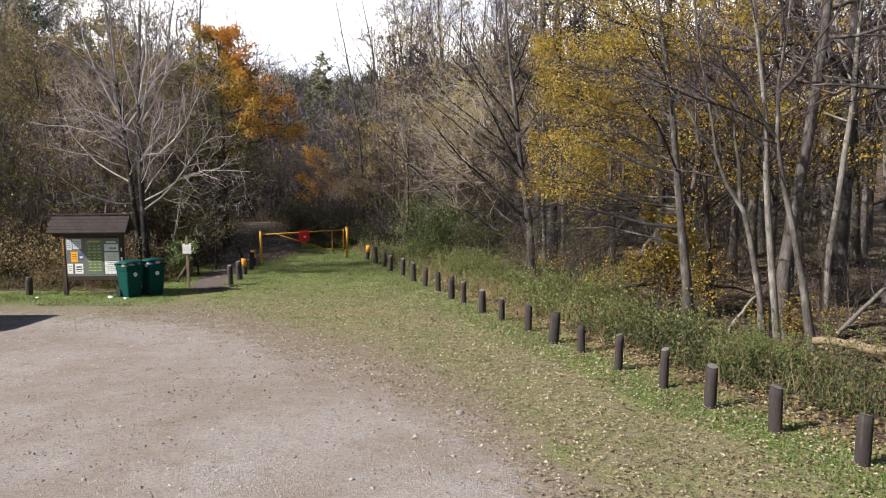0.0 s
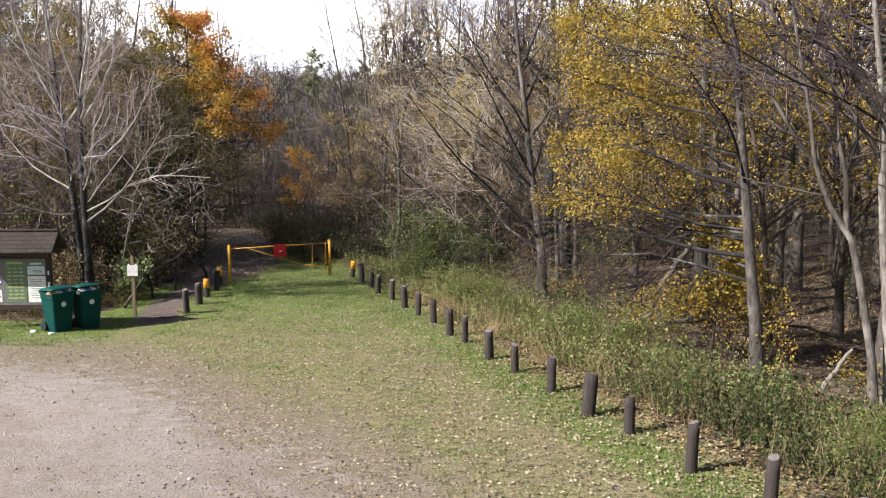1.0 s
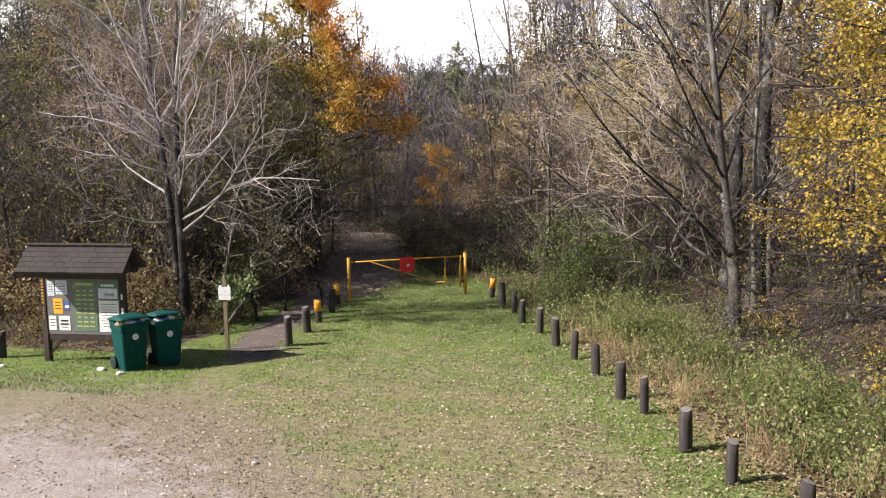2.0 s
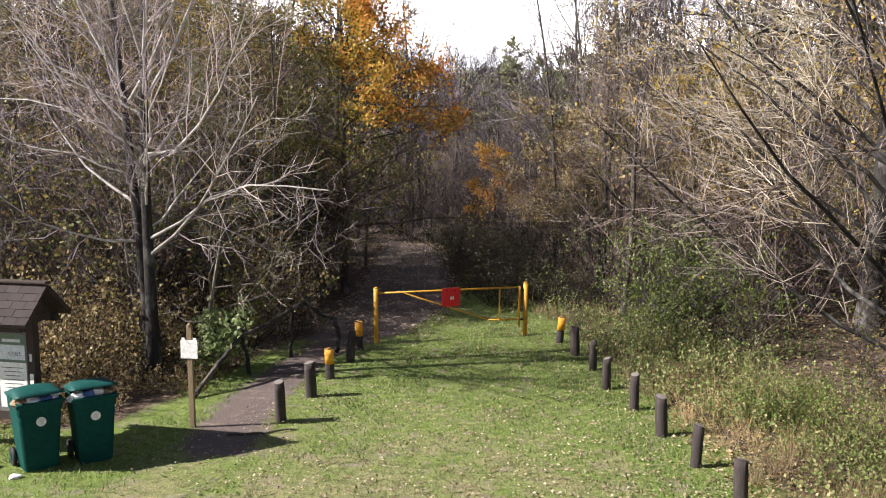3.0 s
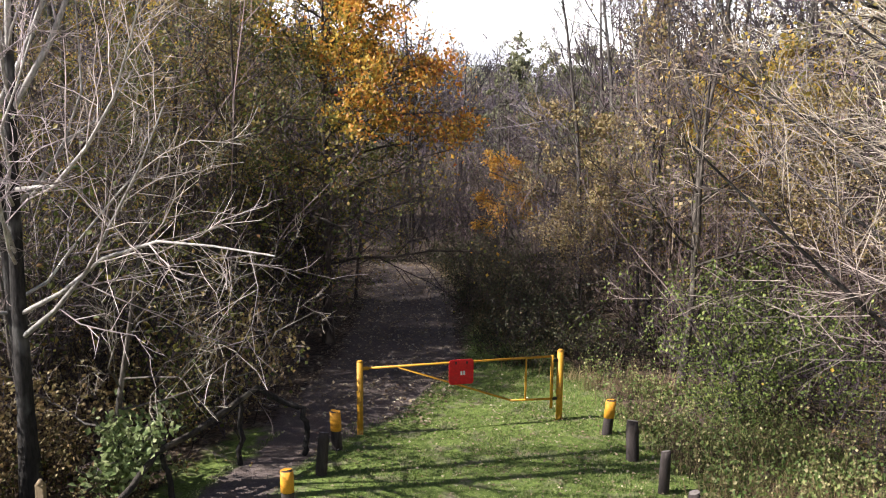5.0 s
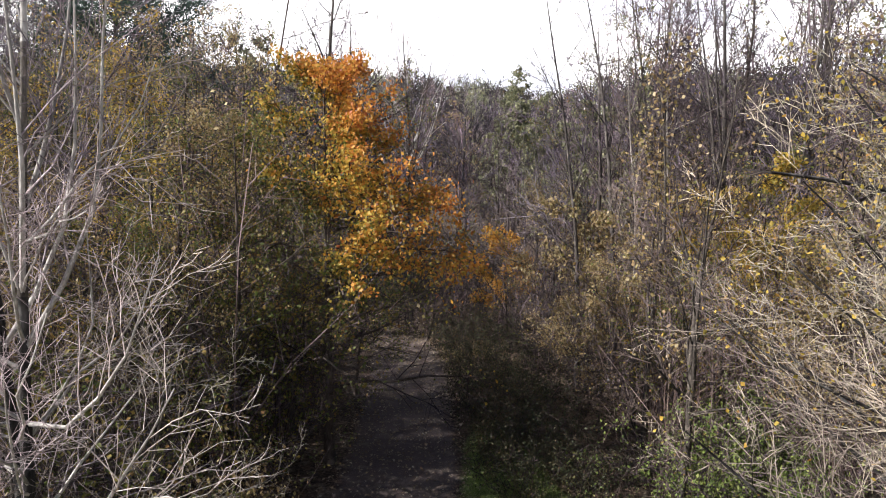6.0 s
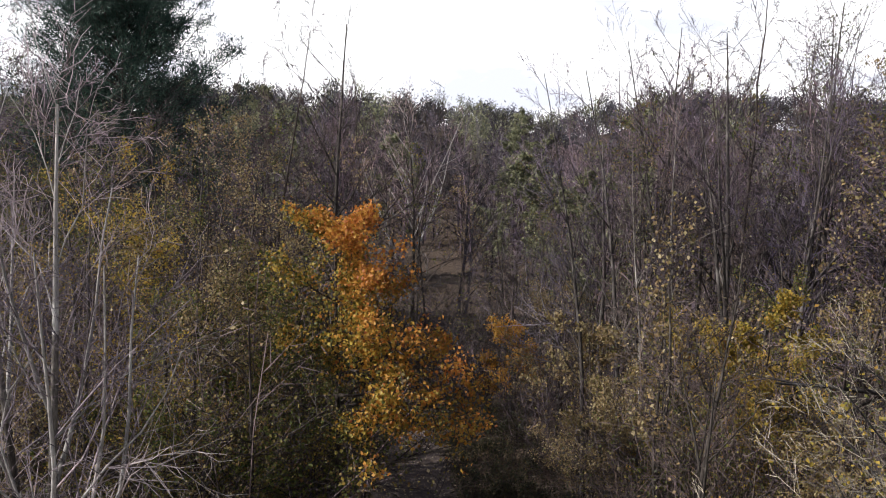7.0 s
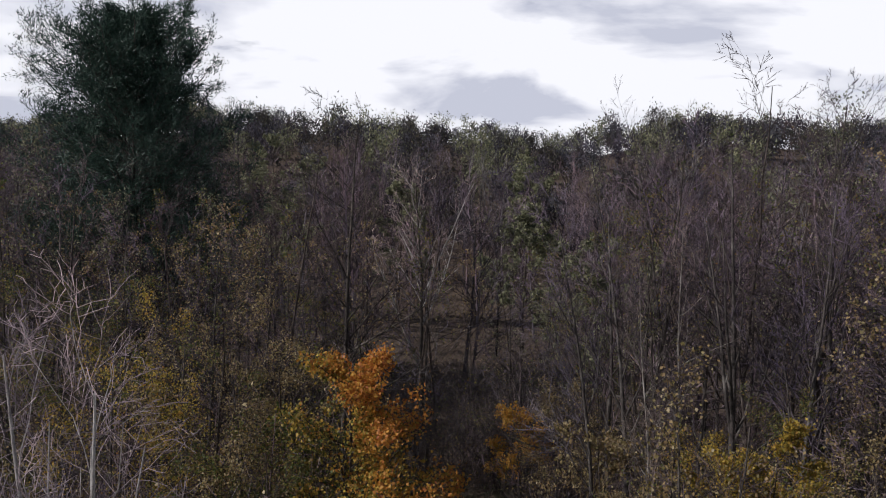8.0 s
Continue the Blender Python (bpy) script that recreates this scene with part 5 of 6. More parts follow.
bushes("olive_bush", brush_olive, places(44, (-22, -8.6, 31, 42), left_bank, 3, 0.9, 1.7), [TWIG_GREY, LEAF_OLIVE], "thin olive-leaved bush below the trees", "olive bushes below the trees")
brush_green = [thicket_proto(240 + k, (1.3, 1.7, 2.1)[k], 13, 7, 3.4, 0.052, 0.5, 0.008) for k in range(3)]
bushes("brown_bush", brush_tan, places(34, (-13.5, -9.3, 26.1, 30.6), lambda x, y: x < -9.3 - 0.35 * max(0.0, 28.0 - y) and math.hypot(x + 10.55, y - 29.2) > 0.7, 3, 0.4, 0.7), [TWIG_BROWN, LEAF_TAN], "low brown-leaved bush at the foot of the thicket", "brown bushes along the wood edge")
bushes("green_bush", brush_green, places(13, (-4, 3, 34, 43), lambda x, y: edge_right(y) + 1.6 < x < edge_right(y) + 5.5, 3, 0.8, 1.3), [TWIG_GREY, LEAF_GREEN], "light green bush behind the posts", "green bushes")
bushes("olive_bush", brush_olive, places(40, (-8, 12, 20, 52), lambda x, y: x > edge_right(y) + 3.6, 3, 0.6, 1.2), [TWIG_GREY, LEAF_OLIVE], "olive-leaved bush in the wood", "olive bushes in the wood")
bushes("yellow_bush", brush_tan, places(12, (3, 9, 17, 30), lambda x, y: x > edge_right(y) + 3.2, 3, 0.8, 1.3), [TWIG_BROWN, LEAF_YELLOW], "low yellow-leaved bush in the wood", "yellow bushes")

# Bushes in the leaf colour that holds the shade of the trail.
bushes("olive_bush", brush_tan, places(54, (-13, -2, 38.0, 56), lambda x, y: trail_mid(y) + 1.5 < x < trail_mid(y) + 5.4, 3, 0.7, 1.15), [TWIG_BROWN, LEAF_SHADED], "dark olive bush along the trail, shade put into its colour", "bushes along the trail")
stuff("scrub", scatter_join(scrub, places(140, (-28, 8, 43, 72), lambda x, y: abs(x - trail_mid(y)) > (2.2 if y < 54 else 0.0) and (x < trail_mid(y) or x > edge_right(y) + 2 or y > 54), 4, 0.8, 1.3), [TWIG_GREY, LEAF_OLIVE]), "grey scrub closing in along the trail", "scrub")

bushes("low_bush", brush_green, places(32, (-4, 9, 13, 34), lambda x, y: edge_right(y) + 1.8 < x < edge_right(y) + 3.4, 3, 0.36, 0.6), [WEED_STEM, LEAF_GREEN], "low yellow-green bush among the weeds behind the posts", "low bushes behind the posts")


def weed_proto(seed, H, stems, leaves, lean):
    rng = np.random.default_rng(seed)
    base = np.stack([rng.normal(0, 0.22, stems), rng.normal(0, 0.22, stems), np.full(stems, -0.05)], 1)
    d = unit(np.stack([rng.normal(0, lean, stems), rng.normal(0, lean, stems), np.ones(stems)], 1))
    P0 = shoot(rng, base, d, H * rng.uniform(0.5, 1.2, stems), 2, 0.1, -0.02)
    R0 = 0.005 * np.linspace(1, 0.5, 2)[None] * np.ones((stems, 1))
    v, f = leaf_quads(rng, along(rng, P0, leaves, 0.2, 0.03), 0.044, 0.2)
    return [(*spikes(P0, R0), 0), (v, tris(f), 1)]


weeds = [weed_proto(260 + k, (0.42, 0.58, 0.80, 0.30)[k], 18, 10, 0.32) for k in range(4)]
stuff("weeds", scatter_join(weeds, places(260, (-5, 9.5, 16.5, 38), lambda x, y: edge_right(y) + (1.3 if y < 25 else 0.75) < x < edge_right(y) + 3.6 + 0.3 * rs.random(), 4, 0.8, 1.35), [WEED_STEM, WEED]), "rough goldenrod and weeds behind the posts", "weeds")
stuff("weeds", scatter_join(weeds, places(150, (1, 9.5, 7.5, 18.5), lambda x, y: edge_right(y) + 1.2 < x < edge_right(y) + 3.9, 4, 0.8, 1.3), [WEED_STEM, LEAF_MOSS]), "dark green weeds behind the posts", "weeds")
stuff("weeds", scatter_join(weeds, places(40, (-3, 6, 24, 36), lambda x, y: edge_right(y) + 3.2 < x < edge_right(y) + 6.0, 4, 0.9, 1.4), [WEED_STEM, WEED]), "straw-coloured weeds under the bare tree", "weeds")
stuff("weeds", scatter_join(weeds, places(34, (5, 14, 8, 26), lambda x, y: x > edge_right(y) + 3.4, 4, 0.7, 1.1), [WEED_STEM, LEAF_TAN]), "dry brown weeds on the forest floor", "weeds")
stuff("weeds", scatter_join(weeds, places(60, (-18, -8.8, 25.7, 31), lambda x, y: (x < -9.2 if y > 27.5 else x < -10.2), 4, 0.6, 1.0), [WEED_STEM, LEAF_OLIVE]), "low weeds at the foot of the thicket", "weeds")
# Weeds in the same shade-darkened leaf colour.
stuff("weeds", scatter_join(weeds, places(80, (-14, -3, 36, 56), lambda x, y: trail_mid(y) + 1.7 < x < trail_mid(y) + 4.2 and y > 38, 4, 0.8, 1.4), [WEED_STEM, LEAF_SHADED]), "rough grass and weeds beside the trail, coloured dark for shade", "weeds")


STRAW = twig_mat("straw", (0.10, 0.092, 0.045), (0.34, 0.29, 0.18))


def tuft_proto(seed, H, blades):
    """A tuft of dry grass: thin stems that lean outwards."""
    rng = np.random.default_rng(seed)
    base = np.stack([rng.normal(0, 0.10, blades), rng.normal(0, 0.10, blades), np.full(blades, -0.03)], 1)
    d = unit(np.stack([rng.normal(0, 0.32, blades), rng.normal(0, 0.32, blades), np.ones(blades)], 1))
    P = shoot(rng, base, d, H * rng.uniform(0.5, 1.2, blades), 2, 0.12, -0.05)
    return [(*spikes(P, np.full((blades, 2), 0.0026)), 0)]


tufts = [tuft_proto(280 + k, (0.30, 0.42, 0.55)[k], 46) for k in range(3)]
stuff("dry_grass", scatter_join(tufts, places(240, (-5, 6, 19, 38), lambda x, y: edge_right(y) + (0.9 if y < 24 else 0.55) < x < edge_right(y) + 3.4, 3, 0.7, 1.2), [STRAW]), "straw-coloured dry grass behind the posts", "grass")


# Woods behind: simpler trees, one mass.
def slivers(rng, centres, ways, L, w):
    """Twig ends seen from far off: one narrow point each."""
    n = len(centres)
    d = unit(ways)
    u = unit(np.cross(d, rng.normal(size=(n, 3))))
    L = L * rng.uniform(0.6, 1.4, (n, 1))
    V = np.stack([centres - u * w, centres + u * w, centres + d * L], 1)
    return V.reshape(-1, 3), np.arange(3 * n).reshape(n, 3)


def far_proto(seed, H, twigs, width, leafy=0, leaf=0.16):
    """Trunk, limbs that sweep up, and many twig ends."""
    rng = np.random.default_rng(seed)
    P0 = shoot(rng, np.zeros((1, 3)), np.array([[0, 0, 1.0]]), np.array([H]), 6, 0.05, 0.02)
    R0 = 0.011 * H * np.linspace(1, 0.15, 6)[None]
    P1, R1 = kids(rng, P0, R0, 16, 0.22, 0.97, (58, 26), 0.34, 4, 0.1, 0.07, 0.5, 0.3)
    P2, R2 = kids(rng, P1, R1, 7, 0.15, 1.0, 38, 0.5, 2, 0.14, 0.05, 0.5, 0.6, 0.0, 0.016)
    pts = along(rng, P2, twigs // 112, 0.1, 0.05)
    way = np.repeat(unit(P2[:, -1] - P2[:, 0]), twigs // 112, axis=0) + rng.normal(0, 0.5, (len(pts), 3)) + np.array([0, 0, 0.35])
    out = [(*join([tubes(P0, R0, 4), tubes(P1, R1, 3), spikes(P2, R2), slivers(rng, pts, way, 0.6, width)]), 0)]
    if leafy:
        v, f = leaf_quads(rng, along(rng, P2, leafy, 0.1, 0.25), leaf)
        out.append((v, tris(f), 1))
    return out


def crown_proto(seed, H, n, mat, width=0.17):
    """A tree of the far hillside: a rounded crown of twig ends in uneven clumps."""
    rng = np.random.default_rng(seed)
    P0 = shoot(rng, np.zeros((1, 3)), np.array([[0, 0, 1.0]]), np.array([H * 0.8]), 4, 0.04, 0.02)
    R0 = 0.012 * H * np.linspace(1, 0.3, 4)[None]
    clumps = unit(rng.normal(size=(22, 3))) * rng.uniform(0.35, 0.8, (22, 1))
    pick = rng.integers(0, 22, n)
    off = clumps[pick] + rng.normal(0, 0.17, (n, 3))
    c = np.array([0, 0, H * 0.6]) + off * np.array([H * 0.34, H * 0.34, H * 0.42])
    v, f = slivers(rng, c, off + np.array([0, 0, 0.5]) + rng.normal(0, 0.6, (n, 3)), 0.5, width)
    return [(*join([tubes(P0, R0, 4), (np.zeros((0, 3)), np.zeros((0, 3), int))]), 0), (v, f, mat)]


mid = [far_proto(300 + k, (11, 13, 14.5, 12, 10, 13.5)[k], 448, 0.022, 1 if k == 2 else 0) for k in range(6)]
spots = [p for p in places(360, (-135, 60, 58, 165), lambda x, y: -0.9 * (y - 20) - 8 < x < 0.33 * y + 8 and math.hypot(x + 37.5, y - 69.5) > 5 and (y > 66 or abs(x - trail_mid(y)) > 3), 6, 0.85, 1.15)]
spots = [(k, x, y, t, s, sz * min(1.0, max(0.3, height_cap(x, y) / (14.0 * sz)))) for k, x, y, t, s, sz in spots]
shades = [TWIG_MAUVE, TWIG_GREY, TWIG_MAUVE, TWIG_TAN]
for q in range(4):
    stuff("far_trees", scatter_join(mid, spots[q::4], [shades[q], (LEAF_OLIVE, LEAF_SAGE)[q % 2]]), "bare purple-grey wood in the valley", "trees")
hill = [crown_proto(320 + k, (10, 11.5, 13, 11, 9, 12)[k], 600, 1 + (k == 2 or k == 4) + 2 * (k == 5)) for k in range(6)]
stuff("hill_trees", scatter_join(hill, places(700, (-290, 130, 150, 330), lambda x, y: -0.86 * y < x < 0.36 * y, 6, 0.8, 1.15), [BARK_DARK, TWIG_HILL_HAZE, LEAF_HILL, LEAF_SAGE], 1.5), "wooded hillside on the skyline", "trees")


# Unseen ring of trees behind the camera, added to block low sky light.
ring = [crown_proto(340 + k, (10, 11.5, 13, 11, 9, 12)[k], 420, 1 + k % 3, 0.22) for k in range(6)]


def behind(x, y):
    far, way = math.hypot(x + 3, y - 12), math.degrees(math.atan2(x + 3, y - 12))
    return 44 < far < 66 and (way < -75 or way > 68)


stuff("surrounding_trees", scatter_join(ring, places(190, (-70, 64, -56, 60), behind, 6, 1.05, 1.45), [BARK_DARK, TWIG_HILL_HAZE, LEAF_HILL, LEAF_SAGE], 0.5), "unseen trees behind the camera, added to block low sky light", "trees")


# ================= posts =================
def post_meshes(seed, H, r, tilt, banded):
    """A rough round post: shaft, sawn top and, on some, a painted band."""
    rng = np.random.default_rng(seed)
    lean = rng.normal(0, tilt, 2)
    n = 14

    def ring_mesh(name, z0, z1, rr, mat, cap, rows=4):
        bm = bmesh.new()
        rings = []
        for k in range(rows + 1):
            z = z0 + (z1 - z0) * k / rows
            ring = []
            for a in range(n):
                t = a / n * 2 * math.pi
                rad = rr * (1 + 0.05 * math.sin(3 * t + seed) + 0.03 * math.sin(7 * t + z * 9) + 0.06 * (1 - z / H) * 0.5)
                if cap and k == rows:
                    rad *= 0.90
                dz = 0.02 * math.sin(t + seed) if (cap and k >= rows - 1) else 0
                ring.append(bm.verts.new((rad * math.cos(t) + lean[0] * z, rad * math.sin(t) + lean[1] * z, z + dz)))
            rings.append(ring)
        for k in range(rows):
            for a in range(n):
                f = bm.faces.new((rings[k][a], rings[k][(a + 1) % n], rings[k + 1][(a + 1) % n], rings[k + 1][a]))
                f.smooth = True
        bm.faces.new(rings[0][::-1])
        bm.faces.new(rings[-1])
        me = bpy.data.meshes.new(name)
        bm.to_mesh(me)
        bm.free()
        me.materials.append(mat)
        return me

    out = [("shaft", ring_mesh("post_shaft", -0.15, H, r, POST_WOOD, True, 6), "")]
    bm = bmesh.new()
    ring = [bm.verts.new((r * 0.86 * math.cos(a / n * 2 * math.pi) + lean[0] * H, r * 0.86 * math.sin(a / n * 2 * math.pi) + lean[1] * H, H + 0.004 + 0.02 * math.sin(a / n * 2 * math.pi + seed))) for a in range(n)]
    mid_v = bm.verts.new((lean[0] * H, lean[1] * H, H + 0.010))
    for a in range(n):
        bm.faces.new((ring[a], ring[(a + 1) % n], mid_v))
    me = bpy.data.meshes.new("post_top")
    bm.to_mesh(me)
    bm.free()
    me.materials.append(ORANGE_PAINT if banded else POST_TOP)
    out.append(("sawn_top", me, "weathered sawn top"))
    if banded:
        out.append(("painted_band", ring_mesh("post_band", H * 0.50, H * 0.985, r * 1.05, ORANGE_PAINT, False, 2), "faded orange painted band"))
    return out


RIGHT_POSTS = [(4.82, 9.07, 0.60, 0.085), (4.35, 10.37, 0.60, 0.085), (3.89, 11.59, 0.62, 0.085), (3.54, 12.82, 0.62, 0.07), (3.10, 14.16, 0.63, 0.07), (2.71, 15.78, 0.52, 0.075),
               (2.30, 16.75, 0.66, 0.105), (1.93, 18.25, 0.60, 0.078), (1.44, 19.75, 0.55, 0.072), (1.02, 20.95, 0.60, 0.09), (0.58, 22.8, 0.60, 0.07), (0.25, 23.7, 0.64, 0.09), (-0.15, 25.45, 0.63, 0.085),
               (-0.59, 26.9, 0.62, 0.075), (-1.02, 28.25, 0.64, 0.095), (-1.46, 29.53, 0.62, 0.08), (-1.98, 30.74, 0.60, 0.08), (-2.31, 32.1, 0.64, 0.075), (-2.76, 33.35, 0.66, 0.10)]
LEFT_POSTS = [(-7.04, 27.3, 0.66, 0.085, 0), (-7.12, 28.8, 0.63, 0.10, 0), (-7.24, 30.05, 0.60, 0.085, 1), (-7.32, 31.45, 0.65, 0.085, 0), (-7.48, 32.55, 0.66, 0.085, 1)]


def post(x, y, H, r, banded, seed, group):
    ob = thing("wooden_post", on_ground(x, y), "short round weathered wooden post" + (" with an orange painted band" if banded else " in a row along the grass"), "post", group)
    for name, me, lab in post_meshes(seed, H, r, 0.035, banded):
        part(name, me, None, ob, lab)


for k, (x, y, H, r) in enumerate(RIGHT_POSTS):
    post(x, y, H, r, False, 400 + k, "posts along the wood")
post(-3.22, 34.5, 0.63, 0.085, True, 430, "posts along the wood")
for k, (x, y, H, r, band) in enumerate(LEFT_POSTS):
    post(x, y, H, r, bool(band), 440 + k, "posts along the footpath")
post(-12.53, 24.9, 0.55, 0.10, False, 460, "posts beside the notice board")


# ================= gate =================
def gate():
    A, B = Vector((-7.36, 33.35, float(gz(-7.36, 33.35)))), Vector((-4.11, 35.1, float(gz(-4.11, 35.1))))
    run = B - A
    L = Vector((run.x, run.y, 0)).length
    turn = math.degrees(math.atan2(run.y, run.x))
    g = thing("barrier_gate", pose(*A, 0, 0, turn), "closed yellow tubular steel barrier gate across the trail", "gate")
    dz = B.z - A.z

    def at(s, z):
        return Vector((s * L, 0, dz * s + z))

    part("latch_post", rod(at(0, -0.3), at(0, 1.29), 0.055, sides=14), YELLOW_PAINT, g)
    part("hinge_post", rod(at(1, -0.3), at(1, 1.30), 0.06, sides=14), YELLOW_PAINT, g)
    part("post_cap", rod(at(0, 1.29), at(0, 1.315), 0.058, 0.03, 14), YELLOW_PAINT, g)
    part("post_cap", rod(at(1, 1.30), at(1, 1.325), 0.063, 0.03, 14), YELLOW_PAINT, g)
    part("top_rail", rod(at(0.03, 1.17), at(0.957, 1.20), 0.021), YELLOW_PAINT, g)
    part("bottom_rail", rod(at(0.74, 0.42), at(0.957, 0.40), 0.020), YELLOW_PAINT, g)
    part("diagonal_brace", rod(at(0.18, 1.16), at(0.745, 0.42), 0.018), YELLOW_PAINT, g)
    part("upright", rod(at(0.82, 0.41), at(0.82, 1.19), 0.018), YELLOW_PAINT, g)
    part("hinge_stile", rod(at(0.957, 0.22), at(0.957, 1.22), 0.028), YELLOW_PAINT, g)
    for z in (0.4, 1.12):
        part("hinge", box((0.17, 0.05, 0.05), at(0.978, z), 0.008), BLACK_RUBBER, g)
    part("latch_stub", box((0.14, 0.06, 0.05), at(0.022, 1.17), 0.006), YELLOW_PAINT, g)
    # red board, leaning a little, on the top rail
    bm = bmesh.new()
    w, c, n = 0.225, 0.05, 4
    loop = []
    for sx, sz, a0 in ((1, 1, 0), (-1, 1, 90), (-1, -1, 180), (1, -1, 270)):
        for k in range(n + 1):
            t = radians(a0 + 90 * k / n)
            loop.append((sx * (w - c) + c * math.cos(t), sz * (w - c) + c * math.sin(t)))
    front = [bm.verts.new((a, -0.006, b)) for a, b in loop]
    back = [bm.verts.new((a, 0.006, b)) for a, b in loop]
    bm.faces.new(front[::-1])
    bm.faces.new(back)
    for k in range(len(loop)):
        j = (k + 1) % len(loop)
        bm.faces.new((front[k], front[j], back[j], back[k]))
    bmesh.ops.recalc_face_normals(bm, faces=bm.faces)
    bmesh.ops.translate(bm, vec=at(0.487, 1.02) + Vector((0, -0.04, 0)), verts=bm.verts)
    board = part("red_sign", bm, RED_PAINT, g, "faded red square sign with rounded corners")
    for k in range(2):
        part("sign_mark", box((0.035, 0.004, 0.07), at(0.487, 1.0) + Vector((0.0 + k * 0.05, -0.052, 0.0))), WHITE_SHEET, board, "small white mark")
    for s in (0.46, 0.515):
        part("sign_clip", box((0.03, 0.04, 0.05), at(s, 1.185) + Vector((0, -0.03, 0)), 0.004), BLACK_RUBBER, g)


gate()


# ================= notice board =================
def kiosk():
    x0, y0 = -10.50, 24.85
    k = thing("notice_board", Matrix.LocRotScale((x0, y0, float(gz(x0, y0))), Euler((0, 0, radians(3.0))), (0.93, 0.95, 1.05)), "dark brown roofed wooden notice board with pinned sheets", "notice board")
    hw = 0.92
    for s in (-1, 1):
        part("post", box((0.13, 0.13, 2.1), (s * hw, 0, 0.85), 0.012), KIOSK_WOOD, k)
        part("brace", box((0.07, 0.07, 0.48), (s * (hw - 0.20), 0, 0.31), 0.008, Matrix.Rotation(radians(-s * 45), 3, "Y")), KIOSK_WOOD, k)
        part("gable_beam", box((0.09, 0.86, 0.10), (s * hw, 0, 1.82), 0.01), KIOSK_WOOD, k)
    part("bottom_rail", box((2 * hw - 0.14, 0.09, 0.13), (0, 0, 0.50), 0.01), KIOSK_WOOD, k)
    part("top_rail", box((2 * hw - 0.14, 0.10, 0.14), (0, 0, 1.72), 0.01), KIOSK_WOOD, k)
    part("front_beam", box((2 * hw + 0.3, 0.08, 0.10), (0, -0.40, 1.79), 0.01), KIOSK_WOOD, k)
    part("back_beam", box((2 * hw + 0.3, 0.08, 0.10), (0, 0.40, 1.79), 0.01), KIOSK_WOOD, k)
    part("backboard", box((2 * hw - 0.14, 0.03, 1.1), (0, -0.035, 1.11), 0.003), BACKBOARD, k)
    # gabled roof: two decks with courses of shingles on them
    run, rise, half_w = 0.52, 0.44, 1.22
    ang = math.atan2(rise, run)
    slope = math.hypot(run, rise)
    for s in (-1, 1):
        turn = Matrix.Rotation(ang * -s, 3, "X")
        part("roof_deck", box((2 * half_w, slope, 0.035), (0, s * run / 2, 2.27 - rise / 2), 0.004, turn), KIOSK_WOOD, k)
    part("ridge_cap", box((2 * half_w + 0.03, 0.12, 0.04), (0, 0, 2.33), 0.012), KIOSK_WOOD, k)
    for s in (-1, 1):
        bm = bmesh.new()
        tri = [(-0.44, 1.86), (0.44, 1.86), (0.0, 2.23)]
        vs = [[bm.verts.new((s * (hw + 0.02) + e, a, b)) for a, b in tri] for e in (-0.015, 0.015)]
        bm.faces.new(vs[0][::-1])
        bm.faces.new(vs[1])
        for a in range(3):
            b = (a + 1) % 3
            bm.faces.new((vs[0][a], vs[0][b], vs[1][b], vs[1][a]))
        bmesh.ops.recalc_face_normals(bm, faces=bm.faces)
        part("gable_board", bm, KIOSK_WOOD, k)
    # sheets behind the front
    def sheet(cx, cz, w, h, mat, label, marks=()):
        sh = part("sheet", box((w, 0.004, h), (cx, -0.055, cz)), mat, k, label)
        for mx, mz, mw, mh, mm in marks:
            part("print_bar", box((mw, 0.003, mh), (cx + mx, -0.0595, cz + mz)), mm, sh)

    lines = [(0, 0.08 - 0.04 * a, 0.15, 0.012, INK) for a in range(5)]
    # Two white upper sheets: the roof's shade is put into their grey-blue colour.
    sheet(-0.725, 1.47, 0.16, 0.30, PALE_SHEET, "white printed sheet, greyed as in roof shade", [(0, 0.08 - 0.05 * a, 0.11, 0.010, INK) for a in range(4)])
    sheet(-0.48, 1.49, 0.27, 0.28, PALE_SHEET, "white printed sheet, blue-grey as in roof shade", [(0, 0.07 - 0.05 * a, 0.2, 0.010, BLUE_SHEET) for a in range(4)])
    sheet(-0.58, 1.12, 0.22, 0.30, ORANGE_SHEET, "orange notice", [(0, 0.07 - 0.06 * a, 0.14, 0.012, INK) for a in range(3)])
    sheet(-0.385, 1.13, 0.14, 0.18, BLUE_SHEET, "blue notice", [(0.02, -0.02, 0.09, 0.05, WHITE_SHEET)])
    sheet(-0.73, 0.78, 0.17, 0.29, WHITE_SHEET, "white notice", [(0, 0.07 - 0.06 * a, 0.11, 0.010, INK) for a in range(3)])
    sheet(-0.45, 0.78, 0.26, 0.29, WHITE_SHEET, "white notice with bold red-black print", [(0, 0.05, 0.17, 0.035, INK), (0, -0.02, 0.19, 0.035, INK), (0, -0.08, 0.14, 0.012, INK)])
    rows = [(-0.15 + 0.15 * b, 0.30 - 0.088 * a, 0.10 + 0.03 * ((a * 7 + b * 3) % 3 - 1), 0.030, MAP_YELLOW) for a in range(9) for b in range(3)]
    sheet(0.06, 1.13, 0.54, 1.0, MAP_GREEN, "green trail map with rows of pale print", rows + [(0, 0.43, 0.40, 0.05, MAP_YELLOW)])
    sheet(0.60, 1.44, 0.46, 0.36, MAP_GREEN, "green and white park poster", [(0, -0.06, 0.44, 0.20, PALE_SHEET), (0.03, -0.08, 0.24, 0.06, INK), (0, 0.10, 0.30, 0.04, PALE_SHEET)])
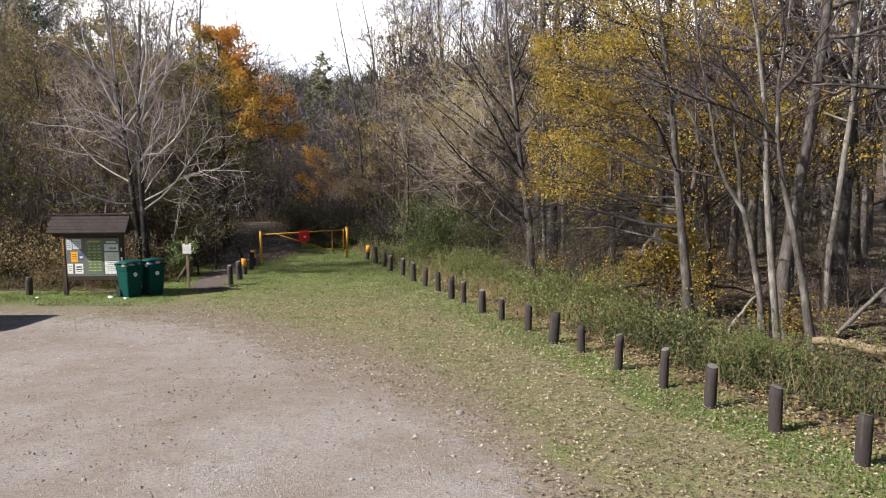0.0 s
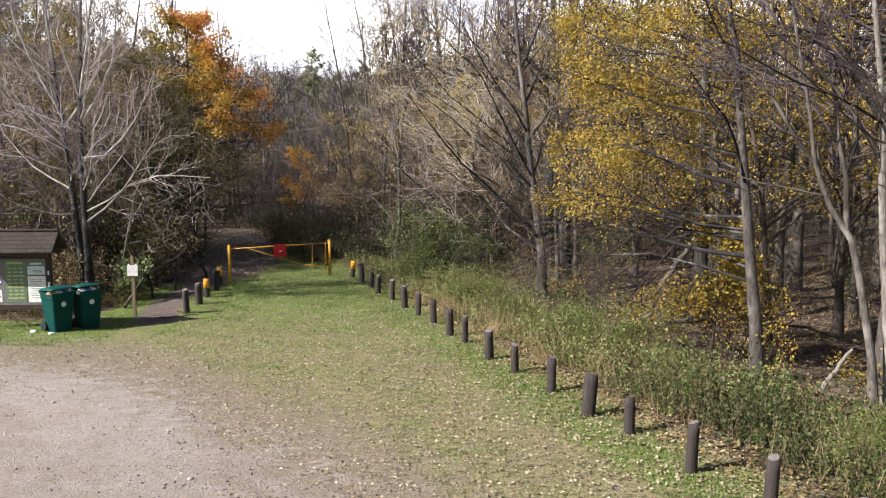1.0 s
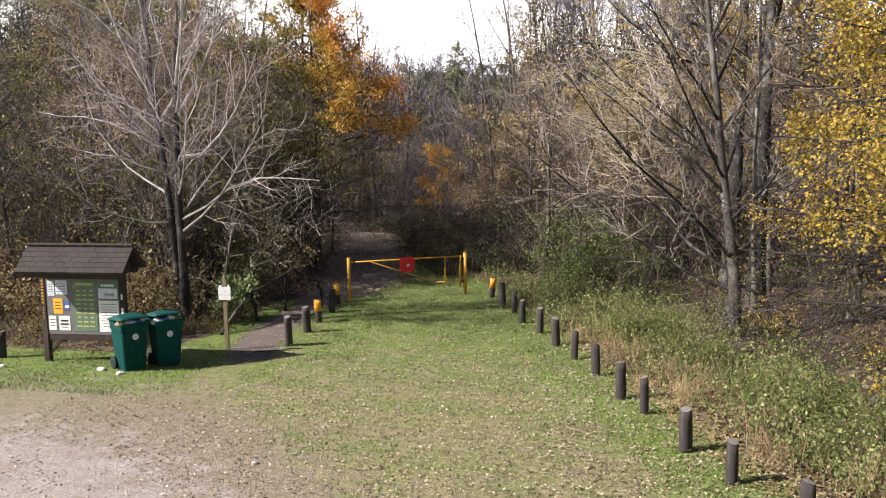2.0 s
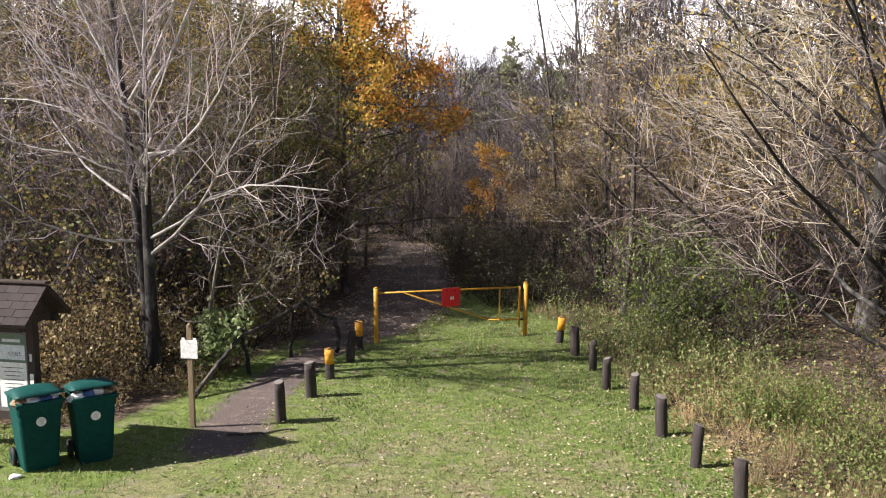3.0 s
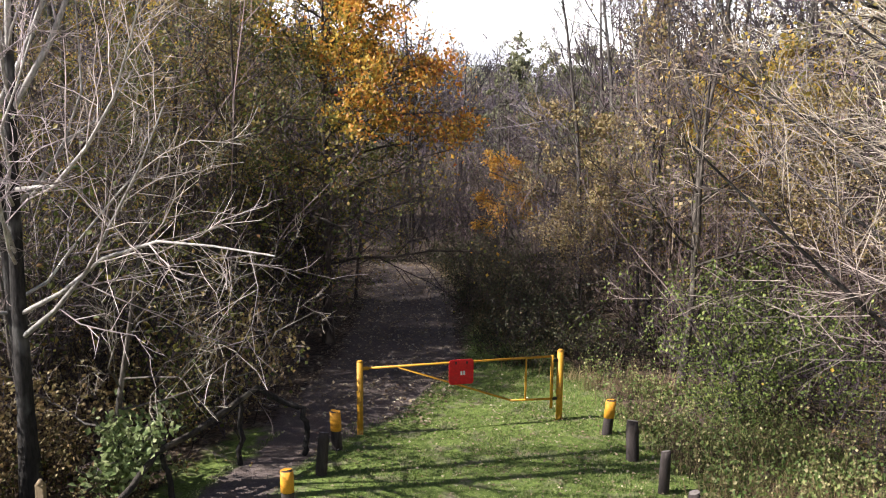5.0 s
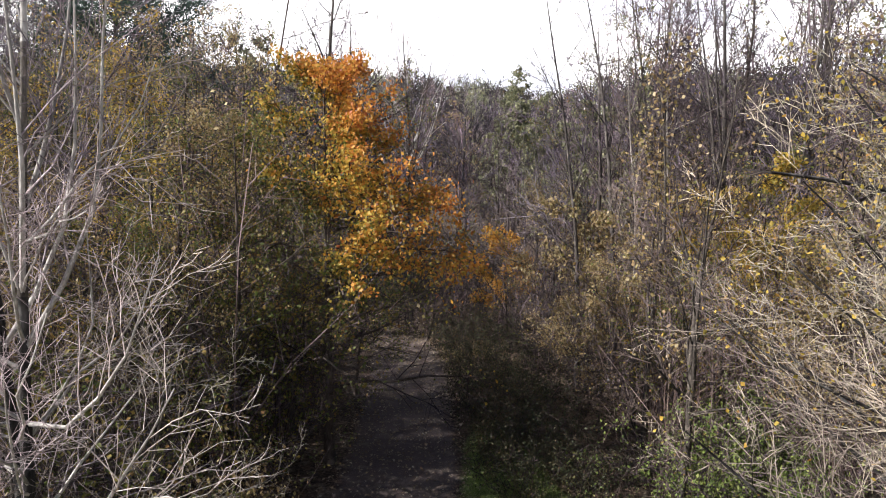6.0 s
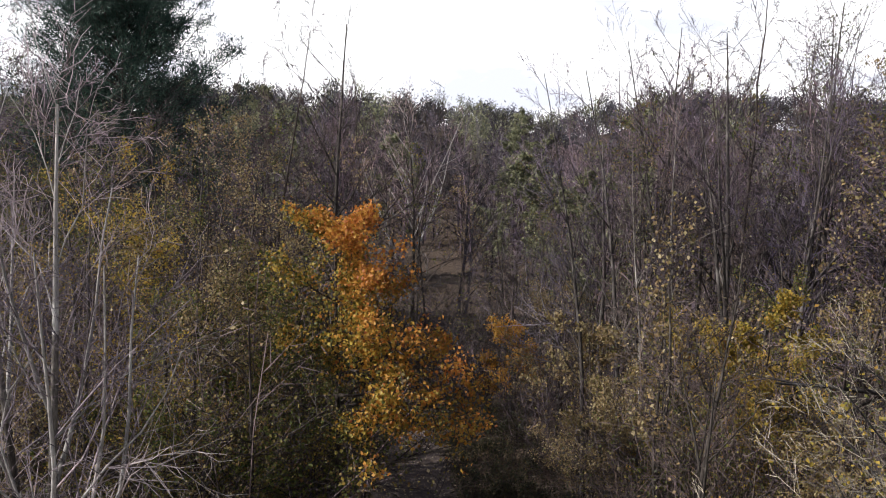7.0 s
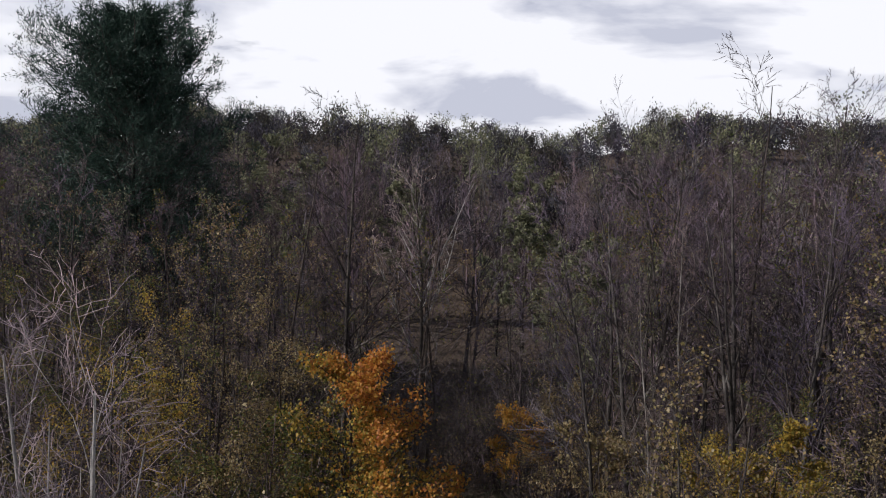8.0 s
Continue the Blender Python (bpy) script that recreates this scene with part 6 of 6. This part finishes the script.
    sheet(0.60, 0.93, 0.46, 0.62, WHITE_SHEET, "large white printed sheet", [(0, 0.24 - 0.055 * a, 0.36 - 0.05 * (a % 3), 0.008, INK) for a in range(9)])
    for a in range(8):
        part("post_letter_bar", box((0.05, 0.006, 0.038), (-hw, -0.0655, 1.62 - 0.062 * a)), YELLOW_PAINT, k, "faded yellow vertical lettering")
    for a in range(5):
        part("post_letter_bar", box((0.03, 0.006, 0.02), (-hw, -0.0655, 1.08 - 0.05 * a)), YELLOW_PAINT, k)
    part("post_notice", box((0.06, 0.006, 0.24), (hw + 0.0, -0.0655, 0.98)), WHITE_SHEET, k, "narrow white notice on the post")
    part("post_notice", box((0.04, 0.006, 0.10), (hw + 0.0, -0.0655, 1.32)), PALE_SHEET, k)
    # shingle courses, front and back
    made = {}
    for s in (-1, 1):
        for row in range(5):
            cols = 11
            for c in range(cols + 1):
                w = 2 * half_w / cols
                cx = -half_w + c * w + (row % 2) * w / 2 - w / 4
                lo, hi = max(cx - w / 2, -half_w - 0.01), min(cx + w / 2, half_w + 0.01)
                if hi - lo < 0.05:
                    continue
                key = round(hi - lo, 3)
                if key not in made:
                    bm = box((hi - lo - 0.006, 0.155, 0.016), (0, 0, 0))
                    me = bpy.data.meshes.new("shingle")
                    bm.to_mesh(me)
                    bm.free()
                    me.materials.append(SHINGLE)
                    made[key] = me
                d = slope - 0.06 - row * slope / 5.2
                ob = new("shingle", made[key])
                ob.parent = k
                ob.matrix_basis = Matrix.LocRotScale(((lo + hi) / 2, s * d * math.cos(ang), 2.275 - d * math.sin(ang) + 0.030 + 0.002 * (c % 2)), Euler((ang * -s + s * 0.06, 0, 0)), None)


kiosk()


# ================= wheeled bins =================
def wheeled_bin(x, y, turn, open_lid, seed, label):
    b = thing("wheeled_bin", pose(x, y, float(gz(x, y)), 0, 0, turn), label, "bin", "wheeled bins by the notice board")
    bm = bmesh.new()
    H = 0.98
    levels = [(0.02, 0.42, 0.44), (0.10, 0.44, 0.46), (0.55, 0.50, 0.54), (0.80, 0.53, 0.58), (0.82, 0.56, 0.61), (H, 0.565, 0.62)]
    rings = []
    for z, w, d in levels:
        ring, c = [], 0.05
        for sx, sy, a0 in ((1, 1, 0), (-1, 1, 90), (-1, -1, 180), (1, -1, 270)):
            for q in range(4):
                t = radians(a0 + 30 * q)
                ring.append(bm.verts.new((sx * (w / 2 - c) + c * math.cos(t), sy * (d / 2 - c) + c * math.sin(t), z)))
        rings.append(ring)
    n = len(rings[0])
    for k in range(len(rings) - 1):
        for a in range(n):
            bm.faces.new((rings[k][a], rings[k][(a + 1) % n], rings[k + 1][(a + 1) % n], rings[k + 1][a]))
    bm.faces.new(rings[0][::-1])
    inner = []
    for dz in (0.0, -0.28):
        ring = []
        for v in rings[-1]:
            ring.append(bm.verts.new((v.co.x * 0.93, v.co.y * 0.94, H + dz)))
        inner.append(ring)
    for lo, hi in ((rings[-1], inner[0]), (inner[0], inner[1])):
        for a in range(n):
            bm.faces.new((lo[a], lo[(a + 1) % n], hi[(a + 1) % n], hi[a]))
    bm.faces.new(inner[1])
    part("body", bm, BIN_TEAL, b)
    part("rim", box((0.60, 0.05, 0.06), (0, -0.325, H - 0.03), 0.015), BIN_TEAL, b)
    part("handle", rod((-0.22, 0.38, H - 0.02), (0.22, 0.38, H - 0.02), 0.018), BIN_TEAL, b)
    for s in (-1, 1):
        part("handle_arm", box((0.04, 0.14, 0.05), (s * 0.22, 0.34, H - 0.03), 0.008), BIN_TEAL, b)
        wheel = part("wheel", rod((s * 0.235, 0.22, 0.125), (s * 0.285, 0.22, 0.125), 0.125, sides=20), BLACK_RUBBER, b)
        part("hub", rod((s * 0.287, 0.22, 0.125), (s * 0.293, 0.22, 0.125), 0.06, sides=14), BIN_TEAL, wheel)
    part("axle", rod((-0.26, 0.22, 0.125), (0.26, 0.22, 0.125), 0.012), BLACK_RUBBER, b)
    # domed lid, propped open by the rubbish
    bm = bmesh.new()
    nx_, ny_ = 8, 8
    grid = []
    for j in range(ny_ + 1):
        row = []
        for i in range(nx_ + 1):
            u, v = i / nx_ * 2 - 1, j / ny_
            dome = 0.06 * (1 - u * u) ** 0.5 * math.sin(math.pi * min(v * 1.1, 1)) if abs(u) < 1 else 0
            row.append(bm.verts.new((u * 0.30, -v * 0.66, dome + (-0.03 if v in (0, 1) or abs(u) == 1 else 0))))
        grid.append(row)
    for j in range(ny_):
        for i in range(nx_):
            bm.faces.new((grid[j][i], grid[j + 1][i], grid[j + 1][i + 1], grid[j][i + 1]))
    bmesh.ops.recalc_face_normals(bm, faces=bm.faces)
    bmesh.ops.solidify(bm, geom=bm.faces, thickness=0.012)
    bmesh.ops.rotate(bm, matrix=Matrix.Rotation(radians(-open_lid), 3, "X"), verts=bm.verts, cent=(0, 0, 0))
    bmesh.ops.translate(bm, vec=(0, 0.335, H + 0.035), verts=bm.verts)
    for f in bm.faces:
        f.smooth = True
    part("lid", bm, BIN_LID, b, "domed lid propped open")
    # emblem on the front
    bm = bmesh.new()
    made = bmesh.ops.create_circle(bm, cap_ends=True, segments=18, radius=0.062)
    bmesh.ops.rotate(bm, matrix=Matrix.Rotation(radians(88), 3, "X"), verts=made["verts"], cent=(0, 0, 0))
    bmesh.ops.translate(bm, vec=(0, -0.300, 0.70), verts=made["verts"])
    part("emblem", bm, PALE_SHEET, b, "round pale moulded emblem")
    # rubbish bags heaped under the lid
    rng = np.random.default_rng(seed)
    for q in range(4):
        bm = bmesh.new()
        made = bmesh.ops.create_icosphere(bm, subdivisions=2, radius=0.13)
        ph = rng.uniform(0, 6, 3)
        for v in bm.verts:
            v.co *= 1 + 0.22 * math.sin(9 * v.co.x * 7 + ph[0]) * math.sin(60 * v.co.y + ph[1]) + 0.1 * math.sin(80 * v.co.z + ph[2])
            v.co.z *= 0.6
        bmesh.ops.translate(bm, vec=(-0.20 + 0.13 * q, -0.20 + 0.1 * rng.random(), H - 0.02), verts=bm.verts)
        part("rubbish_bag", bm, (BAG_WHITE, BLUE_SHEET, BAG_WHITE, SIGN_WOOD)[(q + seed) % 4], b, "crumpled rubbish under the lid")


wheeled_bin(-9.26, 24.40, 52, 6, 3, "teal plastic wheeled bin with overfull rubbish under its lid")
wheeled_bin(-8.76, 24.88, 47, 9, 4, "dark teal plastic wheeled bin with its lid propped open")


# ================= small sign =================
def trail_sign():
    x, y = -8.22, 26.6
    s = thing("trail_sign", pose(x, y, float(gz(x, y)), 0, 0, 8), "blank white sign on a weathered wooden stake", "sign")
    part("stake", box((0.085, 0.06, 1.95), (0, 0, 0.66), 0.008), SIGN_WOOD, s)
    part("stake_point", rod((0, 0, 1.63), (0, 0, 1.68), 0.045, 0.015, 6), SIGN_WOOD, s)
    part("panel", box((0.27, 0.012, 0.29), (0, -0.04, 1.27), 0.002), WHITE_SHEET, s, "plain white panel")
    for a in (-1, 1):
        part("screw", rod((0, -0.05, 1.25 + a * 0.12), (0, -0.044, 1.25 + a * 0.12), 0.01, sides=8), CHROME, s)
        part("panel_tab", box((0.05, 0.010, 0.05), (a * 0.09, -0.038, 1.43), 0.002), WHITE_SHEET, s)


trail_sign()


# ================= fallen wood =================
def bent_line(name, points, r0, r1, mat, label, category, sides=7, side_twigs=0, seed=0, offset=True, kind=""):
    rng = np.random.default_rng(seed)
    pts = np.array(points, float)
    t = np.linspace(0, 1, len(pts))
    tt = np.linspace(0, 1, 4 * (len(pts) - 1) + 1)
    P = np.stack([np.interp(tt, t, pts[:, k]) for k in range(3)], 1) + rng.normal(0, r0 * 0.35, (len(tt), 3))
    R = np.linspace(r0, r1, len(tt))
    parts_ = [tubes(P[None], R[None], sides)]
    ob = thing(name, Matrix.Translation(P[0]), label, category)
    v, f = parts_[0]
    part("stem", mesh_np(name, v - P[0], f, [mat], smooth=True), None, ob)
    if side_twigs:
        P1, R1 = kids(rng, P[None], R[None], side_twigs, 0.2, 1.0, 50, 0.28, 5, 0.15, 0.02, 0.45, 0.3)
        P2, R2 = kids(rng, P1, R1, 4, 0.2, 1.0, 40, 0.5, 3, 0.15, 0.0, 0.6, 0.5)
        v, f = join([tubes(P1, R1, 4), tubes(P2, R2, 3)])
        part("side_growth", mesh_np(name + "_twigs", v - P[0], f, [TWIG_GREY], smooth=True), None, ob)
    return ob


def g0(x, y, h=0.0):
    return (x, y, float(gz(x, y)) + h)


bent_line("fallen_branch", [g0(-9.06, 28.1, 0.03), g0(-8.98, 28.9, 0.48), g0(-9.0, 29.8, 0.76), g0(-8.71, 31.0, 0.97), g0(-8.6, 31.9, 1.12)], 0.045, 0.045, BARK_DARK, "grey broken branch propped over the footpath", "branch", seed=1)
bent_line("fallen_branch", [g0(-8.6, 31.9, 1.14), g0(-8.28, 32.2, 0.84), g0(-7.95, 32.3, 0.70), g0(-7.86, 32.2, 0.32), g0(-7.85, 32.1, 0.0)], 0.045, 0.05, BARK_BLACK, "dark broken bough bent down to the ground", "branch", seed=2)
bent_line("prop_stake", [g0(-8.68, 31.5, -0.1), g0(-8.67, 31.5, 0.6), g0(-8.66, 31.5, 1.04)], 0.045, 0.035, BARK_BLACK, "dark stake under the broken branch", "stake", seed=3)
bent_line("prop_stake", [g0(-8.85, 29.9, -0.1), g0(-8.9, 29.85, 0.4), g0(-8.96, 29.8, 0.74)], 0.045, 0.035, BARK_BLACK, "dark stake under the broken branch", "stake", seed=4)
bent_line("split_log", [g0(6.95, 15.3, 0.30), g0(7.5, 14.85, 0.30), g0(8.2, 14.3, 0.28), g0(9.4, 13.6, 0.24)], 0.075, 0.11, LOG_WOOD, "pale split log lying in the weeds", "log", 9, seed=5)
bent_line("fallen_branch", [g0(7.6, 15.0, 0.15), g0(8.3, 13.9, 0.35), g0(9.2, 13.0, 0.3)], 0.07, 0.05, LOG_WOOD, "pale broken limb beside the log", "branch", seed=6)
bent_line("fallen_branch", [g0(6.0, 17.4, 0.05), g0(6.35, 17.6, 0.55), g0(6.75, 17.75, 1.0)], 0.045, 0.03, BARK_PALE, "pale broken limb leaning on a trunk", "branch", seed=7)
bent_line("fallen_bough", [g0(3.6, 22.0, 0.35), g0(5.0, 22.4, 0.55), g0(6.6, 22.2, 0.7), g0(8.0, 21.4, 0.6)], 0.06, 0.025, BARK_BROWN, "fallen bough tangled in the brush", "branch", side_twigs=12, seed=8)
bent_line("fallen_bough", [g0(4.2, 23.6, 0.2), g0(5.6, 24.0, 0.75), g0(7.2, 24.6, 0.95)], 0.07, 0.03, BARK_GREY, "fallen bough tangled in the brush", "branch", side_twigs=12, seed=9)
bent_line("fallen_bough", [g0(8.2, 17.0, 0.2), g0(9.3, 17.4, 1.0), g0(10.4, 17.4, 1.5), g0(11.6, 17.0, 1.8)], 0.05, 0.02, BARK_PALE, "pale fallen bough under the trees", "branch", side_twigs=8, seed=10)
bent_line("leaning_trunk", [g0(6.7, 30.4, 0.0), g0(7.6, 30.9, 1.1), g0(8.4, 31.3, 2.1)], 0.09, 0.075, BARK_MID, "grey broken trunk leaning in the wood", "trunk", 8, seed=12)
bent_line("fallen_stick", [g0(-7.5, 26.35, 0.02), g0(-7.1, 26.5, 0.03), g0(-6.6, 26.9, 0.02)], 0.022, 0.014, BARK_DARK, "dark stick lying on the grass", "stick", 6, seed=13)

# Broad light green bush that catches the sun behind the posts.
pr = thicket_proto(95, 2.3, 40, 9, 3.6, 0.058, 0.62, 0.012)
bush = thing("green_bush", on_ground(0.2, 40.3), "broad light green bush in the sun behind the posts", "bush")
part("stem", mesh_np("green_bush_stems", pr[0][0], pr[0][1], [TWIG_GREY]), None, bush)
part("foliage", mesh_np("green_bush_leaves", pr[1][0], pr[1][1], [LEAF_GREEN]), None, bush, "light green leaves")

# Green bush beside the sign.
rng = np.random.default_rng(90)
pr = thicket_proto(91, 1.35, 12, 7, 3.2, 0.10, 0.4, 0.009)
bush = thing("bush", on_ground(-9.62, 29.75), "leafy light green bush behind the sign", "bush")
part("stem", mesh_np("bush_stems", pr[0][0], pr[0][1], [TWIG_GREY]), None, bush)
part("foliage", mesh_np("bush_leaves", pr[1][0], pr[1][1], [LEAF_PALE]), None, bush, "pale green leaves")


# ================= litter, stones, grass =================
def litter_piece(x, y, s, seed, label="crumpled white paper litter on the grass"):
    rng = np.random.default_rng(seed)
    bm = bmesh.new()
    bmesh.ops.create_icosphere(bm, subdivisions=2, radius=s)
    ph = rng.uniform(0, 6, 3)
    for v in bm.verts:
        v.co *= 1 + 0.3 * math.sin(25 / s * 0.1 * v.co.x + ph[0]) * math.cos(21 / s * 0.1 * v.co.y + ph[1])
        v.co.z *= 0.4
    me = bpy.data.meshes.new("paper_litter")
    bm.to_mesh(me)
    bm.free()
    me.materials.append(BAG_WHITE)
    ob = new("paper_litter", me)
    ob.matrix_world = on_ground(x, y, sink=-s * 0.25)
    tagged(ob, label, "litter")


litter_piece(-9.75, 24.15, 0.09, 1)
litter_piece(-9.22, 23.92, 0.08, 2)
litter_piece(-11.9, 24.1, 0.07, 3)


def stone(x, y, s, seed, label):
    rng = np.random.default_rng(seed)
    bm = bmesh.new()
    bmesh.ops.create_icosphere(bm, subdivisions=2, radius=s)
    for v in bm.verts:
        v.co *= 1 + 0.18 * noise.noise(v.co * (2.2 / s) + Vector(rng.uniform(0, 9, 3)))
        v.co.z *= 0.65
    me = bpy.data.meshes.new("stone")
    bm.to_mesh(me)
    bm.free()
    me.materials.append(STONE)
    ob = new("stone", me)
    ob.matrix_world = on_ground(x, y, rng.uniform(0, 6), sink=-s * 0.2)
    tagged(ob, label, "stone", "loose stones")


for k, (x, y, s) in enumerate(((0.3, 11.3, 0.055), (-1.1, 10.9, 0.03), (-2.9, 13.9, 0.035), (-0.9, 8.6, 0.03), (-6.2, 17.5, 0.04), (-4.4, 11.0, 0.03), (-4.6, 19.4, 0.05), (-8.5, 18.3, 0.035), (-3.8, 8.6, 0.03), (0.2, 9.4, 0.028))):
    stone(x, y, s, 500 + k, "pale loose stone on the gravel")

rng = np.random.default_rng(600)
n = 16000
px, py = rng.uniform(-14, 2.5, n), rng.uniform(4.5, 22, n)
keep = ~in_lawn(px, py + 0.4)
px, py = px[keep], py[keep]
n = len(px)
size = rng.gamma(2.0, 0.0035, n) + 0.005
octa = np.array([(1, 0, 0), (0, 1, 0), (-1, 0, 0), (0, -1, 0), (0, 0, 0.6), (0, 0, -0.6)], float)
tri = np.array([(0, 1, 4), (1, 2, 4), (2, 3, 4), (3, 0, 4), (1, 0, 5), (2, 1, 5), (3, 2, 5), (0, 3, 5)])
ang = rng.uniform(0, 6.28, n)
ov = octa[None] * size[:, None, None] * rng.uniform(0.7, 1.3, (n, 6, 1))
V = np.stack([ov[..., 0] * np.cos(ang)[:, None] - ov[..., 1] * np.sin(ang)[:, None] + px[:, None], ov[..., 0] * np.sin(ang)[:, None] + ov[..., 1] * np.cos(ang)[:, None] + py[:, None], ov[..., 2] + (gz(px, py) + size * 0.2)[:, None]], -1)
pm = mesh_np("pebbles", V.reshape(-1, 3), (tri[None] + (np.arange(n) * 6)[:, None, None]).reshape(-1, 3), [twig_mat("pebble", (0.13, 0.115, 0.105), (0.36, 0.33, 0.315))])
tagged(new("pebbles", pm), "loose grey pebbles on the gravel", "pebbles", kind="stuff")


def ground_leaves(n, area, density, seed, mat, label, size=0.07):
    rng = np.random.default_rng(seed)
    x, y = rng.uniform(area[0], area[1], n), rng.uniform(area[2], area[3], n)
    keep = rng.random(n) < density(x, y)
    x, y = x[keep], y[keep]
    n = len(x)
    c = np.stack([x, y, gz(x, y) + 0.02 + rng.uniform(0, 0.025, n)], 1)
    d = unit(np.stack([rng.normal(size=n), rng.normal(size=n), rng.normal(0, 0.28, n)], 1))
    u = unit(np.cross(np.stack([rng.normal(0, 0.25, n), rng.normal(0, 0.25, n), np.ones(n)], 1), d))
    w = np.cross(d, u)
    L = (size * rng.uniform(0.5, 1.35, n))[:, None]
    V = np.stack([c - d * L * 0.5, c + u * L * 0.4 + w * L * 0.15, c + d * L * 0.5, c - u * L * 0.4 + w * L * 0.15], 1)
    me = mesh_np("fallen_leaves", V.reshape(-1, 3), np.arange(4 * n).reshape(n, 4), [mat])
    return tagged(new("fallen_leaves", me), label, "leaves", kind="stuff")


ground_leaves(150000, (-8, 6.5, 6, 38), lambda x, y: in_lawn(x, y) * np.clip(np.interp(y, [6, 20, 26, 31, 38], [0.8, 0.75, 0.45, 0.22, 0.15]) * np.interp(edge_right(y) - x, [-1, 1, 4, 8], [1, 1, 0.55, 0.3]), 0, 1), 610, LEAF_LITTER, "dry tan leaves strewn over the grass", 0.044)
ground_leaves(60000, (-9, 3.4, 3, 24), lambda x, y: (~in_lawn(x, y)) * np.where(in_lawn(x, y + 2.6), 0.55, np.where(in_lawn(x, y + 4.2), 0.16, 0.012)), 614, LEAF_LITTER, "scattered dry leaves along the edge of the gravel", 0.045)
ground_leaves(60000, (-1, 9, 8, 34), lambda x, y: ((x > edge_right(y) + 0.25) & (x < edge_right(y) + 1.9)) * 0.85, 613, LEAF_TAN, "tan leaves drifted behind the posts", 0.058)
ground_leaves(22000, (-18, -5, 34, 60), lambda x, y: (np.abs(x - trail_mid(y)) < 1.8) * 0.9, 611, LEAF_LITTER, "dry tan leaves lying on the trail", 0.075)
ground_leaves(16000, (-1, 16, 7, 40), lambda x, y: (x > edge_right(y) + 0.5) * 0.7, 612, LEAF_TAN, "brown leaf litter under the trees", 0.10)

rng = np.random.default_rng(620)
n = 620000
x, y = rng.uniform(-13.5, 6.2, n), rng.uniform(6.5, 41, n)
lush_here = np.interp(y, [8, 16, 22, 27, 32], [0.10, 0.11, 0.20, 0.48, 0.95]) + 0.7 * (np.abs(x - edge_right(y) + 0.1) < 0.7) + 0.5 * (x < -8.4)
patch = 0.5 + 0.5 * np.sin(x * 2.1 + 1.7 * np.sin(y * 1.3)) * np.sin(y * 1.7 + 1.3 * np.sin(x * 0.9))
keep = in_lawn(x, y) & (np.abs(x - trail_mid(y)) > 0.45) & (rng.random(n) < lush_here * (0.2 + 0.8 * patch))
x, y = x[keep], y[keep]
n = len(x)
h, a = rng.uniform(0.02, 0.045, n) + 0.03 * patch[keep] * rng.random(n), rng.uniform(0, 6.28, n)
base = np.stack([x, y, gz(x, y) - 0.005], 1)
side = np.stack([np.cos(a), np.sin(a), 0 * a], 1) * 0.009
top = base + np.stack([rng.normal(0, 0.025, n), rng.normal(0, 0.025, n), h], 1)
V = np.stack([base - side, base + side, top], 1).reshape(-1, 3)
tagged(new("grass", mesh_np("grass", V, np.arange(3 * n).reshape(n, 3), [GRASS])), "short green and straw-coloured mown grass", "grass", kind="stuff")


# ================= parked car beside the notice board, which casts the shadow on the gravel =================
def parked_car(x, y, turn):
    c = thing("parked_car", pose(x, y, float(gz(x, y)), 0, 0, turn), "dark grey parked car on the gravel", "car")
    bm = bmesh.new()
    prof = [(-2.2, 0.30), (-2.28, 0.75), (-2.15, 1.0), (-1.85, 1.62), (0.35, 1.72), (1.15, 1.10), (2.1, 0.95), (2.28, 0.62), (2.22, 0.30)]
    rows = [[bm.verts.new((px_, s * (0.9 if pz < 1.05 else 0.74), pz)) for px_, pz in prof] for s in (-1, 1)]
    bm.faces.new(rows[0])
    bm.faces.new(rows[1][::-1])
    for k in range(len(prof)):
        j = (k + 1) % len(prof)
        bm.faces.new((rows[0][k], rows[1][k], rows[1][j], rows[0][j]))
    bmesh.ops.recalc_face_normals(bm, faces=bm.faces)
    bmesh.ops.bevel(bm, geom=list(bm.edges), offset=0.06, segments=2, affect="EDGES")
    part("body", bm, CAR_PAINT, c)
    for s in (-1, 1):
        part("side_window", box((1.9, 0.02, 0.40), (-0.6, s * 0.825, 1.34), 0.004, Matrix.Rotation(radians(s * 15), 3, "X")), CAR_GLASS, c)
        for wx in (-1.35, 1.35):
            tyre = part("wheel", rod((wx, s * 0.72, 0.33), (wx, s * 0.93, 0.33), 0.33, sides=24), BLACK_RUBBER, c)
            part("rim", rod((wx, s * 0.931, 0.33), (wx, s * 0.94, 0.33), 0.2, sides=18), CHROME, tyre)
    part("windscreen", box((0.9, 1.3, 0.02), (0.78, 0, 1.43), 0.004, Matrix.Rotation(radians(37.5), 3, "Y")), CAR_GLASS, c)


parked_car(-12.5, 17.95, -90)
